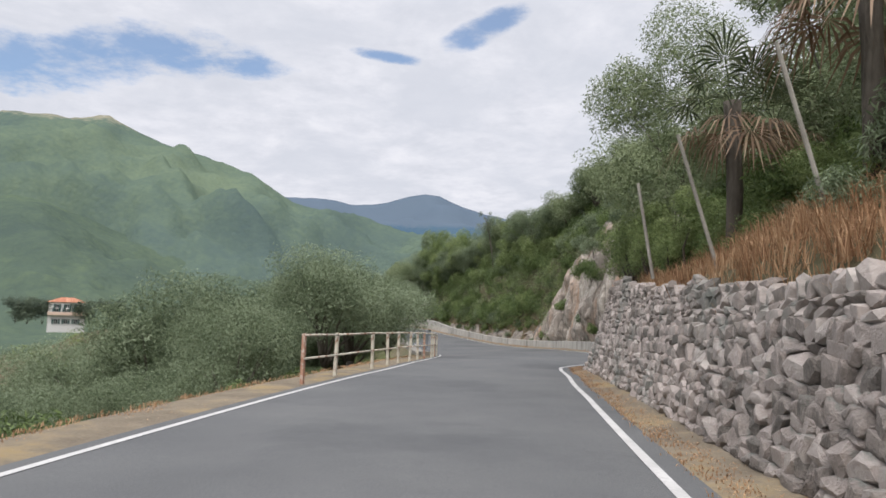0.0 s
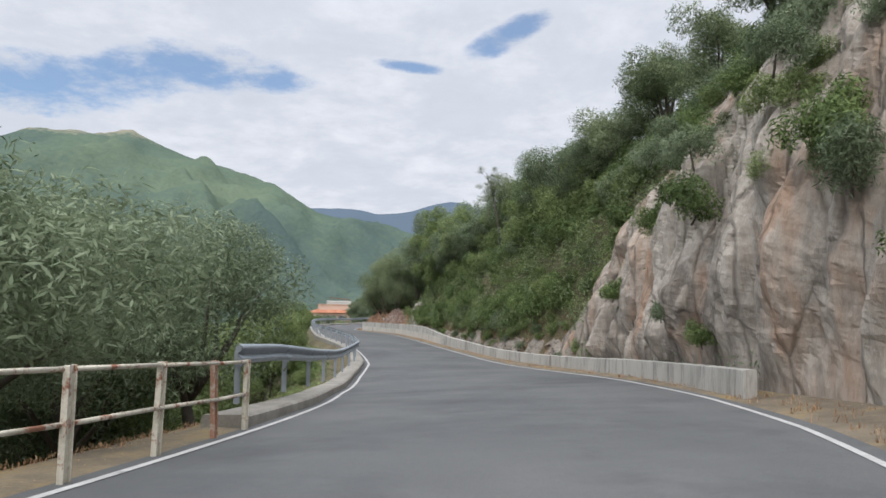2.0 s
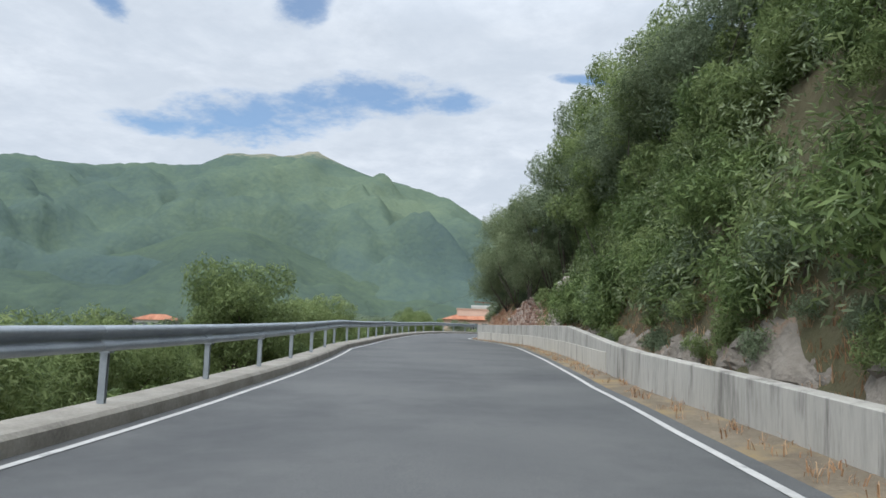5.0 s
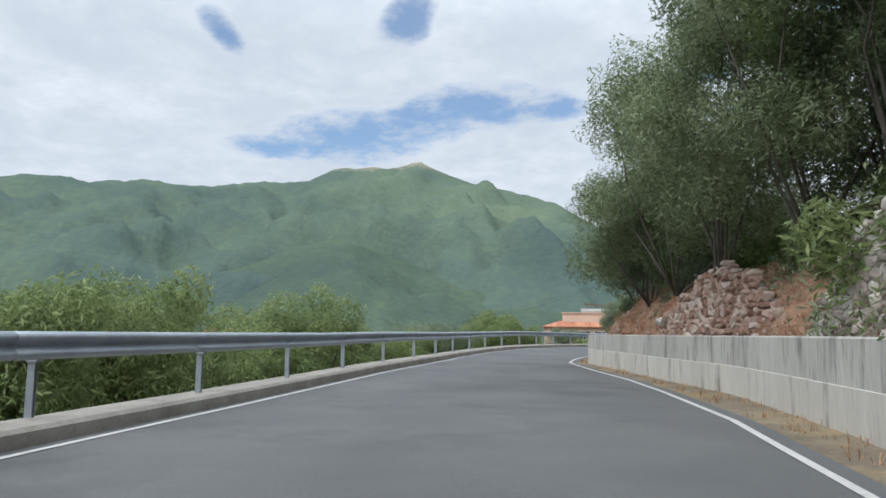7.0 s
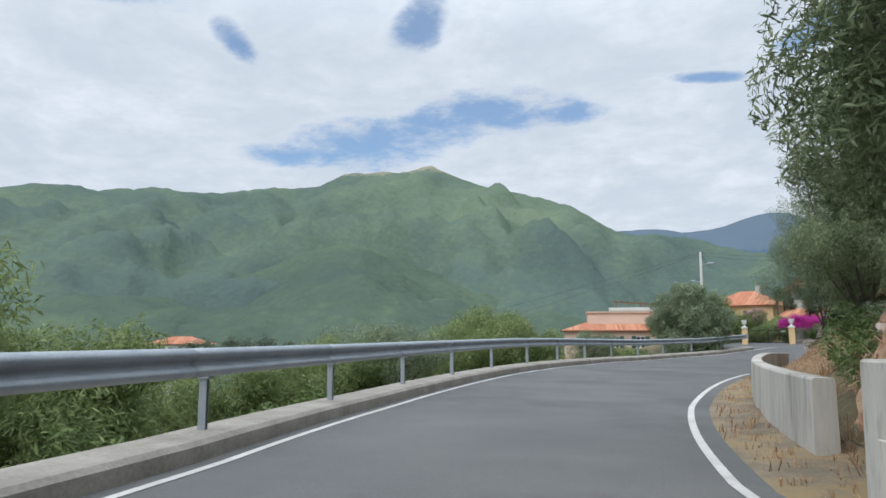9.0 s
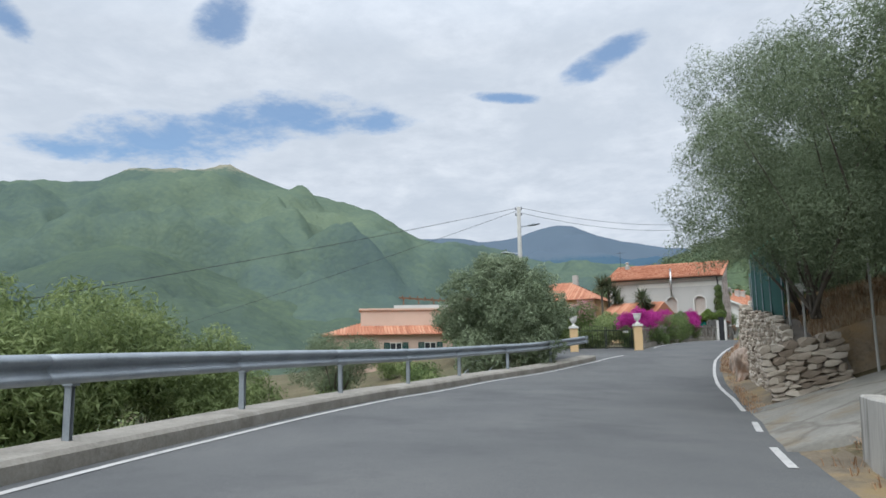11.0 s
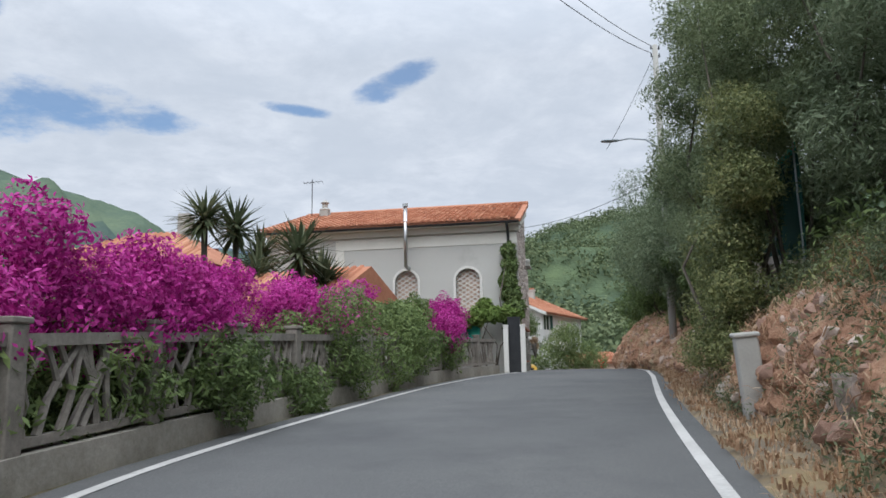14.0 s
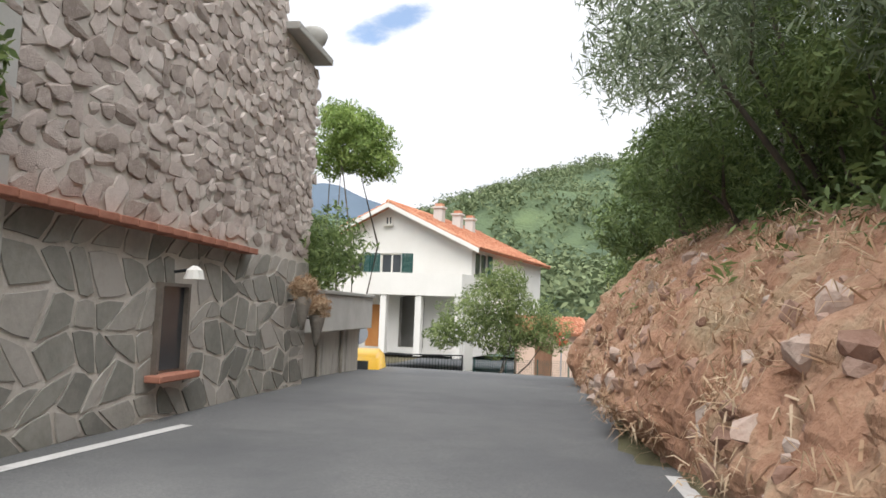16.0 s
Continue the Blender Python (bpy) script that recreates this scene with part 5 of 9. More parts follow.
for k in range(30):  # scrub rooted on the upper ledges of the cliff
    s, u = rs.uniform(29.5, 50), rs.uniform(0.5, 0.97)
    ledges.append((s, bank_foot(s) + tab(s, [37, 43], [0.0, 0.35]) + tab(s, [25.6, 36, 44, 56], [2.4, 3.2, 2.3, 2.6]) * (0.35 * u + 0.65 * u ** 3) - 0.35, u * tab(s, [28, 32, 37, 44, 50], [4.6, 6.8, 9.0, 10.2, 9.6]) - 0.3, rs.uniform(0.4, 0.8)))
scatter(dshrubs + shrubs + lshrubs, ledges, "scrub on the cliff ledges", 24)
spots = []
for s in np.arange(55, 106, 1.5):
    for t in np.arange(0.25, 3.2, 0.5):
        x = t * bank_wide(s)
        spots.append((s + rs.uniform(-0.5, 0.5), bank_foot(s) + 0.3 + x + rs.uniform(-0.3, 0.3), None, rs.uniform(0.75, 1.35)))
scatter(shrubs + shrubs + lshrubs + dshrubs, [p for p in spots if not (p[0] < 62 and p[1] < 7)], "dense growth on the slope", 14)
def undergrowth(name, seed, mat, count, s0, s1, label, leaves=230, r=(0.6, 1.25), leaf=0.085):
    """Continuous growth over the slope, joined."""
    rng = np.random.default_rng(seed)
    cl = []
    for _ in range(count):
        q = rng.uniform(s0, s1)
        x = bank_foot(q) + 0.5 + bank_wide(q) * rng.uniform(0.1, 3.4)
        cl.append((np.array(P(q, x, ground_h(q, x) + 0.25)), rng.uniform(*r), 0.9))
    C, N = crown_points(rng, cl, count * leaves, 0.6)
    return solo(name, leaf_mesh(name, C, N + np.array([0, -0.2, 0.5]), leaf, 0.5, mat, rng, 0.25), None, label, "undergrowth", kind="stuff")


undergrowth("undergrowth", 71, M["bush"], 420, 53, 106, "dense green undergrowth over the roadside slope")
undergrowth("undergrowth", 72, M["oakgreen"], 620, 53, 106, "grey-green bushes over the roadside slope")
undergrowth("undergrowth", 73, M["lime"], 1250, 56, 106, "light green climbers on the roadside slope")
undergrowth("undergrowth", 74, M["olive"], 240, 27, 60, "grey-green scrub above the cliff", 200)
scatter(lshrubs + shrubs, [(s, bank_foot(s) + rs.uniform(1.0, 2.2), None, rs.uniform(0.5, 0.85)) for s in np.arange(57, 104, 1.3)], "bushes above the rock foot", 16)
scatter(lshrubs + dshrubs, [(s, bank_foot(s) + rs.uniform(0.35, 1.0), None, rs.uniform(0.3, 0.55)) for s in np.arange(57, 90, 0.8)], "small bushes on the rock foot", 20)
grass_field([(q, bank_foot(q) + 0.25 + 0.9 * rs.random(), None) for q in np.arange(56, 104, 0.03)], 0.22, "dry grass on the rock foot", 21, 8)
scatter(oaks + olives, [(s, bank_foot(s) + bank_wide(s) * 0.6 + rs.uniform(0.5, 4.0), None, rs.uniform(0.6, 0.85)) for s in np.arange(60, 108, 1.7)], "trees on the slope", 15)
scatter(shrubs + dshrubs, [(s, bank_foot(s) + 1.8 + rs.uniform(-0.5, 0.8), None, rs.uniform(0.5, 0.9)) for s in np.arange(103, 132, 1.7)], "scrub on the bank", 17)
grass_field([(q, bank_foot(q) + rs.uniform(0.0, 2.4), None) for q in np.arange(104, 151, 0.05)], 0.36, "dry grass on the bank", 18, 8)
grass_field([(q, d_right(q) + 0.3 + 0.75 * rs.random(), 0.02) for q in np.arange(-2, 26, 0.014)], 0.07, "trodden dry grass below the stone wall", 22, 8)
grass_field([(q, d_left(q) - 0.55 - 1.2 * rs.random() ** 1.5, 0.0) for q in np.arange(2, 38, 0.02)], 0.07, "thin dry grass beside the railing", 23, 7)
grass_field([(q, d_right(q) + 0.4 + (bank_foot(q) - d_right(q)) * rs.random(), 0.03) for q in np.arange(26, 150, 0.09)], 0.16, "low dry grass of the verge", 19, 7)
scatter(olives, [(153, 11, None, 1.3), (163, 11, None, 1.3), (158, 8.5, None, 1.1), (172, 10, None, 1.2)], "olives behind the net fence", 19)


# ---- steps going down beside the bend ----
def make_steps_rail():
    r = thing("handrail", P(168.3, -7.6, -0.4), 0, "grey steel handrail of steps going down from the road", "handrail")
    inv = r.matrix_basis.inverted()
    for d in (-7.5, -8.5):
        a, b = inv @ P(167.2, d, -0.55), inv @ P(170.6, d, 0.6)
        part("rail", tube(bmesh.new(), a, b, 0.025, None, 8), M["steel"], r, "", True)
        for k in (0.1, 0.5, 0.92):
            q = a.lerp(b, k)
            part("post", tube(bmesh.new(), q - Vector((0, 0, 1.1)), q, 0.02, None, 6), M["steel"], r)
    w = thing("parapet", P(171.0, -7.9, -1.2), heading(171) + 8, "low white rendered parapet below the road", "wall")
    part("body", boxes(((-1.6, 0.0, -1.0), (0.5, 0.18, 1.55)), bevel=0.012), M["white"], w)
    part("coping", boxes(((-1.65, -0.03, 1.55), (0.55, 0.21, 1.61)), bevel=0.008), M["pole"], w)


make_steps_rail()


# ---- village: helpers for houses ----
def prism(bm, pts, y0, y1):
    """A polygon of (x, z) carried from y0 to y1."""
    a = [bm.verts.new((x, y0, z)) for x, z in pts]
    b = [bm.verts.new((x, y1, z)) for x, z in pts]
    n = len(pts)
    bm.faces.new(a)
    bm.faces.new(b[::-1])
    for k in range(n):
        bm.faces.new((a[k], b[k], b[(k + 1) % n], a[(k + 1) % n]))
    return bm


def arch_curve(xa, xb, zs, zt, n=12):
    """Points of a round or flat arch from the left springing to the right."""
    return [((xa + xb) / 2 - (xb - xa) / 2 * math.cos(math.pi * k / n), zs + (zt - zs) * math.sin(math.pi * k / n)) for k in range(n + 1)]


def wall_open(x0, x1, z0, z1, y0, y1, holes):
    """A wall in the x-z plane; holes are (xa, xb, sill, springing, top)."""
    bm = bmesh.new()
    x = x0
    for xa, xb, zs, zp, zt in sorted(holes):
        box(bm, (x, y0, z0), (xa, y1, z1))
        if zs > z0 + 0.01:
            box(bm, (xa, y0, z0), (xb, y1, zs))
        cv = arch_curve(xa, xb, zp, zt) if zt > zp + 0.01 else [(xa, zp), (xb, zp)]
        for p, q in zip(cv, cv[1:]):
            prism(bm, [p, q, (q[0], z1), (p[0], z1)], y0, y1)
        x = xb
    box(bm, (x, y0, z0), (x1, y1, z1))
    return bm


def tiled(parent, a, b, up, name="roof", pitch=0.22, row=0.36, label="terracotta tile roof", singles=1):
    """A slope of half-round tiles between eave corners a and b, rising by the vector up; the eave row is made of single tiles."""
    a, b, up = Vector(a), Vector(b), Vector(up)
    ex = (b - a).normalized()
    ey = up.normalized()
    ez = ex.cross(ey).normalized()
    if ez.z < 0:
        ez = -ez
    W, L = (b - a).length, up.length
    bm = bmesh.new()
    q = [bm.verts.new(p) for p in (a, b, b + up, a + up, a - ez * 0.12, b - ez * 0.12, b + up - ez * 0.12, a + up - ez * 0.12)]
    for f in ((0, 1, 2, 3), (4, 7, 6, 5), (0, 4, 5, 1), (1, 5, 6, 2), (2, 6, 7, 3), (3, 7, 4, 0)):
        bm.faces.new([q[i] for i in f])
    roof = part(name, bm, M["tile_stuff"], parent, label)
    rg = random.Random(int(W * 100 + L))

    def one(o, x, y, w, l):
        r = w * 0.5
        V, F = [], []
        for k in range(6):
            t = math.pi * k / 5
            for e, dy, dr in ((0, 0.0, 1.0), (1, l, 0.84)):
                V.append(o + ex * (x - r * dr * math.cos(t)) + ey * (y + dy) + ez * (r * dr * math.sin(t) * 0.75 + 0.035 * (1 - e) + 0.004))
        for k in range(5):
            F.append((2 * k, 2 * k + 2, 2 * k + 3, 2 * k + 1))
        F.append(tuple(range(0, 12, 2))[::-1])
        return V, F
    nx, ny = int(W / pitch), max(1, int(L / row))
    V, F = [], []
    tv, tf = one(Vector((0, 0, 0)), 0, 0, pitch * 0.92, row * 1.15)
    tile_me = mesh_of("tile", tv, tf, M["tile"], False)
    for j in range(ny):
        for i in range(nx):
            o = a + ex * (pitch * (i + 0.5) + rg.uniform(-0.012, 0.012)) + ey * (L / ny * j - 0.05 + rg.uniform(-0.015, 0.015))
            if j < singles and i < 90:
                t = new("tile", tile_me)
                t.parent = roof
                t.matrix_basis = Matrix.Translation(o)
            else:
                k = len(V)
                V.extend(o + v for v in tv)
                F.extend(tuple(k + c for c in f) for f in tf)
    if V:
        tagged(part("tiles", mesh_of("tiles", V, F, M["tile_stuff"]), None, roof), kind="stuff")
    return roof


def window(parent, x0, x1, z0, z1, y, shutters=True, name="window"):
    """A framed window with panes, sill and louvred shutters folded beside it; face towards -y."""
    fr = boxes(((x0, y, z0), (x0 + 0.06, y + 0.08, z1)), ((x1 - 0.06, y, z0), (x1, y + 0.08, z1)), ((x0 + 0.06, y, z1 - 0.06), (x1 - 0.06, y + 0.08, z1)), ((x0 + 0.06, y, z0), (x1 - 0.06, y + 0.08, z0 + 0.06)),
               (((x0 + x1) / 2 - 0.04, y + 0.005, z0 + 0.06), ((x0 + x1) / 2 + 0.04, y + 0.075, z1 - 0.06)))
    w = part(name, fr, M["trimwhite"], parent)
    m = (x0 + x1) / 2
    part("pane", boxes(((x0 + 0.06, y + 0.035, z0 + 0.06), (m - 0.04, y + 0.045, z1 - 0.06))), M["glassdark"], w)
    part("pane", boxes(((m + 0.04, y + 0.035, z0 + 0.06), (x1 - 0.06, y + 0.045, z1 - 0.06))), M["glassdark"], w)
    part("sill", boxes(((x0 - 0.08, y - 0.16, z0 - 0.06), (x1 + 0.08, y + 0.02, z0))), M["trimwhite"], w)
    if shutters:
        hw = (x1 - x0) / 2
        for xa in (x0 - hw - 0.02, x1 + 0.02):
            bm = boxes(((xa, y - 0.13, z0), (xa + 0.05, y - 0.09, z1)), ((xa + hw - 0.05, y - 0.13, z0), (xa + hw, y - 0.09, z1)), ((xa + 0.05, y - 0.13, z0), (xa + hw - 0.05, y - 0.09, z0 + 0.06)), ((xa + 0.05, y - 0.13, z1 - 0.06), (xa + hw - 0.05, y - 0.09, z1)))
            z = z0 + 0.08
            while z < z1 - 0.1:
                box(bm, (xa + 0.05, y - 0.125, z), (xa + hw - 0.05, y - 0.1, z + 0.045), m=None)
                z += 0.06
            part("shutter", bm, M["shutter"], w, "green louvred shutter")
    return w


def lattice(x0, x1, z0, zp, zt, y, step=0.17, w=0.022):
    """A white diagonal lattice that fills an arched opening."""
    bm = bmesh.new()
    r = (x1 - x0) / 2
    cx = (x0 + x1) / 2

    def inside(x, z):
        if x < x0 or x > x1 or z < z0:
            return False
        return z <= zp or ((x - cx) / r) ** 2 + ((z - zp) / (zt - zp)) ** 2 <= 1.0
    for sg in (1, -1):
        c = -4.0
        while c < 6.0:
            pts = [(x0 + (x1 - x0) * k / 30, c + sg * 0.62 * (x1 - x0) * (k / 30)) for k in range(31)]
            pts = [(x, z0 + z) for x, z in pts if inside(x, z0 + z)]
            if len(pts) > 2:
                (xa, za), (xb, zb) = pts[0], pts[-1]
                prism(bm, [(xa, za - w), (xb, zb - w), (xb, zb + w), (xa, za + w)], y + (0.0 if sg > 0 else 0.012), y + (0.014 if sg > 0 else 0.026))
            c += step
    return bm


# ---- the grey house with two arches beside the road ----
GZ = 1.5  # its base lies this far under the datum


def make_arch_house():
    rz = math.degrees(math.atan2(-0.296, 0.955))
    h = thing("house", (-3.2, 201.25, -GZ), rz, "grey rendered house with arched windows and a rubble side wall", "house")

    def z(v):
        return v + GZ
    holes = [(-4.66, -3.79, z(1.09), z(2.2), z(2.64)), (-2.34, -1.44, z(1.09), z(2.2), z(2.64))]
    wall = part("wall", wall_open(-9.76, -0.04, 0.0, z(4.2), 0.0, 0.3, holes), M["plaster"], h, "grey rendered wall")
    part("wall", boxes(((-9.76, 0.3, 0.0), (-9.46, 4.2, z(4.2)))), M["plaster"], h)
    part("wall", prism(bmesh.new(), [(-9.76, 0.0), (-0.3, 0.0), (-0.3, z(5.5)), (-9.76, z(5.5))], 4.2, 4.5), M["plaster"], h)
    part("band", boxes(((-7.0, -0.025, z(3.52)), (-0.04, -0.002, z(3.91))), ((-7.0, -0.025, z(0.6)), (-6.66, -0.002, z(3.52)))), M["trimwhite"], h, "cream painted band")
    part("cornice", boxes(((-9.8, -0.12, z(3.98)), (0.0, -0.002, z(4.2)))), M["trimwhite"], h)
    part("soffit", boxes(((-9.9, -0.42, z(4.2)), (0.12, 0.3, z(4.26)))), M["trimwhite"], h)
    # gutter and downpipe
    bm = bmesh.new()
    ring = [(-0.47 + 0.075 * math.cos(t), z(4.27) - 0.075 * math.sin(t)) for t in [math.pi * k / 8 for k in range(9)]]
    ring += [(y * 1.0 + (0.0), zz + 0.0) for y, zz in [(-0.47 + 0.065 * math.cos(t), z(4.275) - 0.065 * math.sin(t)) for t in [math.pi * (8 - k) / 8 for k in range(9)]]]
    va = [bm.verts.new((-9.9, y, zz)) for y, zz in ring]
    vb = [bm.verts.new((0.1, y, zz)) for y, zz in ring]
    for k in range(len(ring)):
        j = (k + 1) % len(ring)
        bm.faces.new((va[k], va[j], vb[j], vb[k]))
    part("gutter", bm, M["iron"], h, "dark grey gutter")
    part("downpipe", bent([(-0.35, -0.47, z(4.22)), (-0.35, -0.4, z(4.1)), (-0.35, -0.1, z(3.85)), (-0.35, -0.08, z(3.6)), (-0.35, -0.08, 0.2)], [0.05] * 5, 8), M["iron"], h, "", True)
    # arched windows
    for xa, xb, zs, zp, zt in holes:
        cv = [(xa, zs)] + arch_curve(xa, xb, zp, zt, 16) + [(xb, zs)]
        co = [(xa - 0.09, zs)] + arch_curve(xa - 0.09, xb + 0.09, zp, zt + 0.09, 16) + [(xb + 0.09, zs)]
        bm = bmesh.new()
        for k in range(len(cv) - 1):
            prism(bm, [cv[k], cv[k + 1], co[k + 1], co[k]], -0.045, 0.06)
        box(bm, (xa - 0.13, -0.09, zs - 0.08), (xb + 0.13, 0.05, zs))
        w = part("window", bm, M["white"], h, "arched window with a white surround")
        part("grille", lattice(xa, xb, zs, zp, zt, 0.12), M["white"], w, "white diagonal lattice")
        part("shutter", prism(bmesh.new(), cv, 0.2, 0.24), M["pink"], w, "faded pink panel behind the lattice")
    # flue of stainless steel
    bm = bmesh.new()
    tube(bm, (-4.12, -0.5, z(2.75)), (-4.12, -0.5, z(5.0)), 0.075, None, 14)
    tube(bm, (-4.12, 0.05, z(2.72)), (-4.12, -0.5, z(2.78)), 0.075, None, 12)
    fl = part("flue", bm, M["chrome"], h, "shiny stainless steel flue", True)
    bm = bmesh.new()
    tube(bm, (-4.12, -0.5, z(5.0)), (-4.12, -0.5, z(5.12)), 0.10, None, 14)
    part("cap", bm, M["chrome"], fl)
    # roof
    tiled(h, (-9.95, -0.5, z(4.34)), (0.16, -0.5, z(4.34)), (0, 5.1, 1.62))
    part("ridge", bent([(-9.95, 4.6, z(5.97)), (-5, 4.6, z(5.98)), (0.16, 4.6, z(5.97))], [0.11, 0.11, 0.11], 8), M["tile_stuff"], h, "", True)
    bm = boxes(((-1.75, 2.6, z(5.36)), (-1.0, 3.4, z(5.5))))
    bmesh.ops.rotate(bm, cent=(-1.4, 3.0, z(5.43)), matrix=Matrix.Rotation(math.atan2(1.62, 5.1), 3, "X"), verts=bm.verts)
    part("skylight", bm, M["iron"], h, "small dark roof hatch")
    ch = part("chimney", boxes(((-9.0, 3.5, z(5.3)), (-8.62, 3.9, z(5.95)))), M["pole"], h, "pale chimney stack")
    bm = bmesh.new()
    lathe(bm, [(0.22, z(5.95)), (0.24, z(6.02)), (0.13, z(6.1)), (0.13, z(6.3)), (0.2, z(6.32)), (0.05, z(6.45))], 12)
    bmesh.ops.translate(bm, vec=(-8.81, 3.7, 0), verts=bm.verts)
    part("cowl", bm, M["pole"], ch)
    bm = bmesh.new()
    tube(bm, (-9.5, 3.9, z(5.5)), (-9.5, 3.9, z(7.5)), 0.02, None, 6)
    tube(bm, (-9.9, 3.9, z(7.35)), (-9.0, 3.9, z(7.4)), 0.012, None, 5)
    for k in range(5):
        tube(bm, (-9.85 + 0.2 * k, 3.65, z(7.36)), (-9.85 + 0.2 * k, 4.15, z(7.36)), 0.008, None, 4)
    part("antenna", bm, M["iron"], h, "thin rooftop antenna")
    # side wall: core and stones
    bm = bmesh.new()
    for (ya, za), (yb, zb) in (((-0.0, 4.2), (4.5, 5.65)), ((4.5, 3.25), (5.75, 3.1))):
        vs = [bm.verts.new(v) for v in ((-0.4, ya, 0), (-0.06, ya, 0), (-0.06, yb, 0), (-0.4, yb, 0), (-0.4, ya, z(za)), (-0.06, ya, z(za)), (-0.06, yb, z(zb)), (-0.4, yb, z(zb)))]
        for f in ((0, 1, 2, 3), (4, 7, 6, 5), (0, 4, 5, 1), (1, 5, 6, 2), (2, 6, 7, 3), (3, 7, 4, 0)):
            bm.faces.new([vs[i] for i in f])
    side = part("side_wall", bm, M["joint"], h, "wall clad with rubble above and flat stones below")
    bm = bmesh.new()
    vs = [bm.verts.new(v) for v in ((-0.45, -0.1, z(3.98)), (0.06, -0.1, z(3.98)), (0.06, 4.55, z(5.42)), (-0.45, 4.55, z(5.42)), (-0.45, -0.1, z(4.26)), (0.06, -0.1, z(4.26)), (0.06, 4.55, z(5.72)), (-0.45, 4.55, z(5.72)))]
    for f in ((0, 1, 2, 3), (4, 7, 6, 5), (0, 4, 5, 1), (1, 5, 6, 2), (2, 6, 7, 3), (3, 7, 4, 0)):
        bm.faces.new([vs[i] for i in f])
    part("verge_board", bm, M["trimwhite"], h)
    part("coping", boxes(((-0.5, 4.5, z(3.22)), (0.12, 5.85, z(3.32))), bevel=0.01), M["pole"], h)
    bm = bmesh.new()
    lathe(bm, [(0.10, z(3.3)), (0.07, z(3.36)), (0.16, z(3.46)), (0.2, z(3.58)), (0.14, z(3.66)), (0.0, z(3.68))], 12)
    bmesh.ops.translate(bm, vec=(-0.1, 5.6, 0), verts=bm.verts)
    part("finial", bm, M["pole"], h, "", True)
    rg = random.Random(21)
    rub = [bm_mesh("stone", hull_stone(rg, 0.2), M["rubble"]) for _ in range(12)]
    V, F, cnt = [], [], 0
    zz = 0.5
    while zz < 5.6:
        ch_ = rg.uniform(0.09, 0.17)
        y = 0.02 + rg.uniform(0, 0.1)
        while y < 5.7:
            w = rg.uniform(0.11, 0.30)
            top = 3.95 + 1.45 * y / 4.5 if y + w / 2 < 4.5 else 3.15
            if zz + ch_ * 0.5 < top:
                m = Matrix.Translation((-0.078 + rg.uniform(-0.012, 0.012), y + w / 2, z(zz + ch_ / 2 + rg.uniform(-0.03, 0.03)))) @ pose(0, 0, 0, rg.uniform(-5, 5), rg.uniform(-20, 20), 90 + rg.uniform(-3, 3)) @ Matrix.Diagonal((w * 1.06, rg.uniform(0.06, 0.085), ch_ * rg.uniform(0.95, 1.3), 1))
                me = rub[rg.randrange(12)]
                if zz < 2.6 and cnt < 290:
                    cnt += 1
                    o = new("stone", me)
                    o.parent = side
                    o.matrix_basis = m
                else:
                    k = len(V)
                    V.extend(m @ v.co for v in me.vertices)
                    F.extend(tuple(k + i for i in p.vertices) for p in me.polygons)
            y += w
        zz += ch_ * 0.95
    tagged(part("rubble", mesh_of("rubble", V, F, M["rubble_stuff"]), None, side), kind="stuff")
    # flat stones below, in a net of crooked joints
    ny, nz = 20, 7
    gy = [[0.02 + 5.75 * i / ny + (rg.uniform(-0.13, 0.13) if 0 < i < ny else 0) + (0.16 if j % 2 and 0 < i < ny else 0) for i in range(ny + 1)] for j in range(nz + 1)]
    gz = [[-1.5 + 1.93 * j / nz + (rg.uniform(-0.11, 0.11) if 0 < j < nz else 0) for i in range(ny + 1)] for j in range(nz + 1)]
    for j in range(nz):
        for i in range(ny):
            c = [(gy[j][i], gz[j][i]), (gy[j][i + 1], gz[j][i + 1]), (gy[j + 1][i + 1], gz[j + 1][i + 1]), (gy[j + 1][i], gz[j + 1][i])]
            my, mz = sum(p[0] for p in c) / 4, sum(p[1] for p in c) / 4
            if 2.0 < my < 2.62 and -0.85 < mz < 0.05:
                continue
            c = [(my + (p[0] - my) * 0.90, mz + (p[1] - mz) * 0.885) for p in c]
            cc = []
            for p, q in zip(c, c[1:] + c[:1]):
                cc.append((p[0] * 0.92 + q[0] * 0.08, p[1] * 0.92 + q[1] * 0.08))
                cc.append((p[0] * 0.4 + q[0] * 0.6 + rg.uniform(-0.015, 0.015), p[1] * 0.4 + q[1] * 0.6 + rg.uniform(-0.015, 0.015)))
            bm = bmesh.new()
            e = rg.uniform(0.0, 0.008)
            a = [bm.verts.new((-0.058, p[0], z(p[1]))) for p in cc]
            b = [bm.verts.new((-0.052 + e, my + (p[0] - my) * 0.97, z(mz + (p[1] - mz) * 0.97))) for p in cc]
            bm.faces.new(b)
            for k in range(8):
                bm.faces.new((a[k], a[(k + 1) % 8], b[(k + 1) % 8], b[k]))
            part("flat_stone", bm, M["flag"], side)
    brick_me = bm_mesh("brick", boxes(((-0.1, -0.12, -0.03), (0.12, 0.12, 0.03)), bevel=0.006), M["brick"])
    for k in range(15):
        o = new("brick", brick_me)
        o.parent = side
        o.matrix_basis = pose(-0.02, 0.12 + 0.25 * k, z(0.46 - 0.004 * k), 0, 0, 0)
    rec = part("niche_window", boxes(((-0.055, 2.08, z(-0.76)), (-0.045, 2.5, z(-0.03)))), M["glassdark"], side, "small dark window opening")
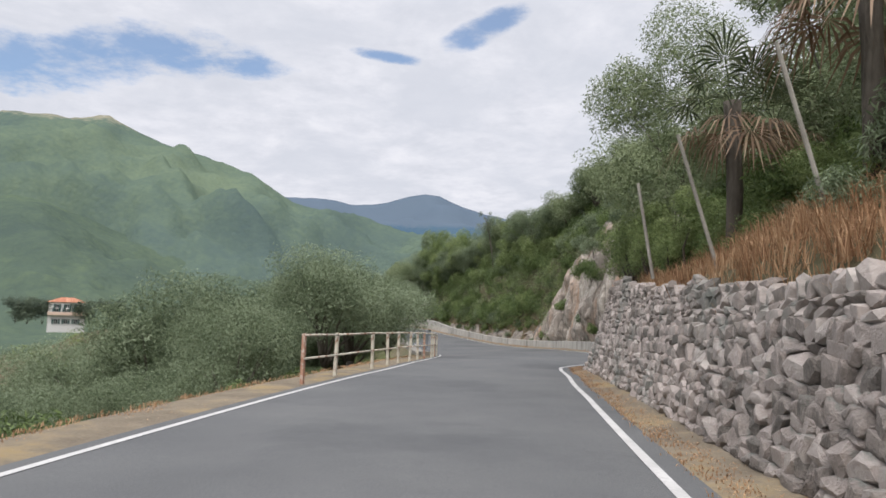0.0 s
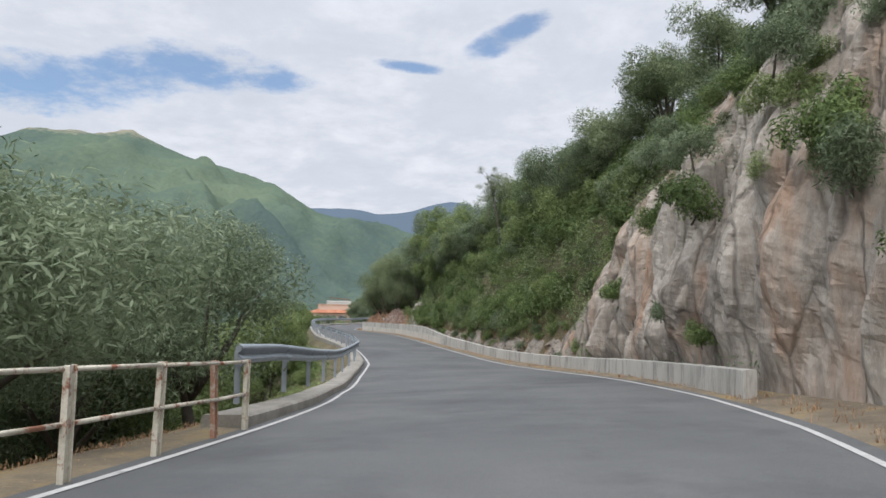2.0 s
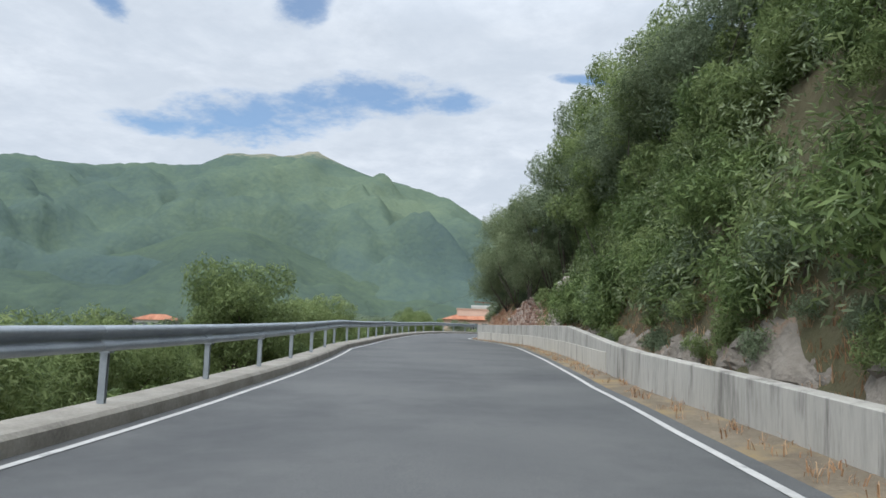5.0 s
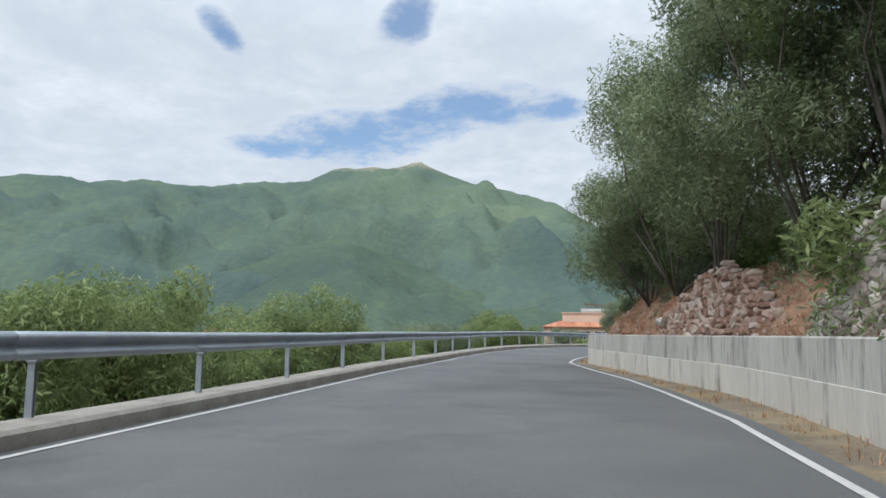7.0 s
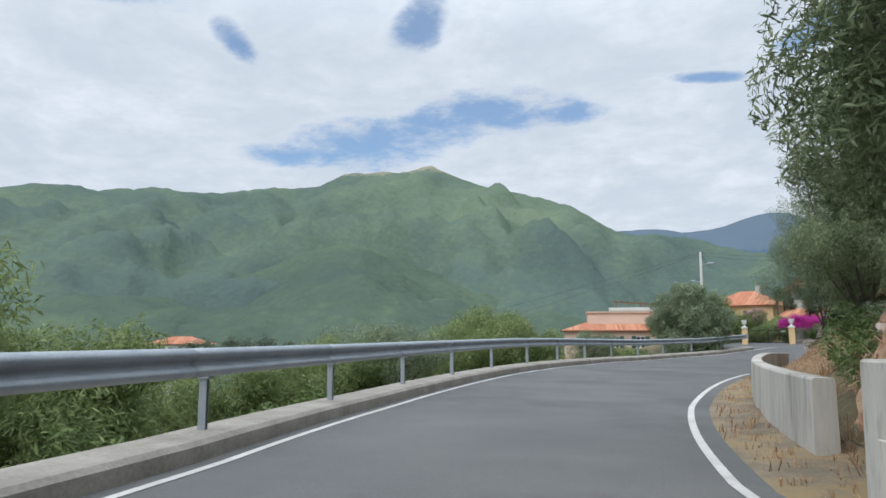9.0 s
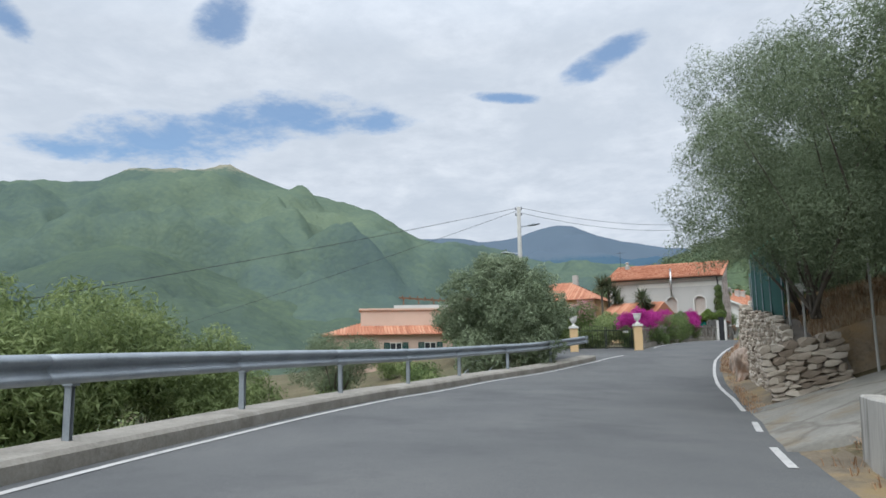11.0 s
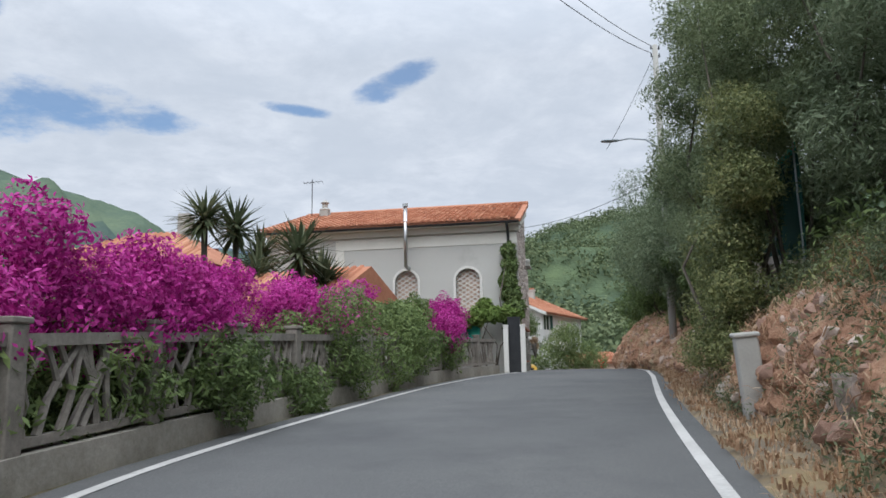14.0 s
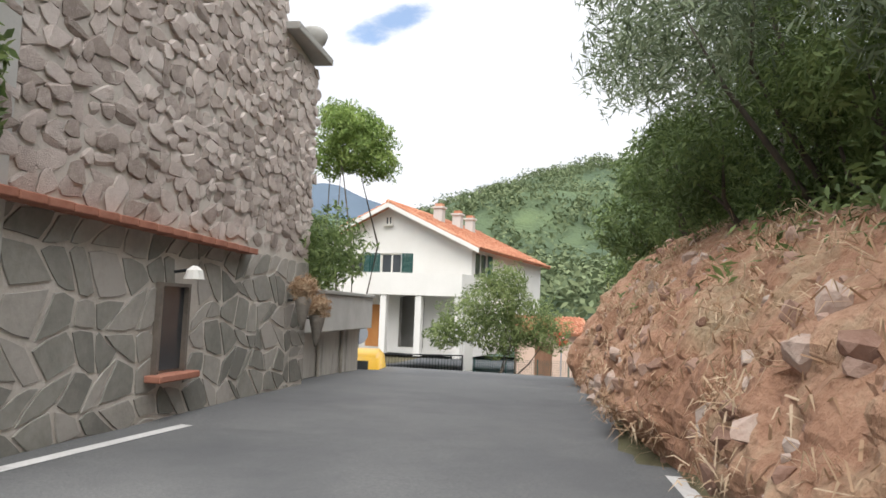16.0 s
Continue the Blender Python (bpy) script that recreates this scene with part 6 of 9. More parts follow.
    part("frame", boxes(((-0.055, 2.04, z(-0.8)), (0.0, 2.08, z(0.0))), ((-0.055, 2.5, z(-0.8)), (0.0, 2.54, z(0.0))), ((-0.055, 2.08, z(-0.03)), (0.0, 2.5, z(0.0)))), M["mortar"], rec)
    part("sill", boxes(((-0.05, 1.95, z(-0.84)), (0.1, 2.62, z(-0.78))), bevel=0.008), M["brick"], rec)
    bm = bmesh.new()
    tube(bm, (-0.04, 2.3, z(0.1)), (0.14, 2.3, z(0.13)), 0.015, None, 6)
    lathe_bm = bmesh.new()
    lathe(lathe_bm, [(0.02, 0.12), (0.07, 0.08), (0.09, 0.0)], 10)
    bmesh.ops.translate(lathe_bm, vec=(0.15, 2.3, z(0.04)), verts=lathe_bm.verts)
    lp = part("wall_lamp", bm, M["iron"], h)
    part("shade", lathe_bm, M["white"], lp)


make_arch_house()
HX, HY = Vector((0.955, -0.296, 0)), Vector((0.296, 0.955, 0))
HB = Vector((-3.2, 201.25, 0))
HRZ = math.degrees(math.atan2(-0.296, 0.955))


def at_house(x, y, z):
    return HB + HX * x + HY * y + Vector((0, 0, z))


def make_low_wall():
    o = at_house(-0.1, 5.85, -1.6)
    w = thing("garden_wall", o, HRZ, "grey rendered planter wall over a recessed stained wall", "wall")
    part("body", boxes(((-0.5, 0, 0), (-0.22, 3.6, 1.05))), M["concrete"], w, "stained recessed lower wall")
    part("fascia", boxes(((-0.5, -0.01, 1.05), (0.0, 3.7, 1.62)), bevel=0.012), M["plaster"], w)
    part("coping", boxes(((-0.55, -0.02, 1.62), (0.04, 3.74, 1.68)), bevel=0.01), M["pole"], w)
    for y in (1.2, 2.4):
        part("pipe", tube(bmesh.new(), (-0.18, y, 0), (-0.18, y, 1.05), 0.03, None, 8), M["kerb"], w)


make_low_wall()


def make_hanging_bunch(y, z, r, seed):
    """A round dried bunch in a dark cone holder fixed to the rubble."""
    rng = np.random.default_rng(seed)
    o = thing("hanging_planter", at_house(0.16, y, z), HRZ, "round dried straw bunch in a dark cone holder", "planter", "planters on the wall")
    bm = bmesh.new()
    lathe(bm, [(0.02, -0.42), (0.05, -0.3), (0.10, -0.1), (0.12, 0.0), (0.10, 0.0)], 10)
    part("holder", bm, M["rustic"], o, "", True)
    part("bracket", tube(bmesh.new(), (-0.22, 0, -0.05), (-0.08, 0, -0.05), 0.012, None, 6), M["iron"], o)
    C, N = crown_points(rng, [(Vector((0, 0, r * 0.6)), r, 0.95)], 1500, 0.4)
    part("straw_ball", leaf_mesh("straw_ball", C, N, 0.05, 0.2, M["straw"], rng, 0.3), None, o)


make_hanging_bunch(5.05, -0.05, 0.17, 1)
make_hanging_bunch(5.62, -0.28, 0.16, 2)


def make_back_sign():
    s = thing("road_sign", (-0.45, 219.6, -2.75), 12, "grey back of a round road sign on a dark post", "road sign")
    part("post", tube(bmesh.new(), (0, 0, -0.3), (0, 0, 2.0), 0.035, None, 8), M["iron"], s)
    pl = lathe(bmesh.new(), [(0.33, -0.012), (0.34, 0.0), (0.33, 0.012)], 20)
    bmesh.ops.rotate(pl, cent=(0, 0, 0), matrix=Matrix.Rotation(radians(90), 3, "X"), verts=pl.verts)
    bmesh.ops.translate(pl, vec=(0, 0.05, 1.72), verts=pl.verts)
    part("plate", pl, M["steel"], s, "unpainted grey back of the plate")
    w = solo("marker_post", tube(bmesh.new(), (0, 0, -0.3), (0, 0, 1.05), 0.04, 0.035, 8), M["pole"], "thin white post beside the road sign", "post")
    w.matrix_basis = Matrix.Translation((-0.85, 219.2, -2.75))


make_back_sign()


# ---- garden front: gate, pillars, urns, rustic fence ----
def make_pillar(s, d, top, wide, group):
    b = P(s, d, -0.05)
    w = wide / 2
    p = thing("gate_pillar", b, heading(s) + 22, "ochre painted gate pillar with a white cap", "pillar", group)
    part("shaft", boxes(((-w, -w, 0), (w, w, top - 0.12)), bevel=0.012), M["ochre"], p)
    part("cap", boxes(((-w - 0.06, -w - 0.06, top - 0.12), (w + 0.06, w + 0.06, top - 0.05)), ((-w - 0.03, -w - 0.03, top - 0.05), (w + 0.03, w + 0.03, top)), bevel=0.008), M["white"], p)
    bm = bmesh.new()
    lathe(bm, [(0.16, 0.0), (0.16, 0.05), (0.07, 0.09), (0.055, 0.17), (0.075, 0.2), (0.13, 0.24), (0.185, 0.34), (0.2, 0.46), (0.19, 0.5), (0.235, 0.56), (0.245, 0.6), (0.2, 0.6), (0.15, 0.5)], 18)
    u = tagged(new("urn", bm_mesh("urn", bm, M["white"], True)), "white classical garden urn on a gate pillar", "urn", group)
    u.matrix_basis = Matrix.Translation(b + Vector((0, 0, top)))


make_pillar(181.8, -4.05, 1.5, 0.44, "gate pillars")
make_pillar(180.9, -7.5, 1.5, 0.44, "gate pillars")


def make_gate():
    a, b = P(181.75, -4.35, 0.02), P(180.95, -7.2, 0.02)
    v = b - a
    ln = v.length
    g = thing("iron_gate", a, math.degrees(math.atan2(v.y, v.x)), "dark iron double gate with upright bars between two pillars", "gate")
    for k in range(2):
        x0, x1 = ln * 0.5 * k + 0.02, ln * 0.5 * (k + 1) - 0.02
        leaf = part("leaf", boxes(((x0, -0.02, 0.06), (x0 + 0.045, 0.02, 1.3)), ((x1 - 0.045, -0.02, 0.06), (x1, 0.02, 1.3)), ((x0 + 0.045, -0.018, 0.1), (x1 - 0.045, 0.018, 0.14)), ((x0 + 0.045, -0.018, 1.08), (x1 - 0.045, 0.018, 1.12))), M["iron"], g)
        n = 10
        for i in range(1, n):
            x = x0 + (x1 - x0) * i / n
            bm = bmesh.new()
            tube(bm, (x, 0, 0.12), (x, 0, 1.22 + 0.12 * math.sin(math.pi * i / n)), 0.011, None, 6)
            tube(bm, (x, 0, 1.22 + 0.12 * math.sin(math.pi * i / n)), (x, 0, 1.33 + 0.12 * math.sin(math.pi * i / n)), 0.022, 0.002, 6)
            part("bar", bm, M["iron"], leaf)
    s = part("sign_plate", boxes(((0.22, -0.045, 0.96), (0.52, -0.03, 1.12))), M["white"], g, "small white sign plate")
    part("lettering", boxes(((0.26, -0.05, 1.06), (0.48, -0.046, 1.085)), ((0.29, -0.05, 1.0), (0.45, -0.046, 1.025))), M["iron"], s)


make_gate()


def fence_d(s):
    return tab(s, [182, 186, 195, 200, 203.8], [-4.15, -4.35, -4.75, -4.75, -4.2])


def make_rustic_fence():
    f = thing("rustic_fence", P(182.2, fence_d(182.2)), 0, "weathered cast concrete fence of crossed branch shapes on a dark plinth", "fence")
    inv = f.matrix_basis.inverted()
    rg = random.Random(5)
    ss = list(np.linspace(182.3, 203.6, 13))
    w0 = [inv @ Vector(v) for v in PV(np.array(ss), [fence_d(q) for q in ss], 0.0)]
    for k, (p, q) in enumerate(zip(w0, w0[1:])):
        v = q - p
        ln = v.length
        m = Matrix.Translation(p) @ pose(0, 0, 0, 0, 0, math.degrees(math.atan2(v.y, v.x)))
        drop = v.z

        def put(name, bm, mat, parent, label=""):
            o = part(name, bm, mat, parent, label)
            return o
        post = part("post", boxes(((-0.09, -0.09, -0.1), (0.09, 0.09, 1.22)), ((-0.11, -0.11, 1.22), (0.11, 0.11, 1.27)), bevel=0.01), M["rustic"], f)
        post.matrix_basis = m
        bm = bmesh.new()
        prism(bm, [(0.0, -0.4), (ln, -0.4 + drop), (ln, 0.26 + drop), (0.0, 0.26)], -0.13, 0.13)
        pl = part("plinth", bm, M["kerb"], f)
        pl.matrix_basis = m
        bm = bmesh.new()
        prism(bm, [(0.09, 0.3), (ln - 0.09, 0.3 + drop), (ln - 0.09, 0.37 + drop), (0.09, 0.37)], -0.05, 0.05)
        prism(bm, [(0.09, 1.05), (ln - 0.09, 1.05 + drop), (ln - 0.09, 1.15 + drop), (0.09, 1.15)], -0.06, 0.06)
        pan = part("panel", bm, M["rustic"], f)
        pan.matrix_basis = m
        n = 9
        for i in range(n):
            x0 = 0.15 + (ln - 0.3) * i / n + rg.uniform(0, 0.1)
            sg = rg.choice((-1, 1))
            x1 = min(ln - 0.1, max(0.1, x0 + sg * rg.uniform(0.12, 0.5)))
            a, b = Vector((x0, 0, 0.36 + drop * x0 / ln)), Vector((x1, 0, 1.07 + drop * x1 / ln))
            br = bent([a, a.lerp(b, 0.35) + Vector((rg.uniform(-0.05, 0.05), rg.uniform(-0.015, 0.015), 0)), a.lerp(b, 0.7) + Vector((rg.uniform(-0.05, 0.05), 0, 0)), b], [0.042, 0.035, 0.033, 0.036], 6)
            part("branch", br, M["rustic"], pan)
            c = a.lerp(b, 0.5)
            e = Vector((min(ln - 0.1, max(0.1, c.x - sg * rg.uniform(0.1, 0.3))), 0, 1.06 + drop * c.x / ln))
            part("branch", bent([c, c.lerp(e, 0.5) + Vector((rg.uniform(-0.03, 0.03), 0, 0)), e], [0.03, 0.026, 0.028], 6), M["rustic"], pan)


make_rustic_fence()


def make_side_gate():
    """White posts and a dark gate between the fence and the house."""
    a = Vector((-4.12, 200.35, -1.3))
    for x in (0.18, 0.80):
        p = thing("gate_post", a + HX * x * 0.98 + Vector((0, x * 0.14, 0)), HRZ, "white painted gate post beside the grey house", "post", "white gate posts")
        part("shaft", boxes(((-0.085, -0.085, 0), (0.085, 0.085, 1.72)), bevel=0.012), M["white"], p)
        part("cap", boxes(((-0.1, -0.1, 1.72), (0.1, 0.1, 1.77)), bevel=0.01), M["white"], p)
    g = thing("garden_gate", a + HX * 0.48 + Vector((0, 0.1, 0)), HRZ, "tall dark solid metal gate under a vine", "gate")
    part("frame", boxes(((-0.22, -0.02, 0.08), (-0.18, 0.02, 2.05)), ((0.18, -0.02, 0.08), (0.22, 0.02, 2.05)), ((-0.18, -0.02, 2.0), (0.18, 0.02, 2.05)), ((-0.18, -0.02, 0.08), (0.18, 0.02, 0.13))), M["iron"], g)
    part("panel", boxes(((-0.18, -0.008, 0.13), (0.18, 0.008, 2.0))), M["iron"], g)
    n = thing("net_screen", at_house(-2.1, -0.75, -1.3), HRZ, "green shade net tied to a wire frame behind the fence", "screen")
    bm = bmesh.new()
    for x in (-0.75, 0.75):
        tube(bm, (x, 0, 0), (x, 0, 2.1), 0.02, None, 6)
    tube(bm, (-0.75, 0, 2.05), (0.75, 0, 2.05), 0.012, None, 6)
    part("frame", bm, M["pole"], n)
    X = np.array([[((-0.72 + 1.44 * i / 12), 0.03 * math.sin(i * 1.1), 1.2 + 0.82 * j / 6 + 0.03 * math.sin(i * 0.8 + 1)) for i in range(13)] for j in range(7)])
    net = part("net", grid_mesh("net", X, M["nethem"]), None, n)
    md = net.modifiers.new("thick", "SOLIDIFY")
    md.thickness = 0.006
    p = solo("stake", tube(bmesh.new(), (0, 0, 0), (0.03, 0.0, 2.7), 0.035, 0.03, 8), M["pole"], "grey wooden stake behind the fence", "stake")
    p.matrix_basis = Matrix.Translation(at_house(-2.9, -0.5, -1.3))


make_side_gate()


# ---- net fence over the stone walls ----
def make_net_fence(s0, s1, dfun, base, top, label, step=1.9):
    f = thing("net_fence", P(s0, dfun(s0), base(s0)), 0, label, "fence")
    inv = f.matrix_basis.inverted()
    s, k = s0, 0
    rg = random.Random(int(s0))
    while s < s1:
        bm = bmesh.new()
        lean = rg.uniform(-0.08, 0.08)
        tube(bm, inv @ P(s, dfun(s) - 0.05, base(s) - 0.4), inv @ P(s + lean, dfun(s) - 0.05, top(s) + 0.02 + (0.3 if k % 5 == 3 else 0)), 0.015, None, 6)
        part("post", bm, M["steel"], f)
        e = min(s + step, s1)
        ss = np.linspace(s, e, 7)
        u = np.linspace(0, 1, 7)
        sag = 0.05 * rg.uniform(0.4, 1.3) * np.sin(math.pi * u)
        bulge = 0.04 * rg.uniform(-0.4, 1.0)

        def sheet(a, b, n, off):
            X = []
            for j in range(n):
                t = a + (b - a) * j / (n - 1)
                hb = np.array([base(q) for q in ss]) + 0.02
                ht = np.array([top(q) for q in ss]) - sag
                X.append([inv @ Vector(v) for v in PV(ss, np.array([dfun(q) for q in ss]) - off - bulge * np.sin(math.pi * u) * math.sin(math.pi * min(1, t)) + 0.015 * np.sin(ss * 9 + t * 7), hb + (ht - hb) * t)])
            return np.array(X)
        net = part("net", grid_mesh("net", sheet(0.0, 0.95, 7, 0.0), M["net"]), None, f)
        hem = part("hem", grid_mesh("hem", sheet(0.935, 1.0, 3, 0.012), M["nethem"]), None, f)
        for o in (net, hem):
            o.modifiers.new("thick", "SOLIDIFY").thickness = 0.005
        s, k = e, k + 1


def net_top(s):
    return tab(s, [157, 159, 161, 164, 168.5, 169.2, 173, 178, 184, 187], [2.9, 3.9, 4.3, 4.45, 4.5, 3.85, 3.75, 3.95, 4.2, 4.4])


make_net_fence(161.0, 185.4, lambda s: tab(s, [157, 162, 170, 178, 187], [3.6, 3.1, 2.65, 2.75, 3.2]), lambda s: max(top_b(s) - 0.25, ground_h(s, 3.0) - 0.3) if s < 179 else ground_h(s, 3.1), net_top, "dark green shade-net fence with a bright green hem on thin posts")
for q_, d_, h_ in ((158.9, 3.4, 3.5), (157.9, 4.6, 3.3), (160.0, 3.2, 3.6)):
    solo("fence_post", tube(bmesh.new(), P(q_, d_, 0.3), P(q_ + 0.06, d_, h_), 0.028, None, 8), M["pole"], "bare pale fence post beside the ramp", "post", "bare fence posts")
make_net_fence(191.0, 200.0, lambda s: 3.0, lambda s: tab(s, [191, 194, 200], [1.8, 2.3, 2.55]), lambda s: tab(s, [191, 200], [3.9, 4.3]), "green shade-net fence on the upper stone wall")


# ---- poles and cables ----
def lamp_head(bm, at, dirv, up=0.08):
    """A street lamp's cobra head at the end of an arm."""
    d = Vector(dirv).normalized()
    side = d.cross(Vector((0, 0, 1))).normalized()
    rows = [(0.0, 0.05, 0.04), (0.12, 0.11, 0.07), (0.35, 0.15, 0.09), (0.55, 0.11, 0.06), (0.62, 0.04, 0.03)]
    rings = []
    for x, w, hgt in rows:
        c = Vector(at) + d * x + Vector((0, 0, up * x))
        rings.append([bm.verts.new(c + side * w * math.cos(t) + Vector((0, 0, hgt * math.sin(t) * (1.0 if math.sin(t) > 0 else 0.5)))) for t in [2 * math.pi * k / 10 for k in range(10)]])
    for a, b in zip(rings, rings[1:]):
        for k in range(10):
            bm.faces.new((a[k], a[(k + 1) % 10], b[(k + 1) % 10], b[k]))
    bm.faces.new(rings[0][::-1])
    bm.faces.new(rings[-1])


def make_pole(at, top, lamps, label, lean=(0, 0)):
    p = thing("lamp_post", at, 0, label, "lamp post", "concrete lamp posts")
    hgt = top - at[2]
    part("shaft", bent([(0, 0, -0.5), (lean[0] * 0.5, lean[1] * 0.5, hgt * 0.5), (lean[0], lean[1], hgt)], [0.125, 0.11, 0.09], 14), M["pole"], p, "", True)
    bm = bmesh.new()
    for k in (0.12, 0.4):
        tube(bm, (lean[0] - 0.16, lean[1], hgt - k), (lean[0] + 0.16, lean[1] + 0.02, hgt - k), 0.02, None, 6)
        for x in (-0.14, 0.14):
            tube(bm, (lean[0] + x, lean[1], hgt - k), (lean[0] + x, lean[1], hgt - k + 0.12), 0.03, 0.02, 8)
    part("insulator", bm, M["iron"], p)
    for z, dx, dy, bow in lamps:
        a = Vector((lean[0] * (z - at[2]) / hgt, lean[1] * (z - at[2]) / hgt, z - at[2]))
        e = a + Vector((dx, dy, bow))
        part("arm", bent([a, a.lerp(e, 0.35) + Vector((0, 0, bow * 0.45)), a.lerp(e, 0.75) + Vector((0, 0, bow * 0.28)), e], [0.03, 0.028, 0.026, 0.024], 8), M["steel"], p, "", True)
        bm = bmesh.new()
        lamp_head(bm, e, (dx, dy, 0))
        hd = part("lamp_head", bm, M["steel"], p, "grey street lamp head", True)


POLE1, POLE2 = Vector((-17.95, 171.6, 5.32)), Vector((0.9, 197.6, 9.7))
make_pole((-17.95, 171.6, -3.6), 5.32, [(4.3, 0.4, -0.1, 0.06), (3.02, -0.3, 0.0, 0.04)], "tall grey concrete lamp post with two lamps")
make_pole((1.0, 197.9, -1.3), 9.7, [(6.05, -1.15, 0.75, 0.55)], "tall concrete lamp post on the bank with a curved lamp arm", (-0.05, -0.2))


def cable(a, b, sag, r=0.010, n=18):
    a, b = Vector(a), Vector(b)
    pts = [a.lerp(b, k / n) - Vector((0, 0, sag * 4 * (k / n) * (1 - k / n))) for k in range(n + 1)]
    solo("cable", bent(pts, [r] * (n + 1), 5), M["wire"], "thin black overhead cable", "cable", "overhead cables")


cable(POLE1 + Vector((0.14, 0, -0.05)), POLE2 + Vector((-0.14, 0, -0.05)), 1.25)
cable(POLE1 + Vector((0.14, 0, -0.3)), POLE2 + Vector((-0.14, 0, -0.32)), 1.35)
cable(POLE1 + Vector((-0.14, 0, -0.05)), (-37.8, 137.0, -4.0), 0.3)
cable(POLE1 + Vector((-0.14, 0, -0.2)), (-57.7, 175.0, -4.6), 0.5)
cable((0.95, 197.75, 5.2), at_house(-0.2, 4.6, 4.9), 0.3)
cable(POLE2 + Vector((-0.1, 0, -0.5)), (-0.6, 198.6, 6.3), 0.1, 0.008)


def make_marker():
    m = solo("marker_post", boxes(((-0.12, -0.1, -0.2), (0.12, 0.1, 0.95)), ((-0.14, -0.12, 0.95), (0.14, 0.12, 1.0)), bevel=0.015), M["pole"], "short worn concrete post at the foot of the bank", "post")
    m.matrix_basis = Matrix.Translation(P(188.0, 1.6, 0)) @ pose(0, 0, 0, 3, -4, heading(188))


make_marker()


# ---- white house at the junction ----
def make_white_house():
    rz = math.degrees(math.atan2(-0.512, 0.859))
    h = thing("house", (5.14, 230.32, -2.4), rz, "white house with an orange tile roof, a balcony and green shutters", "house")
    Z = 2.4
    part("wall", wall_open(-8.7, 0.0, 0.0, 3.05 + Z, 0.0, 0.3, [(-4.95, -3.75, Z + 1.55, Z + 2.55, Z + 2.55), (-6.9, -5.9, Z + 1.55, Z + 2.55, Z + 2.55), (-3.8, -2.4, 0.3, Z + 0.3, Z + 0.5)]), M["white"], h)
    part("gable", prism(bmesh.new(), [(-8.7, 3.05 + Z), (0.0, 3.05 + Z), (-4.35, 5.0 + Z)], 0.0, 0.3), M["white"], h)
    bm = bmesh.new()
    for a, b, za, zb in ((0.3, 0.5, 0, 3.05), (2.3, 13.0, 0, 3.05)):
        box(bm, (-0.3, a, za), (0.0, b, zb + Z))
    box(bm, (-0.3, 0.5, 0), (0.0, 2.3, 1.5 + Z))
    box(bm, (-0.3, 0.5, 2.65 + Z), (0.0, 2.3, 3.05 + Z))
    part("wall", bm, M["white"], h)
    part("wall", boxes(((-8.7, 0.3, 0), (-8.4, 13.0, 3.05 + Z)), ((-8.4, 12.7, 0), (-0.3, 13.0, 3.05 + Z))), M["white"], h)
    part("recess", boxes(((-4.6, 1.8, 0), (-1.8, 1.9, Z + 0.6))), M["plaster"], h, "shaded porch wall")
    for x0, x1 in ((-4.95, -3.75), (-6.9, -5.9)):
        window(h, x0, x1, Z + 1.55, Z + 2.55, 0.1)
    window(h, -4.75, -4.35, Z + 4.0, Z + 4.45, -0.05, False, "gable_window")
    # window of the long side
    bm = boxes(((-0.1, 0.5, Z + 1.5), (-0.04, 0.58, Z + 2.65)), ((-0.1, 2.22, Z + 1.5), (-0.04, 2.3, Z + 2.65)), ((-0.1, 1.36, Z + 1.5), (-0.04, 1.44, Z + 2.65)))
    w = part("window", bm, M["trimwhite"], h)
    part("pane", boxes(((-0.08, 0.58, Z + 1.5), (-0.07, 1.36, Z + 2.65))), M["glassdark"], w)
    part("pane", boxes(((-0.08, 1.44, Z + 1.5), (-0.07, 2.22, Z + 2.65))), M["glassdark"], w)
    part("shutter", boxes(((0.01, 2.32, Z + 1.5), (0.05, 3.0, Z + 2.65))), M["shutter"], w, "green louvred shutter")
    # balcony over the porch
    b = part("balcony", boxes(((-8.7, -1.5, Z + 0.45), (0.1, -0.003, Z + 0.6)), ((-8.7, -1.5, Z + 0.6), (0.1, -1.36, Z + 1.5)), ((-0.04, -1.36, Z + 0.6), (0.1, -0.003, Z + 1.5))), M["white"], h, "white balcony with a solid parapet")
    for x in (-8.5, -6.2, -3.95, -2.1, -0.1):
        part("column", boxes(((x - 0.16, -1.45, 0), (x + 0.16, -1.13, Z + 0.45)), bevel=0.01), M["white"], h)
    part("door", boxes(((-5.6, -0.03, 0.25), (-4.7, 0.0, 2.35))), M["door"], h, "orange brown front door")
    r1 = tiled(h, (-9.25, -0.6, Z + 2.8), (-9.25, 13.4, Z + 2.8), (4.9, 0, 2.28), singles=0)
    r2 = tiled(h, (0.55, -0.6, Z + 2.8), (0.55, 13.4, Z + 2.8), (-4.9, 0, 2.28), singles=1)
    part("ridge", bent([(-4.35, -0.62, Z + 5.1), (-4.35, 13.4, Z + 5.1)], [0.13, 0.13], 8), M["tile_stuff"], h, "", True)
    bm = bmesh.new()
    prism(bm, [(-9.25, Z + 2.55), (-4.35, Z + 4.83), (0.55, Z + 2.55), (0.55, Z + 2.78), (-4.35, Z + 5.06), (-9.25, Z + 2.78)], -0.66, -0.58)
    part("bargeboard", bm, M["white"], h)
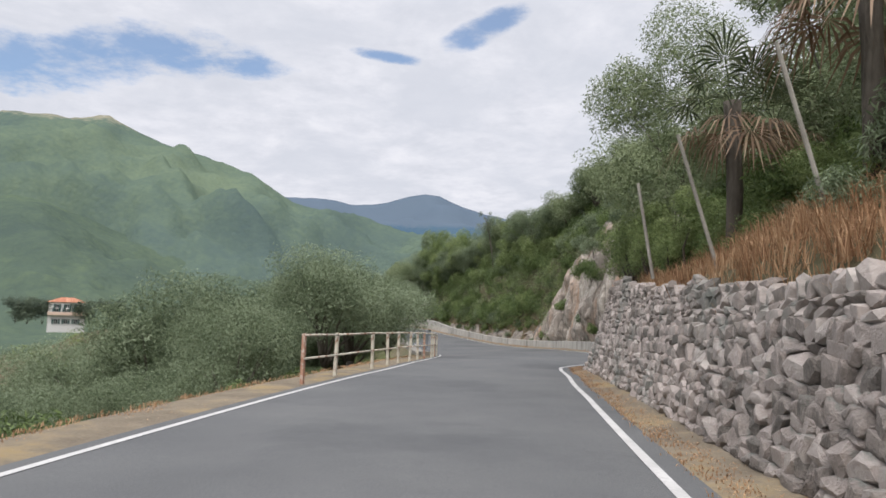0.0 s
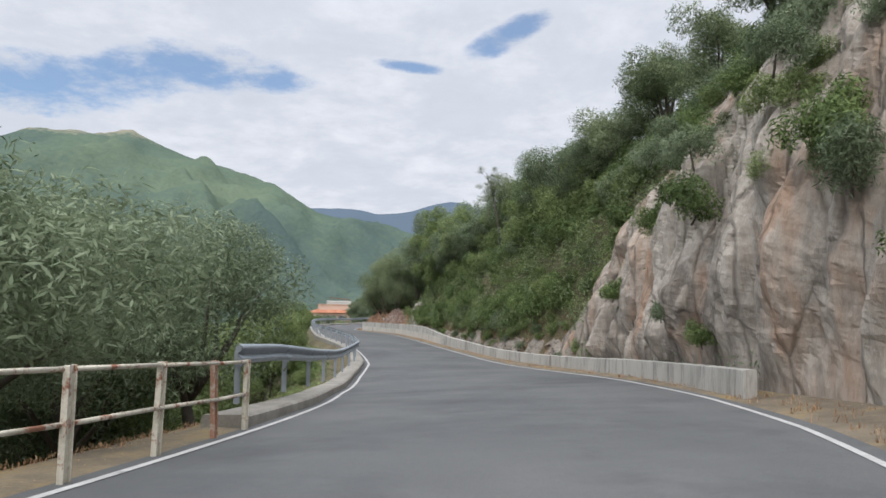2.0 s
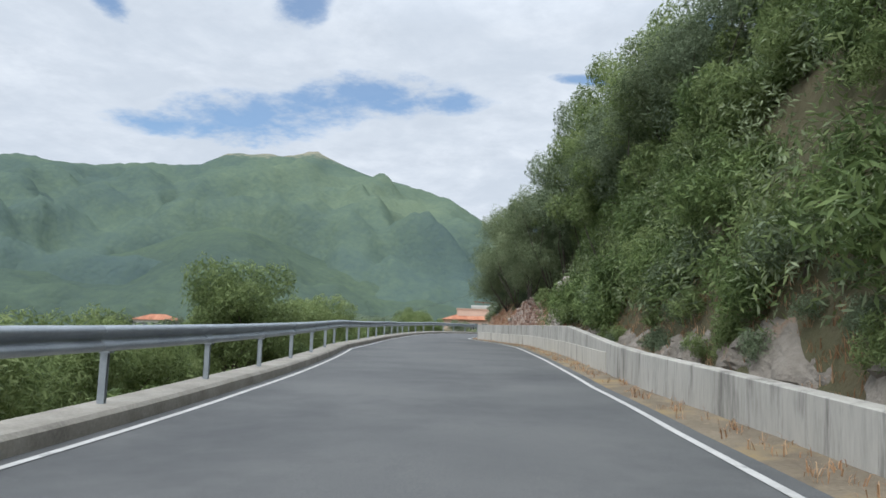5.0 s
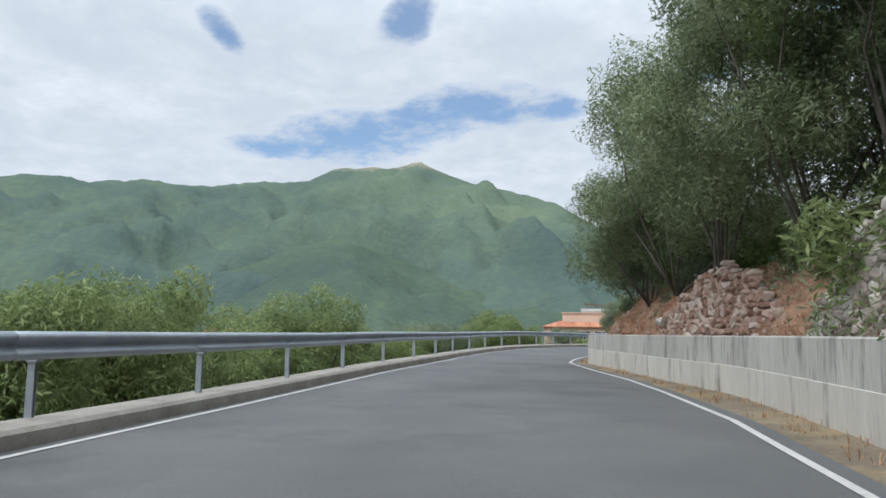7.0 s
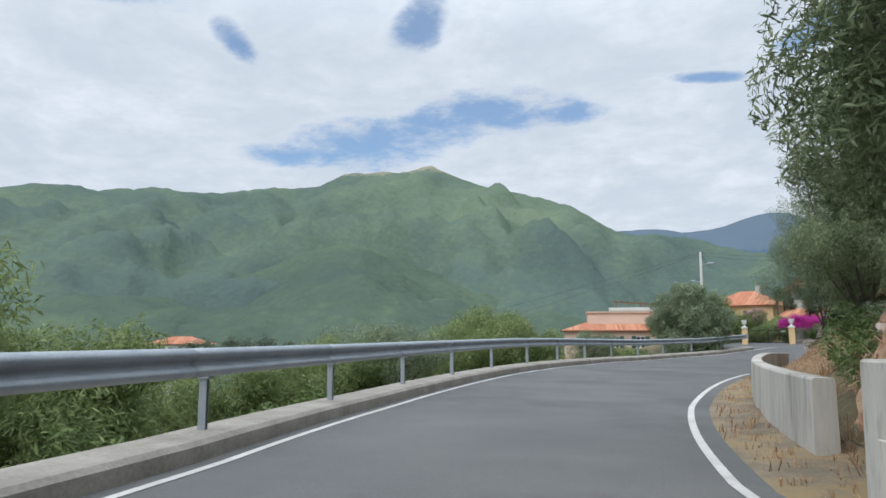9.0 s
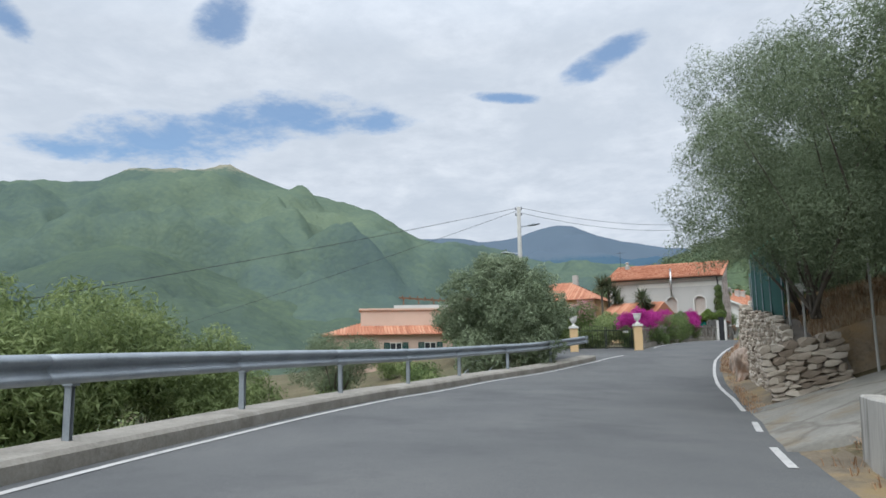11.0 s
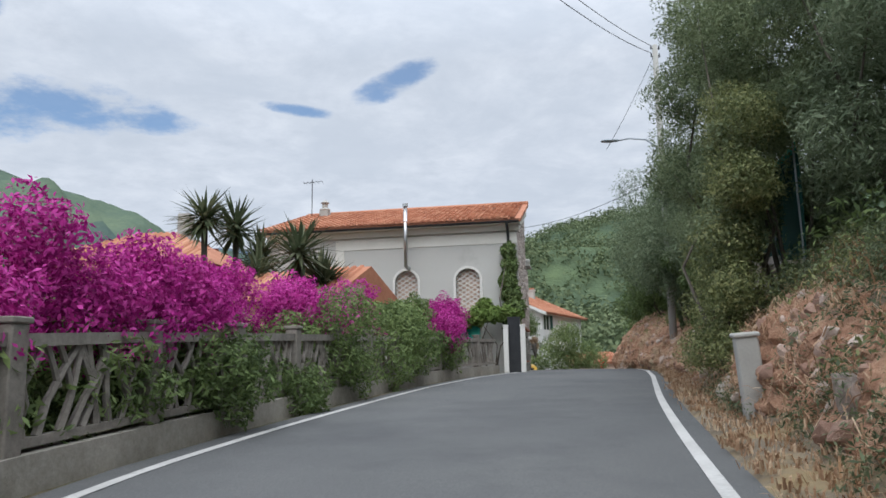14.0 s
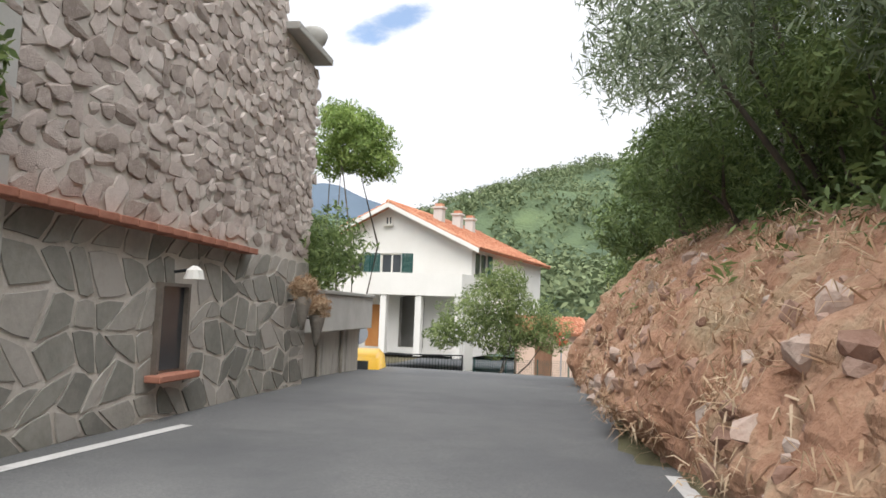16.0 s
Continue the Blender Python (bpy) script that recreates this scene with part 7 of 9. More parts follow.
    for y in (3.4, 6.2, 8.3):
        c = part("chimney", boxes(((-3.6, y, Z + 4.3), (-3.1, y + 0.5, Z + 5.35)), ((-3.68, y - 0.08, Z + 5.35), (-3.02, y + 0.58, Z + 5.45))), M["plaster"], h, "small rendered chimney")
        part("cowl", boxes(((-3.55, y + 0.05, Z + 5.45), (-3.15, y + 0.45, Z + 5.62))), M["tile"], c)


make_white_house()


def make_hut():
    h = thing("hut", (10.2, 232.0, -3.7), -12, "low brown hut with a flat orange tile roof", "hut")
    part("wall", wall_open(-2.2, 1.3, 0, 2.5, 0.0, 0.2, [(-1.3, -0.4, 0.0, 2.0, 2.0)]), M["pink"], h)
    part("wall", boxes(((-2.2, 0.2, 0), (-2.0, 3.5, 2.5)), ((1.1, 0.2, 0), (1.3, 3.5, 2.5))), M["pink"], h)
    part("door", boxes(((-1.3, 0.08, 0), (-0.4, 0.12, 2.0))), M["wood"], h)
    tiled(h, (-2.5, -0.35, 2.55), (1.6, -0.35, 2.55), (0, 4.0, 0.8), singles=0)


make_hut()


def make_junction_fence():
    a, b = Vector((4.75, 227.4, -3.45)), Vector((10.6, 227.9, -3.55))
    f = thing("fence", a, 0, "low white wall with a green mesh fence on it", "fence")
    part("wall", boxes(((0, -0.1, -0.4), (5.9, 0.1, 0.45))), M["white"], f)
    bm = bmesh.new()
    for k in range(5):
        tube(bm, (0.1 + 1.42 * k, 0, 0.4), (0.1 + 1.42 * k, 0, 1.25), 0.025, None, 6)
    part("post", bm, M["shutter"], f)
    bm = bmesh.new()
    for k in range(60):
        tube(bm, (0.05 + 0.097 * k, 0, 0.45), (0.05 + 0.097 * k, 0, 1.2), 0.006, None, 4)
    for k in range(8):
        tube(bm, (0.05, 0, 0.5 + 0.1 * k), (5.8, 0, 0.5 + 0.1 * k), 0.005, None, 4)
    part("mesh", bm, M["shutter"], f)
    p = thing("gate_pillar", a + Vector((-0.2, 0, -0.1)), 0, "plain white gate pillar at the junction", "pillar")
    part("shaft", boxes(((-0.19, -0.19, 0), (0.19, 0.19, 2.05)), bevel=0.01), M["white"], p)
    part("cap", boxes(((-0.23, -0.23, 2.05), (0.23, 0.23, 2.13)), bevel=0.01), M["pole"], p)
    g = thing("iron_gate", (0.4, 227.1, -3.35), 4, "open work iron gate before the white house", "gate")
    fr = part("frame", boxes(((0, -0.02, 0.1), (0.05, 0.02, 1.25)), ((3.9, -0.02, 0.1), (3.95, 0.02, 1.25)), ((0.05, -0.02, 0.1), (3.9, 0.02, 0.15)), ((0.05, -0.02, 1.2), (3.9, 0.02, 1.25))), M["iron"], g)
    for k in range(28):
        bm = bmesh.new()
        tube(bm, (0.18 + 0.135 * k, 0, 0.12), (0.18 + 0.135 * k, 0, 1.22), 0.009, None, 5)
        part("bar", bm, M["iron"], fr)
    # stop sign
    s = thing("stop_sign", (8.5, 226.6, -3.4), 18, "red octagonal stop sign on a grey post", "road sign")
    part("post", tube(bmesh.new(), (0, 0, -0.3), (0, 0, 2.45), 0.03, None, 8), M["steel"], s)
    bm = bmesh.new()
    prism(bm, [(0.33 * math.cos(math.pi / 8 + k * math.pi / 4), 2.15 + 0.33 * math.sin(math.pi / 8 + k * math.pi / 4)) for k in range(8)], -0.045, -0.035)
    part("plate", bm, M["red"], s)
    fc = bpy.data.curves.new("lettering", "FONT")
    fc.body = "STOP"
    fc.size = 0.24
    fc.align_x = "CENTER"
    fc.align_y = "CENTER"
    fc.extrude = 0.002
    fc.materials.append(M["white"])
    t = new("lettering", fc)
    t.parent = s
    t.matrix_basis = pose(0, -0.05, 2.15, 90, 0, 0)


make_junction_fence()


def make_car():
    """Rear of a small yellow car parked by the garden wall."""
    c = thing("car", at_house(-1.0, 11.2, -2.5), HRZ + 10, "small bright yellow parked car", "car")
    bm = bmesh.new()
    prof = [(-1.75, 0.35), (-1.8, 0.75), (-1.7, 0.95), (-1.35, 1.42), (-0.4, 1.5), (0.45, 1.38), (0.95, 0.98), (1.6, 0.85), (1.75, 0.6), (1.7, 0.3)]
    a = [bm.verts.new((-0.74, y, zz)) for y, zz in prof]
    b = [bm.verts.new((0.74, y, zz)) for y, zz in prof]
    bm.faces.new(a)
    bm.faces.new(b[::-1])
    for k in range(len(prof)):
        j = (k + 1) % len(prof)
        bm.faces.new((a[k], a[j], b[j], b[k]))
    bmesh.ops.bevel(bm, geom=bm.edges[:], offset=0.07, segments=2, affect="EDGES")
    body = part("body", bm, M["yellow"], c, "", True)
    part("rear_window", boxes(((-0.55, -1.62, 1.02), (0.55, -1.5, 1.32))), M["glassdark"], c)
    part("bumper", boxes(((-0.72, -1.86, 0.38), (0.72, -1.76, 0.58)), bevel=0.03), M["rubber"], c)
    for x in (-0.6, 0.6):
        part("tail_light", boxes(((x - 0.09, -1.83, 0.68), (x + 0.09, -1.76, 0.92)), bevel=0.02), M["red"], c)
    for x in (-0.7, 0.7):
        for y in (-1.15, 1.15):
            bm = bmesh.new()
            tube(bm, (x - 0.09, y, 0.3), (x + 0.09, y, 0.3), 0.3, None, 18)
            wh = part("wheel", bm, M["rubber"], c)
            bm = bmesh.new()
            tube(bm, (x - 0.1, y, 0.3), (x + 0.1, y, 0.3), 0.19, None, 14)
            part("rim", bm, M["steel"], wh)


make_car()


# ---- houses down the slope ----
def make_cottage(at, rz, L, W, eave, rise, wall, label, hip=True, z_drop=4.0, windows=2):
    """A plain tiled house, hipped or gabled; eave and rise over its floor."""
    h = thing("house", (at[0], at[1], at[2] - z_drop), rz, label, "house")
    e = eave + z_drop
    bm = bmesh.new()
    for lo, hi in (((-L / 2, -W / 2, 0), (L / 2, -W / 2 + 0.3, e)), ((-L / 2, W / 2 - 0.3, 0), (L / 2, W / 2, e)), ((-L / 2, -W / 2 + 0.3, 0), (-L / 2 + 0.3, W / 2 - 0.3, e)), ((L / 2 - 0.3, -W / 2 + 0.3, 0), (L / 2, W / 2 - 0.3, e))):
        box(bm, lo, hi)
    part("wall", bm, M[wall], h)
    o = 0.45
    x0, y0 = L / 2 + o, W / 2 + o
    k = y0 if hip else 0.0
    R = rise
    bm = bmesh.new()
    lo = [bm.verts.new(v) for v in ((-x0, -y0, e - 0.02), (x0, -y0, e - 0.02), (x0, y0, e - 0.02), (-x0, y0, e - 0.02))]
    up = [bm.verts.new(v) for v in ((-x0 + k * 0.85, 0, e + R), (x0 - k * 0.85, 0, e + R))]
    bm.faces.new((lo[0], lo[1], up[1], up[0]))
    bm.faces.new((lo[2], lo[3], up[0], up[1]))
    bm.faces.new((lo[1], lo[2], up[1]))
    bm.faces.new((lo[3], lo[0], up[0]))
    bm.faces.new(lo[::-1])
    roof = part("roof", bm, M["tile_stuff"], h, "terracotta tile roof")
    # tile courses as ridged strips on the two long slopes
    V, F = [], []
    for sg in (-1, 1):
        n = int(2 * x0 / 0.24)
        for i in range(n):
            x = -x0 + 0.12 + 0.24 * i
            t1 = 1.0 if not hip else min(1.0, (x0 - abs(x)) / (k * 0.85))
            if t1 < 0.05:
                continue
            q = len(V)
            for t in (0.0, t1):
                for dx, dz in ((-0.09, 0.0), (-0.045, 0.055), (0.045, 0.055), (0.09, 0.0)):
                    V.append((x + dx, sg * y0 * (1 - t), e + R * t + dz))
            for j in range(3):
                F.append((q + j, q + j + 1, q + 4 + j + 1, q + 4 + j))
    tagged(part("tiles", mesh_of("tiles", V, F, M["tile_stuff"]), None, roof), kind="stuff")
    for i in range(windows):
        x = (i + 0.5) / windows * L * 0.8 - L * 0.4
        window(h, x - 0.45, x + 0.45, e - 1.8, e - 0.6, -W / 2 - 0.05)
    return h


ochre = make_cottage((-16.6, 203.6, -0.5), -14, 7.2, 6.6, 3.0, 1.75, "ochre", "ochre house with a hipped orange tile roof behind the garden")
c_ = part("chimney", boxes(((1.0, -0.4, 7.5), (1.45, 0.05, 9.4))), M["pole"], ochre, "pale round-topped chimney")
make_cottage((-10.6, 196.6, -0.6), -30, 3.6, 3.0, 1.55, 0.95, "ochre", "low outbuilding with a brown tile verge in the garden", False, 1.5, 0)
pink = make_cottage((-28.6, 193.2, -3.0), 18, 13.0, 6.0, 2.65, 0.95, "pink", "long salmon coloured house with a low terracotta roof", True, 4.0, 4)
part("upper_storey", boxes(((-3.9, -0.9, 6.4), (6.0, 2.2, 8.6)), ((-4.05, -1.05, 8.6), (6.15, 2.35, 8.74))), M["pink"], pink, "salmon upper storey")
part("chimney", boxes(((4.6, 0.2, 7.0), (5.0, 0.6, 9.4)), ((4.5, 0.1, 9.4), (5.1, 0.7, 9.52))), M["brick"], pink)
terrace = thing("house", (-31.0, 208.0, -6.0), 14, "white house with a dark timber pergola on its roof terrace", "house")
part("wall", boxes(((-2.6, -2.0, 0), (3.4, 3.0, 8.4)), bevel=0.02), M["white"], terrace)
part("parapet", boxes(((-2.7, -2.1, 8.4), (3.5, -1.9, 8.8)), ((-2.7, -1.9, 8.4), (-2.5, 3.0, 8.8))), M["white"], terrace)
for k in range(4):
    part("post", boxes(((-1.8 + 1.5 * k, -1.7, 8.4), (-1.68 + 1.5 * k, -1.58, 9.5 - 0.12 * k))), M["wood"], terrace)
part("beam", prism(bmesh.new(), [(-2.2, 9.5), (3.2, 9.05), (3.2, 9.2), (-2.2, 9.65)], -1.75, -1.55), M["wood"], terrace, "dark brown timber beam")
for k in range(7):
    part("rafter", boxes(((-1.9 + 0.75 * k, -1.9, 9.66 - 0.0625 * k), (-1.8 + 0.75 * k, 2.4, 9.8 - 0.0625 * k))), M["wood"], terrace)
FOOT_V = np.array([v.co for v in FOOT.data.vertices])
for x, y, L, W, wl in ((-334, 367, 11, 8, "white"), (-300, 300, 10, 8, "pink")):
    near = FOOT_V[((FOOT_V[:, :2] - np.array([x, y])) ** 2).sum(1).argmin()]
    make_cottage((near[0], near[1], near[2] + 0.5), math.degrees(math.atan2(-x, y)) * 0.5, L, W, 3.0, 1.6, wl, "pale villa with a tile roof among the trees of the valley", True, 3.0, 2)
villa = make_cottage((-108.5, 206.0, -6.6), 30, 9.5, 7.5, 4.6, 1.3, "white", "pale three-storey villa with a tiled roof below the road", True, 4.0, 3)
part("balcony", boxes(((-4.9, -4.9, 4.9), (4.9, -3.75, 5.05)), ((-4.9, -4.9, 5.05), (4.9, -4.8, 5.85))), M["pink"], villa, "salmon balcony parapet")
for k in range(3):
    window(villa, -3.2 + 2.5 * k, -2.2 + 2.5 * k, 5.3, 7.0, -3.8)
    window(villa, -3.2 + 2.5 * k, -2.2 + 2.5 * k, 2.4, 3.8, -3.8)


# ---- garden and roadside plants of the village ----
def mass(name, seed, clumps, mat, leaf, n, label, category="shrub", aspect=0.5, at=(0, 0, 0), flowers=None, stem=True, hollow=0.5):
    """A free-shaped plant from clumps (x, y, z, radius, flatness) about its foot; flowers = (material, count, size, upper share)."""
    rng = np.random.default_rng(seed)
    pr = random.Random(seed)
    root = thing(name, at, 0, label, category)
    cl = [(Vector(c[:3]), c[3], c[4] if len(c) > 4 else 0.85) for c in clumps]
    if stem:
        for c in cl[::max(2, len(cl) // 5)]:
            part("stem", limb(pr, Vector((pr.uniform(-0.1, 0.1), pr.uniform(-0.1, 0.1), -0.2)), c[0], 0.045), M["bark"], root, "", True)
    C, N = crown_points(rng, cl, n, hollow)
    part("foliage", leaf_mesh("foliage", C, N + np.array([0, 0, 0.4]), leaf, aspect, mat, rng, 0.25), None, root)
    if flowers:
        fm, fn, fs, share = flowers
        C, N = crown_points(rng, [(c[0] + Vector((0, 0, c[1] * share)), c[1] * 1.0, c[2]) for c in cl], fn, 0.75)
        part("blossom", leaf_mesh("blossom", C, N + np.array([0, 0, 0.3]), fs, 0.8, fm, rng, 0.3), None, root)
    return root


def road_clumps(base, seed, s0, s1, dfun, h0, h1, r0, r1, n):
    """Clumps along the road, about the point base."""
    pr = random.Random(seed)
    out = []
    for k in range(n):
        s = s0 + (s1 - s0) * (k + pr.random()) / n
        q = P(s, dfun(s) + pr.uniform(-0.5, 0.5), pr.uniform(h0, h1)) - base
        out.append((q.x, q.y, q.z, pr.uniform(r0, r1), 0.85))
    return out


def bougainvillea(seed, s0, s1, d, h0, h1, n, leaves, label="bougainvillea with masses of magenta bracts over the fence"):
    b = P((s0 + s1) / 2, d, 0)
    cl = road_clumps(b, seed, s0, s1, lambda s: d, h0, h1, 0.4, 0.75, n)
    low = [(c[0], c[1], c[2] * 0.55, c[3], 0.8) for c in cl[::2]]
    root = mass("bougainvillea", seed, low, M["bush"], 0.06, leaves, label, "flowering shrub", 0.55, b)
    rng = np.random.default_rng(seed + 1)
    C, N = crown_points(rng, [(Vector(c[:3]), c[3], 0.85) for c in cl], leaves * 4, 0.35)
    part("blossom", leaf_mesh("blossom", C, N + np.array([0, 0, 0.3]), 0.034, 0.85, M["magenta"], rng, 0.4), None, root, "bright magenta bracts")
    return root


bougainvillea(301, 183.0, 188.0, -5.2, 1.2, 2.1, 10, 9000)
bougainvillea(302, 188.0, 195.0, -5.6, 1.1, 2.0, 11, 10000)
bougainvillea(303, 198.8, 202.4, -5.3, 1.2, 2.0, 7, 6000)
for sd, s0, s1, dd, h0, h1, n in ((311, 183, 190, -4.75, 0.2, 0.8, 9), (312, 189.5, 196.6, -4.72, 0.3, 1.5, 14), (313, 195.0, 198.6, -5.2, 1.0, 1.9, 8)):
    b = P((s0 + s1) / 2, dd, 0)
    mass("hedge", sd, road_clumps(b, sd, s0, s1, lambda s: dd, h0, h1, 0.4, 0.65, n), M["bush"], 0.045, 26000, "dense green hedge growing through the rustic fence", "hedge", 0.6, b)


def yucca(at, height, seed, label="yucca with a spiky grey-green crown"):
    rng = np.random.default_rng(seed)
    y = thing("yucca", at, 0, label, "yucca")
    part("trunk", bent([(0, 0, -0.3), (0.05, 0.02, height * 0.5), (0, 0, height)], [0.14, 0.11, 0.1], 8), M["bark"], y, "", True)
    V, F = [], []
    for k in range(170):
        a = rng.uniform(0, 6.28)
        el = math.asin(rng.uniform(-0.75, 1.0))
        d = np.array([math.cos(a) * math.cos(el), math.sin(a) * math.cos(el), math.sin(el)])
        sd = np.cross(d, [0, 0, 1.0])
        sd /= np.linalg.norm(sd) + 1e-6
        L = rng.uniform(0.85, 1.3)
        o = np.array([0, 0, height + rng.uniform(-0.15, 0.25)])
        q = len(V)
        up = np.cross(sd, d) * 0.012
        V += [o - sd * 0.025, o + sd * 0.025, o + d * L * 0.5 + sd * 0.05, o + d * L * 0.5 - sd * 0.05, o + d * L - np.array([0, 0, 0.06 * L])]
        F += [(q, q + 1, q + 2, q + 3), (q + 3, q + 2, q + 4)]
    part("crown", mesh_of("crown", V, F, M["palmleaf"]), None, y)


yucca(Vector((-12.8, 198.3, -1.6)), 5.0, 1)
yucca(Vector((-10.5, 194.2, -1.6)), 3.6, 2)
yucca(Vector((-13.4, 196.7, -1.6)), 5.0, 3)
yucca(Vector((-12.2, 199.6, -1.6)), 4.3, 4)
yucca(Vector((-12.0, 197.6, -1.6)), 3.4, 5)
yucca(Vector((-10.0, 195.2, -1.6)), 2.9, 6)

# behind the gate: citrus, oleander, shrubs
b = P(184.5, -10.8, -0.6)
mass("oleander", 321, [(0, 0, 2.6, 1.3), (-1.6, 0.6, 3.4, 1.4), (-0.6, 1.4, 4.1, 1.1), (1.3, 0.8, 2.2, 1.1), (-2.8, 1.2, 3.8, 1.4), (0.6, -0.4, 1.2, 1.2), (-1.8, -0.6, 1.3, 1.3), (-2.0, 0.4, 4.6, 0.9)], M["lime"], 0.115, 26000, "tall oleander with pale pink flowers behind the gate", "oleander", 0.3, b)
b = P(187.0, -9.3, -0.6)
mass("oleander", 322, [(0, 0, 2.4, 1.0), (0.4, 0.8, 2.9, 0.8), (-0.5, 0.5, 1.6, 1.0)], M["bush"], 0.1, 11000, "oleander covered with pale pink flowers", "oleander", 0.3, b, (M["pinkbloom"], 2600, 0.05, 0.25))
b = P(183.5, -7.2, -0.3)
mass("citrus_bush", 323, [(0, 0, 1.1, 0.8), (0.7, 0.5, 1.3, 0.8), (-0.8, 0.4, 0.9, 0.8), (1.5, 1.2, 1.5, 0.8), (0.3, 0.3, 0.3, 0.7)], M["lime"], 0.08, 13000, "light green citrus bush inside the gate", "shrub", 0.5, b)
b = P(181.0, -10.6, -0.4)
mass("shrub", 324, [(0, 0, 1.2, 1.2), (-1.4, 0.4, 1.6, 1.3), (0.9, 0.8, 2.2, 1.2), (-2.6, 0.2, 1.4, 1.3), (-0.6, 1.4, 3.2, 1.3), (-1.8, 1.6, 3.6, 1.3), (-3.8, 0.9, 2.0, 1.5), (0.4, 0.6, 3.6, 1.0), (-0.8, 1.0, 4.2, 0.8)], M["bush"], 0.09, 27000, "broad green shrubbery beside the gate pillar", "shrub", 0.5, b)
b = P(178.6, -9.9, -0.3)
mass("shrub", 325, [(0, 0, 0.5, 0.6), (-0.9, -0.5, 0.5, 0.6), (-1.9, -1.0, 0.6, 0.7), (0.8, 0.4, 0.4, 0.5)], M["lime"], 0.06, 4500, "low light green shrub along the driveway", "shrub", 0.5, b)
b = P(190.5, -9.0, -0.5)
mass("shrub", 326, [(0, 0, 1.6, 1.1), (1.0, 2.0, 1.7, 1.1), (2.0, 4.0, 1.4, 1.0), (-1.5, 0.5, 1.8, 1.3), (0.6, 3.0, 2.2, 0.9)], M["lime"], 0.085, 18000, "mixed green garden shrubs", "shrub", 0.5, b)
# the round olive at the bend, before the lamp post
b = Vector((-18.7, 169.4, -3.6))
mass("olive_tree", 331, [(0.00, 0.00, 5.34, 1.16), (-1.28, -0.35, 4.64, 1.28), (1.28, 0.35, 4.76, 1.16), (0.35, -0.58, 3.71, 1.51), (-0.93, 0.70, 3.25, 1.51), (1.97, 0.23, 3.71, 1.16), (-1.97, 0.00, 3.48, 1.16), (0.58, 0.46, 5.80, 0.70), (-0.58, 0.12, 5.92, 0.64), (1.28, -0.46, 2.32, 1.28), (-0.70, -0.81, 1.97, 1.39)], M["olive"], 0.088, 62000, "dense rounded olive tree below the bend", "tree", 0.42, b)
b = Vector((-17.5, 173.8, -2.6))
mass("olive_tree", 332, [(0, 0, 3.0, 0.9), (0.5, 0.2, 2.4, 0.9), (-0.6, 0.2, 2.6, 0.9), (0.1, 0.3, 3.6, 0.6), (0.2, -0.3, 1.6, 1.0)], M["olive"], 0.085, 26000, "smaller olive beside the lamp post", "tree", 0.42, b)

# ivy and vine on the grey house
b = at_house(-0.35, -0.25, -1.3)
mass("ivy", 341, [(0, 0, 4.5, 0.28, 1.1), (0.03, 0, 4.0, 0.3, 1.2), (-0.05, 0, 3.4, 0.33, 1.2), (0.05, 0, 2.9, 0.36, 1.1), (0.15, -0.05, 2.4, 0.4, 1.0), (0.0, -0.1, 1.8, 0.3, 1.0)], M["bush"], 0.06, 9500, "dark ivy climbing the downpipe at the house corner", "ivy", 0.75, b)
b = at_house(-1.0, -0.75, -1.3)
mass("grape_vine", 342, [(0, 0, 2.15, 0.4, 0.7), (0.5, 0, 2.2, 0.4, 0.7), (-0.5, 0, 2.1, 0.42, 0.8), (0.85, 0.05, 2.15, 0.35, 0.7), (-0.9, 0.1, 1.95, 0.36, 0.8), (-0.2, 0.1, 2.5, 0.3, 0.9), (0.9, 0.1, 1.7, 0.25, 1.0)], M["vine"], 0.06, 9500, "bright green grape vine over the garden gate", "vine", 0.85, b)
# hedge and tree beyond the garden wall
b = at_house(-0.45, 6.0, 0.05)
mass("hedge", 343, [(0, 0, 0.6, 0.7), (0.3, 1.0, 0.7, 0.75), (0.5, 2.0, 0.7, 0.75), (0.2, 3.0, 0.6, 0.7)], M["bush"], 0.055, 7000, "clipped hedge over the garden wall", "hedge", 0.6, b)
b = Vector((-0.9, 215.2, -2.5))
t_ = mass("acacia_tree", 344, [(0, 0, 6.4, 0.8, 0.8), (0.6, 0.1, 6.1, 0.6, 0.8), (-0.6, 0.2, 6.2, 0.7, 0.8), (0.1, 0.5, 7.2, 0.6, 0.8), (-0.3, -0.4, 6.9, 0.6, 0.8), (0.5, 0.2, 6.8, 0.6, 0.8), (-0.5, 0.1, 7.3, 0.5, 0.8)], M["vine"], 0.075, 11000, "small light green tree with a mushroom shaped crown", "tree", 0.5, b)
b = Vector((5.0, 224.4, -3.3))
mass("plane_tree", 345, [(0, 0, 3.6, 1.3), (-1.2, 0.2, 2.7, 1.1), (1.4, 0, 2.9, 1.2), (0.3, -0.4, 4.3, 0.9), (2.2, -0.2, 2.3, 0.9), (-2.0, 0.2, 2.2, 0.7), (0.4, 0.2, 2.2, 1.1)], M["lime"], 0.085, 13000, "light green young tree before the white house", "tree", 0.6, b)

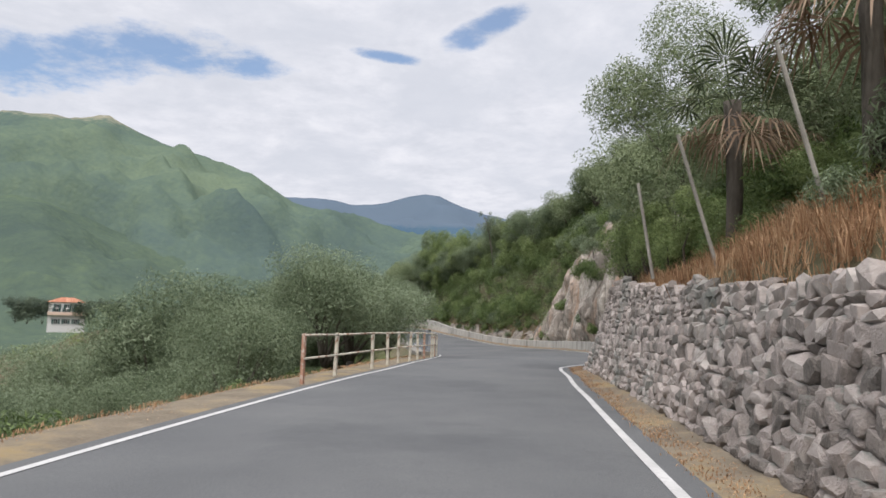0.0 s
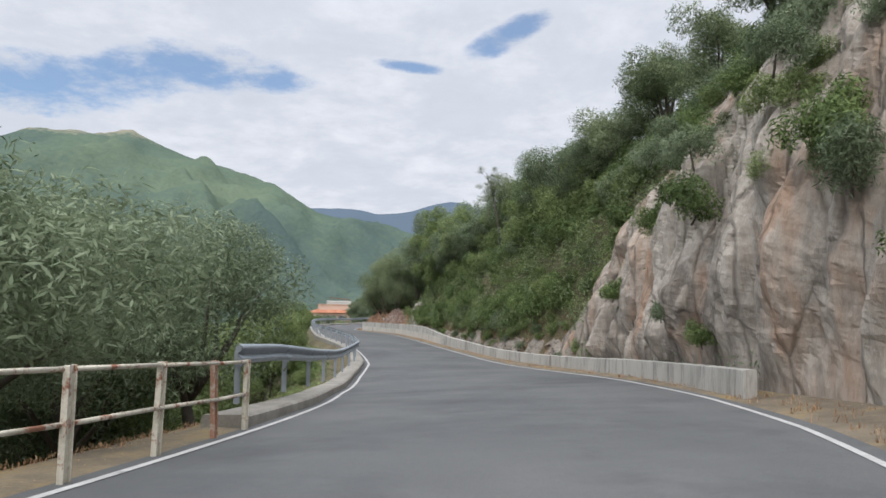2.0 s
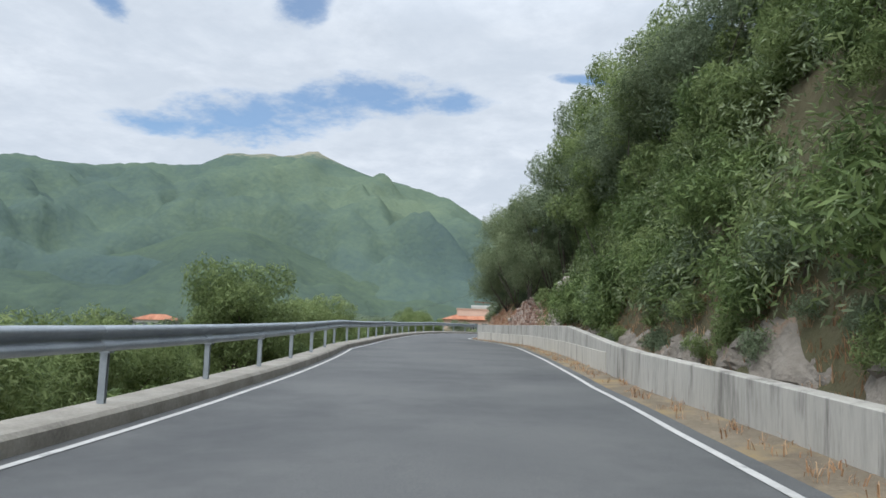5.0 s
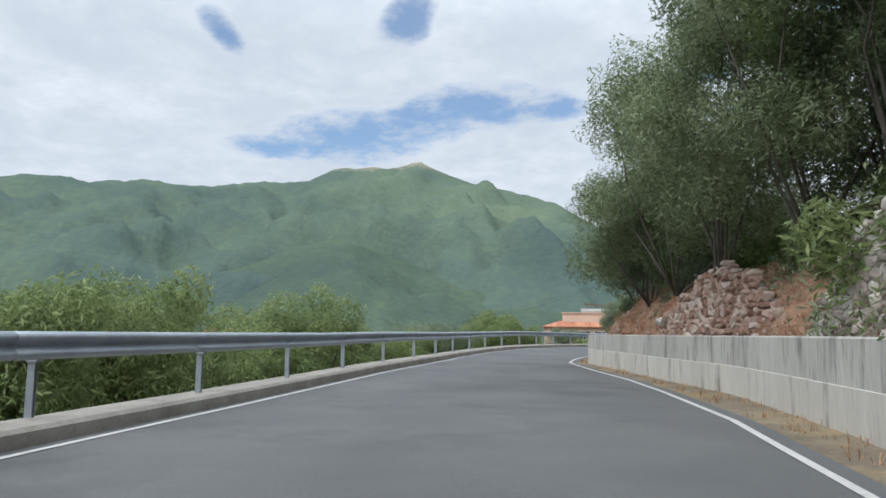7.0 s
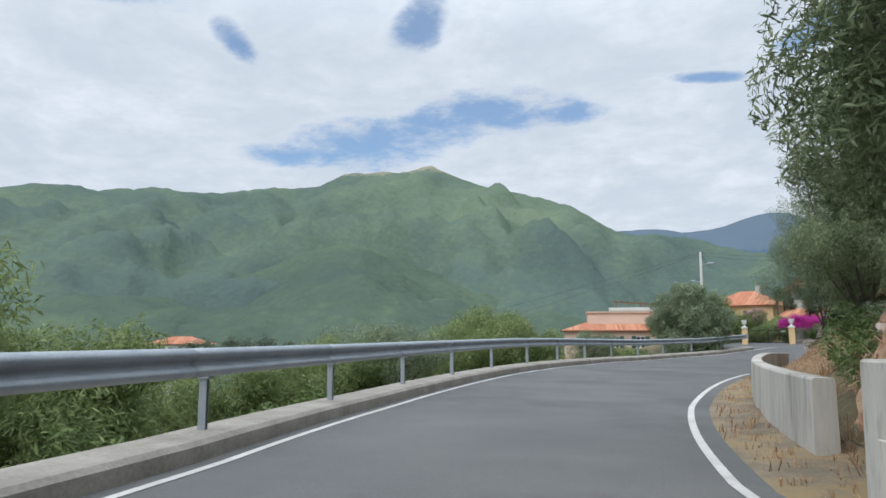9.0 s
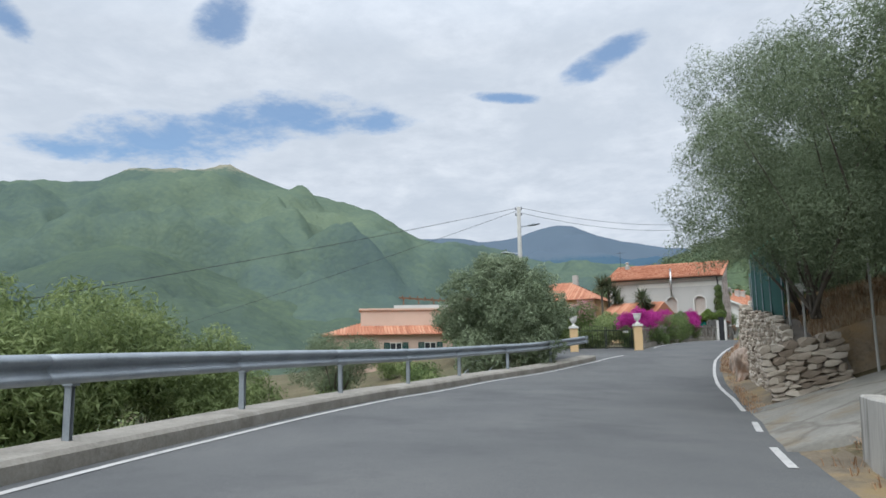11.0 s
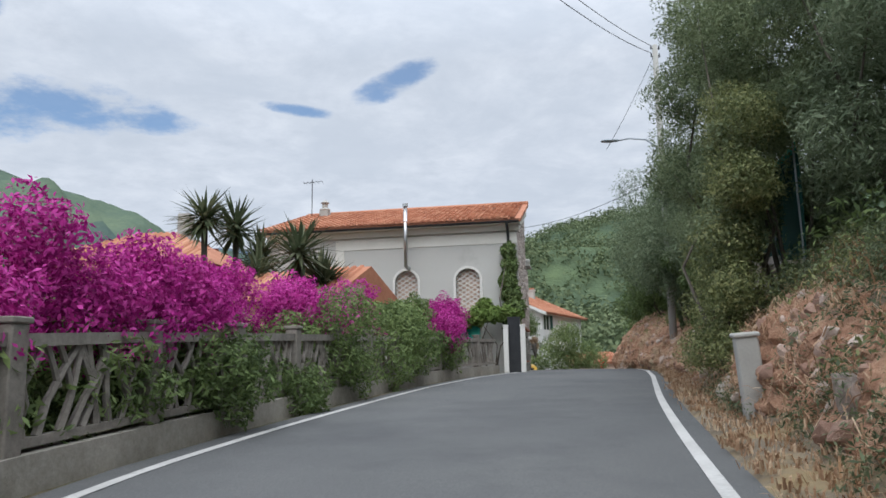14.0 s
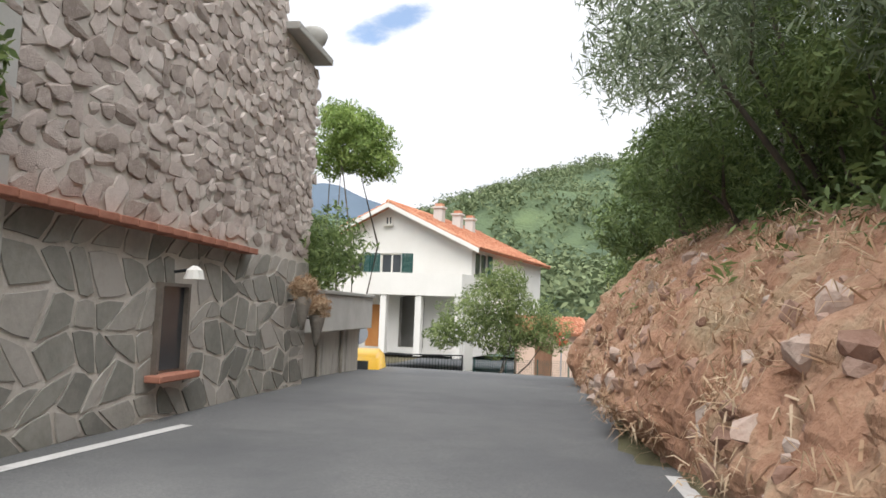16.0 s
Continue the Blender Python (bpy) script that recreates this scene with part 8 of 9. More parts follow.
# right of the road, up the bank
def bank_trees(spots, mat, leaf, n, label, aspect=0.34, category="tree", name="olive_tree"):
    for k, (s, d, h, top, rad) in enumerate(spots):
        b = P(s, d, h)
        pr = random.Random(int(s * 10))
        ht = top - h
        cl = []
        for i in range(17):
            a = i * 2.4
            r = rad * math.sqrt(pr.random()) * 0.85
            cl.append((r * math.cos(a), r * math.sin(a), ht * (0.22 + 0.68 * pr.random() * (1 - 0.3 * (r / rad) ** 2)), rad * pr.uniform(0.27, 0.44), 0.95))
        cl.append((0, 0, ht - rad * 0.4, rad * 0.42, 1.0))
        mass(name, int(s * 7), cl, mat, leaf, n, label, category, aspect, b)


bank_trees([(153.0, 7.5, 1.2, 9.0, 2.6), (158.5, 6.5, 1.9, 10.0, 3.0), (165.0, 5.4, 2.0, 8.8, 2.7), (170.5, 5.0, 2.0, 9.2, 2.6), (176.0, 5.1, 2.2, 9.6, 2.6), (181.0, 5.2, 2.0, 7.6, 2.4), (185.5, 5.4, 2.0, 7.8, 2.3), (189.8, 5.0, 1.9, 7.4, 2.2), (201.2, 2.9, 1.8, 6.9, 1.9)], M["olive"], 0.075, 38000, "olive tree on the bank above the road")
bank_trees([(157.6, 3.5, 2.2, 8.4, 2.6), (160.6, 3.6, 2.4, 9.4, 2.8)], M["olive"], 0.05, 72000, "broad olive leaning out over the ramp")
bank_trees([(203.4, 3.6, 1.7, 7.2, 1.9), (206.3, 3.6, 1.8, 8.4, 2.5), (210.2, 2.6, 2.0, 9.0, 2.8), (215.0, 2.3, 2.2, 9.2, 2.8)], M["olive"], 0.075, 34000, "large olive leaning out over the red bank")
bank_trees([(219.5, 1.6, 2.4, 6.2, 2.0), (223.0, 2.2, 1.8, 5.6, 2.0), (226.5, 3.4, 0.6, 4.6, 1.9), (231, 5.5, 0.0, 4.0, 1.9)], M["bush"], 0.1, 15000, "green broadleaf tree at the junction", 0.5, "tree", "broadleaf_tree")
bank_trees([(191.6, 2.9, 1.0, 7.6, 1.7), (193.6, 2.7, 1.2, 8.6, 1.8), (195.6, 2.9, 1.4, 8.0, 1.6)], M["oakgreen"], 0.034, 62000, "tree on the bank grown over with small-leaved ivy", 0.7, "tree", "ivy_clad_tree")
bank_trees([(189.4, 4.2, 1.6, 7.6, 1.8)], M["olive"], 0.06, 42000, "loose olive over the ivy-hung bank", 0.36)
bank_trees([(199.8, 2.4, 2.0, 3.6, 0.8), (201.5, 2.2, 2.2, 4.0, 0.9)], M["bush"], 0.07, 8000, "green shrub on top of the earth bank", 0.5, "shrub", "shrub")
pr9 = random.Random(9)
grass_field([(s, bank_foot(s) - 0.2 + bank_wide(s) * 1.3 * pr9.random() ** 0.8, None) for s in np.arange(169, 226, 0.035)], 0.30, "short dry straw on the red earth bank", 29)
grass_field([(s, tab(s, [157, 170, 174], [2.6, 2.2, 1.4]) + pr9.uniform(-0.5, 0.1), 0.03) for s in np.arange(157, 173, 0.06)], 0.14, "dry straw at the wall foot", 30)


def loose_rock(s, d, h, size, seed):
    r = random.Random(seed)
    me = stone_set("redstone" if seed % 3 else "stone")[r.randrange(len(STONES))].copy()
    o = tagged(new("rock", me), "reddish angular rock lying on the red bank" if seed % 3 else "pale angular rock lying on the red bank", "rock", "rocks on the bank")
    o.matrix_basis = Matrix.Translation(P(s, d, h)) @ pose(0, 0, 0, r.uniform(0, 90), r.uniform(0, 90), r.uniform(0, 360)) @ Matrix.Diagonal((size, size * r.uniform(0.6, 0.9), size * r.uniform(0.5, 0.8), 1))


for k in range(44):
    s = pr9.uniform(169.5, 186) if k % 3 else pr9.uniform(186, 200)
    q = pr9.random()
    loose_rock(s, bank_foot(s) - 0.25 + bank_wide(s) * 1.1 * q, ground_h(s, bank_foot(s) + bank_wide(s) * q) * 0.92 + 0.03, pr9.uniform(0.1, 0.34), k)
for k, (s, d, h, z) in enumerate(((181.2, 1.9, 0.35, 0.75), (183.4, 1.95, 0.3, 0.6), (185.6, 2.0, 0.35, 0.7), (189.5, 2.05, 0.45, 0.75), (191.4, 2.1, 0.4, 0.5))):
    loose_rock(s, d, h, z, 99 + 3 * k)


def litter(face, s_lo, s_hi, n_stone, n_straw, label, seed):
    """Small stones and dry straw caught on a broken face of earth."""
    X = FACES[face[0]]
    a0, a1 = face[1], face[2]
    rng = np.random.default_rng(seed)
    ni, nj = X.shape[0] - 2, X.shape[1] - 2
    lo, hi = (s_lo - a0) / (a1 - a0) * ni, (s_hi - a0) / (a1 - a0) * ni

    def spots(n, top):
        i, j = rng.uniform(lo, hi, n), top * nj * rng.random(n)
        return X[i.astype(int), j.astype(int)] * (1 - (i % 1))[:, None] + X[i.astype(int) + 1, j.astype(int)] * (i % 1)[:, None]
    kinds = stone_set("redstone")
    V, F = [], []
    r = random.Random(seed)
    for p in spots(n_stone, 1.0):
        me = kinds[r.randrange(len(kinds))]
        z = 0.03 + 0.2 * r.random() ** 2.2
        m = Matrix.Translation(p) @ pose(0, 0, 0, r.uniform(0, 90), r.uniform(0, 90), r.uniform(0, 360)) @ Matrix.Diagonal((z, z * r.uniform(0.6, 0.9), z * r.uniform(0.5, 0.8), 1))
        b = len(V)
        V.extend(m @ v.co for v in me.vertices)
        F.extend(tuple(b + i for i in q.vertices) for q in me.polygons)
    solo("small_stones", mesh_of("small_stones", V, F, M["redstone_stuff"]), None, "small reddish stones stuck in the earth bank", "stones", kind="stuff")
    c = spots(n_straw // 12, 1.0)
    B = np.repeat(c, 12, 0) + rng.normal(0, 0.06, (len(c) * 12, 3))
    n = len(B)
    a = rng.uniform(0, 6.28, n)
    out = np.stack([np.cos(a), np.sin(a), rng.uniform(-0.7, 0.5, n)], 1) * rng.uniform(0.06, 0.24, n)[:, None]
    side = np.stack([-np.sin(a), np.cos(a), rng.uniform(-0.6, 0.6, n)], 1) * rng.uniform(0.003, 0.007, n)[:, None]
    up = np.array([0, 0, 1.0]) * rng.uniform(0.0, 0.1, n)[:, None]
    W = np.stack([B - side, B + side, B + out * 0.6 + up + side, B + out * 0.6 + up - side, B + out], 1).reshape(-1, 3)
    G = []
    for k in range(0, 5 * n, 5):
        G += [(k, k + 1, k + 2, k + 3), (k + 3, k + 2, k + 4)]
    solo("dry_straw", mesh_of("dry_straw", W, G, M["straw"]), None, label, "grass", kind="stuff")


litter(("earth_bank", 169.0, 228.0), 169.5, 214.0, 1500, 22000, "dry straw and roots hanging on the earth bank", 71)
litter(("earth_bank_upper", 100.0, 128.0), 100.5, 127.0, 900, 26000, "dry grass hanging over the reddish bank", 72)


def prickly_pear(at, seed):
    pr = random.Random(seed)
    c = thing("prickly_pear", at, pr.uniform(0, 360), "prickly pear cactus with flat green pads beside the lamp post", "cactus")
    ends = [(Vector((0, 0, 0)), 0)]
    for k in range(22):
        p, lv = ends[pr.randrange(max(0, len(ends) - 8), len(ends))]
        bm = bmesh.new()
        bmesh.ops.create_uvsphere(bm, u_segments=10, v_segments=7, radius=1.0)
        h = pr.uniform(0.10, 0.16)
        m = Matrix.Translation(p) @ pose(0, 0, 0, pr.uniform(-45, 45), pr.uniform(-40, 40), pr.uniform(0, 180))
        bmesh.ops.transform(bm, matrix=m @ Matrix.Translation((0, 0, h * 0.9)) @ Matrix.Diagonal((h * 0.62, 0.028, h, 1)), verts=bm.verts)
        part("pad", bm, M["cactus"], c, "", True)
        ends.append((m @ Vector((0, 0, h * 1.7)), lv + 1))


for k, (x, y) in enumerate(((-103, 205), (-113, 202), (-99, 211), (-118, 203), (-96, 215), (-122, 204))):
    pr = random.Random(900 + k)
    mass("broadleaf_tree", 900 + k, [(pr.uniform(-2.4, 2.4), pr.uniform(-2.4, 2.4), pr.uniform(2.0, 6.6), pr.uniform(1.3, 2.1), 0.95) for _ in range(12)], M["fardark"], 0.45, 1500, "round green tree before the villa", "tree", 0.5, Vector((x, y, -8.4)))


b = P(203.3, 2.3, 1.2)
mass("olive_tree", 351, [(-0.5, -0.6, 1.6, 0.95), (0.5, -0.5, 2.1, 1.05), (-0.9, -0.3, 2.6, 0.95), (0.2, -0.8, 3.2, 1.1), (1.0, -0.2, 3.3, 1.0), (-0.7, -0.5, 3.8, 0.95), (0.4, -0.4, 4.6, 0.9), (-0.3, -0.3, 5.0, 0.7), (1.5, 0.2, 2.2, 0.9), (1.3, 0.1, 4.4, 0.8), (-1.3, 0.0, 1.9, 0.7)], M["olive"], 0.07, 34000, "silvery olive growing round the lamp post on the bank", "tree", 0.36, b)
prickly_pear(P(202.2, 2.2, 2.6), 8)
prickly_pear(P(202.6, 2.1, 3.2), 9)
prickly_pear(P(203.6, 1.9, 1.3), 3)
prickly_pear(P(204.0, 1.9, 2.0), 4)
prickly_pear(P(203.2, 2.0, 1.75), 6)

# trees that lean out over the concrete wall
bank_trees([(108.5, 5.6, 3.0, 10.0, 2.6), (112.5, 4.8, 2.8, 10.6, 3.1), (116.5, 4.5, 2.6, 10.2, 3.0), (120.5, 4.2, 2.4, 9.0, 3.0), (124.5, 4.2, 2.2, 8.0, 2.6), (128.5, 5.2, 1.8, 7.6, 2.4), (134, 7.0, 1.4, 7.0, 2.4), (139, 8.5, 1.2, 7.4, 2.6), (143.0, 8.0, 1.2, 11.0, 3.0), (147.0, 7.6, 1.0, 11.8, 3.2), (150.5, 6.6, 1.0, 9.5, 2.8), (152, 10.5, 1.6, 12.5, 3.4), (152.5, 6.4, 2.0, 11.5, 2.7), (149.0, 5.8, 2.0, 12.0, 2.6)],
           M["oakgreen"], 0.075, 40000, "evergreen oak leaning out over the road", 0.45, "tree", "holm_oak")
for k in range(26):
    s = pr9.uniform(101, 127)
    q = pr9.random()
    loose_rock(s, bank_foot(s) + 0.55 + 1.6 * q, 1.5 + 1.3 * q, pr9.uniform(0.12, 0.4), 300 + k)


# tall growth along the crest of the roadside slope
CREST = [(66, 7.4, 5.5, 12.2, 2.2), (69, 8.2, 6.0, 13.4, 2.3), (72, 6.6, 5.0, 12.4, 2.1), (75, 7.6, 5.5, 13.6, 2.3), (78, 7.2, 5.0, 11.4, 2.0), (81.5, 7.8, 5.0, 12.0, 2.3), (84.5, 6.8, 4.5, 11.6, 2.0), (87.5, 7.2, 5.0, 13.4, 2.4), (90.5, 6.4, 4.5, 12.9, 2.1),
         (93.5, 7.0, 4.6, 13.6, 2.3), (96.5, 6.4, 4.2, 12.8, 2.1), (99.5, 7.0, 4.2, 13.6, 2.3), (102.5, 6.2, 3.8, 14.0, 2.2), (105.5, 5.8, 3.4, 14.0, 2.2), (98.0, 5.8, 4.0, 13.8, 1.9), (107.5, 6.6, 3.4, 14.6, 2.4)]
bank_trees(CREST[0::3], M["lime"], 0.1, 13000, "tall green broadleaf tree on the slope", 0.5, "tree", "broadleaf_tree")
bank_trees(CREST[1::3], M["olive"], 0.1, 13000, "grey-green holm oak on the slope", 0.45, "tree", "holm_oak")
bank_trees(CREST[2::3], M["lime"], 0.1, 13000, "light green climbing growth over a tree on the slope", 0.5, "tree", "broadleaf_tree")


def make_pine(at, height, seed):
    """A thin pine with bare bent stems and a few loose tufts."""
    pr, rng = random.Random(seed), np.random.default_rng(seed)
    t = thing("pine_tree", at, 0, "thin half-bare pine standing out on the slope", "tree")
    top = Vector((-1.3, -0.2, height))
    part("trunk", bent([(0, 0, -0.6), (-0.2, 0, height * 0.4), (-0.7, -0.1, height * 0.75), top], [0.11, 0.08, 0.055, 0.02], 7), M["bark"], t, "", True)
    cl = []
    for k in range(11):
        e = Vector((-0.9 + pr.uniform(-1.3, 0.9), pr.uniform(-0.8, 0.8), height + pr.uniform(-1.1, 0.35)))
        part("limb", limb(pr, Vector((-0.75, -0.1, height * 0.78)), e, 0.03), M["bark"], t, "", True)
        cl.append((e, pr.uniform(0.22, 0.4), 0.7))
    C, N = crown_points(rng, cl, 2600, 0.2)
    part("crown", leaf_mesh("crown", C, N + np.array([0, 0, 0.6]), 0.075, 0.12, M["dark"], rng, 0.2), None, t)


make_pine(Vector((5.9, 79.6, 2.2)), 8.3, 5)
# ---- fan palms and stakes above the stone wall ----
def fan_frond(bm_v, bm_f, o, d, size, rng, droop):
    """A fan leaf: a stalk and blades that spread from its end."""
    d = d / np.linalg.norm(d)
    sd = np.cross(d, [0, 0, 1.0])
    sd /= np.linalg.norm(sd) + 1e-6
    up = np.cross(sd, d)
    e = o + d * size * 0.9
    q = len(bm_v)
    bm_v += [o - sd * 0.012, o + sd * 0.012, e + sd * 0.008, e - sd * 0.008]
    bm_f.append((q, q + 1, q + 2, q + 3))
    for k in range(18):
        a = (k / 17 - 0.5) * 3.6
        v = d * math.cos(a) + sd * math.sin(a)
        L = size * rng.uniform(0.75, 1.0) * (0.75 + 0.25 * math.cos(a))
        w = np.cross(v, up) * 0.02 * size / 0.8
        m = e + v * L * 0.55 + up * 0.02 * (-1) ** k
        t = e + v * L - np.array([0, 0, droop * L * 0.5])
        q = len(bm_v)
        bm_v += [e, m - w, t, m + w]
        bm_f.append((q, q + 1, q + 2, q + 3))


def fan_palm(at, height, seed, live=24, dead=12, size=0.85):
    rng = np.random.default_rng(seed)
    p = thing("fan_palm", at, 0, "fan palm with green fronds above a skirt of dead ones", "palm")
    part("trunk", bent([(0, 0, -0.5), (0.05, 0.0, height * 0.5), (0.0, 0.0, height)], [0.17, 0.15, 0.16], 10), M["bark"], p, "", True)
    for nm, n, lo, hi, mat, dr in (("fronds", live, -0.1, 0.95, "palmleaf", 0.5), ("dead_fronds", dead, -0.95, -0.35, "deadleaf", 0.9)):
        for k in range(n):
            V, F = [], []
            a, zz = k * 2.4, rng.uniform(lo, hi)
            r = math.sqrt(max(0.02, 1 - zz * zz))
            fan_frond(V, F, np.array([0, 0, height - 0.1]), np.array([r * math.cos(a), r * math.sin(a), zz]), size * rng.uniform(0.8, 1.15), rng, dr)
            part("frond" if nm == "fronds" else "dead_frond", mesh_of("frond", V, F, M[mat]), None, p)


fan_palm(P(13.2, 3.75, 2.2), 3.3, 1)
fan_palm(P(9.6, 4.5, 2.3), 3.9, 2, 22, 10, 0.95)
fan_palm(P(15.5, 5.2, 3.2), 2.6, 3, 20, 6, 0.8)
for a, b_ in ((P(12, 2.55, 4.57), P(12, 3.2, 2.3)), (P(9, 3.12, 4.9), P(9, 3.85, 2.2)), (P(14, 2.2, 4.16), P(14, 2.5, 2.3))):
    solo("stake", tube(bmesh.new(), b_, a, 0.034, 0.03, 8), M["kerb"], "leaning grey stake above the stone wall", "stake", "leaning stakes")
bank_trees([(20.5, 4.0, 3.0, 10.8, 2.5), (16.5, 7.0, 3.6, 11.5, 2.6), (12.5, 7.8, 3.8, 10.0, 2.4), (8.0, 7.0, 3.6, 9.5, 2.4)], M["oakgreen"], 0.055, 42000, "tall evergreen oak above the stone wall", 0.6, "tree", "holm_oak")
bank_trees([(17.0, 3.7, 2.5, 4.7, 0.9), (19.0, 3.2, 2.6, 4.7, 0.9), (21.5, 3.0, 2.7, 4.9, 1.0), (23.4, 3.1, 2.6, 5.4, 1.0), (25.2, 4.3, 2.6, 5.8, 1.2), (26.6, 5.6, 3.0, 6.8, 1.3), (11.2, 5.0, 2.6, 4.3, 0.9), (7.5, 5.0, 2.4, 4.0, 0.9), (15.0, 4.6, 2.7, 4.5, 0.9), (5.5, 5.2, 2.4, 4.2, 1.0)], M["lime"], 0.045, 11000, "grey-green shrub above the stone wall", 0.4, "shrub", "shrub")


# ---- end of the dry-stone wall at the ramp ----
def make_wall_return():
    rg = random.Random(4)
    w = tagged(new("stone_wall_return", bm_mesh("stone_wall_return", box(bmesh.new(), (-0.05, 0.15, -0.3), (1.5, 0.6, 1.34)), M["mortar"])), "low end of the dry-stone wall beside the ramp", "wall", kind="structure")
    w.matrix_basis = Matrix.Translation(P(158.3, 2.82, 0.08)) @ pose(0, 0, 0, 0, -12, heading(158))
    z = 0.0
    while z < 1.3:
        h = rg.uniform(0.09, 0.19)
        x = -0.2
        while x < 1.3:
            L = rg.uniform(0.2, 0.5)
            o = new("stone", stone_set("greystone")[rg.randrange(len(STONES))])
            o.parent = w
            o.matrix_basis = pose(x + L / 2, 0.13 + rg.uniform(-0.03, 0.03), z + h / 2, rg.uniform(-6, 6), rg.uniform(-6, 6), rg.uniform(-6, 6)) @ Matrix.Diagonal((L * 1.1, 0.26, h * 1.15, 1))
            x += L * 0.95
        z += h * 0.93


make_wall_return()
n_ = solo("sign_plate", boxes(((-0.16, -0.006, -0.09), (0.16, 0.006, 0.09)), bevel=0.003), M["white"], "small white plate on a fence post", "sign")
n_.matrix_basis = Matrix.Translation(P(158.85, 3.42, 2.75)) @ pose(0, 0, 0, 0, 0, heading(158))

# ivy and roots over the earth bank, weeds on the slope behind the ramp
def bank_cover(seed, mat, count, s0, s1, lo, hi, label, r, leaf, leaves, aspect=0.6):
    rng = np.random.default_rng(seed)
    cl = []
    for _ in range(count):
        q = rng.uniform(s0, s1)
        x = bank_foot(q) + lo + (hi - lo) * rng.random()
        cl.append((np.array(P(q, x, ground_h(q, x) + 0.05)), rng.uniform(*r), 0.9))
    C, N = crown_points(rng, cl, count * leaves, 0.5)
    return solo("undergrowth", leaf_mesh("undergrowth", C, N + np.array([0, 0, 0.5]), leaf, aspect, mat, rng, 0.25), None, label, "undergrowth", kind="stuff")


bank_cover(91, M["ivy"], 130, 182.5, 199, 0.5, 2.2, "ivy hanging over the earth bank", (0.2, 0.45), 0.04, 240)
bank_cover(95, M["dark"], 330, 178.5, 191.5, 0.0, 2.3, "dry ivy stems and dull leaves over the bank", (0.22, 0.42), 0.028, 300)
bank_trees([(206.3, 2.9, 1.5, 4.6, 1.2), (209.0, 2.6, 1.6, 5.0, 1.4), (211.6, 2.0, 1.8, 5.2, 1.5), (214.6, 1.6, 2.0, 5.4, 1.5)], M["bush"], 0.06, 15000, "dense green bush on top of the red bank", 0.5, "shrub", "shrub")
bank_cover(92, M["bush"], 150, 199, 226, 1.0, 3.5, "green growth along the top of the red bank", (0.35, 0.8), 0.065, 260)
bank_cover(93, M["bush"], 170, 169, 199, 1.4, 5.0, "green growth above the earth bank", (0.3, 0.75), 0.06, 220)
bank_cover(94, M["oakgreen"], 120, 103, 128, 1.2, 4.0, "scrub on the bank over the concrete wall", (0.3, 0.7), 0.06, 240)
grass_field([(159.0 + 9 * pr9.random(), 3.3 + 9 * pr9.random(), None) for _ in range(5600)], 0.3, "dry grass behind the net fence", 31, 10, "straw")
grass_field([(134 + 17 * pr9.random(), 2.9 + 7 * pr9.random() ** 1.4, None) for _ in range(6500)], 0.34, "dry grass above the ramp", 32, 11, mat="straw")


# straw over the verge, ivy hanging down the bank, bushes below the rail at the bend
verge_spots = [(s, d_right(s) + 0.24 + (bank_foot(s) + 0.5 - d_right(s)) * pr9.random()) for s in np.arange(170, 214, 0.02)]
grass_field([(s, d, max(0.05, ground_h(s, d) + 0.13)) for s, d in verge_spots], 0.09, "trodden straw on the verge below the bank", 41, 10, "straw", 0.008)
scatter(shrubs + dshrubs, [(159.0 + 0.4 * pr9.random(), d, None, pr9.uniform(0.5, 0.8)) for d in np.arange(6.2, 13, 0.8)], "hedge beside the ramp", 43)
grass_field([(158.5 + pr9.uniform(-0.3, 0.4), 5.6 + 8 * pr9.random(), None) for _ in range(900)], 0.4, "dry grass beside the ramp", 44, 9, "straw")
ivy_foot = P(191.6, 1.9, 0.5)
curtain = []
for k in range(54):
    s = pr9.uniform(189.9, 193.6)
    h = pr9.uniform(0.7, 5.0)
    p = P(s, 1.6 + 0.14 * h + pr9.uniform(-0.15, 0.25), h) - ivy_foot
    curtain.append((p.x, p.y, p.z, pr9.uniform(0.28, 0.48), 0.9))
mass("ivy", 77, curtain, M["ivy"], 0.03, 70000, "small-leaved ivy hanging down the bank to the verge", "ivy", 0.7, ivy_foot)
scatter(lshrubs + shrubs, [(s, d, None, z) for s, d, z in ((166, -9.0, 0.9), (168.5, -9.6, 0.8), (170.5, -11.0, 1.0), (173, -12.5, 1.1), (169, -13.5, 1.2), (172, -15.5, 1.1), (175.5, -15.0, 1.0), (171, -18.5, 1.3), (175, -19.5, 1.2), (179, -19.0, 1.0), (166.5, -16.0, 1.2), (163.5, -10.5, 0.9))], "bushes below the bend", 42)


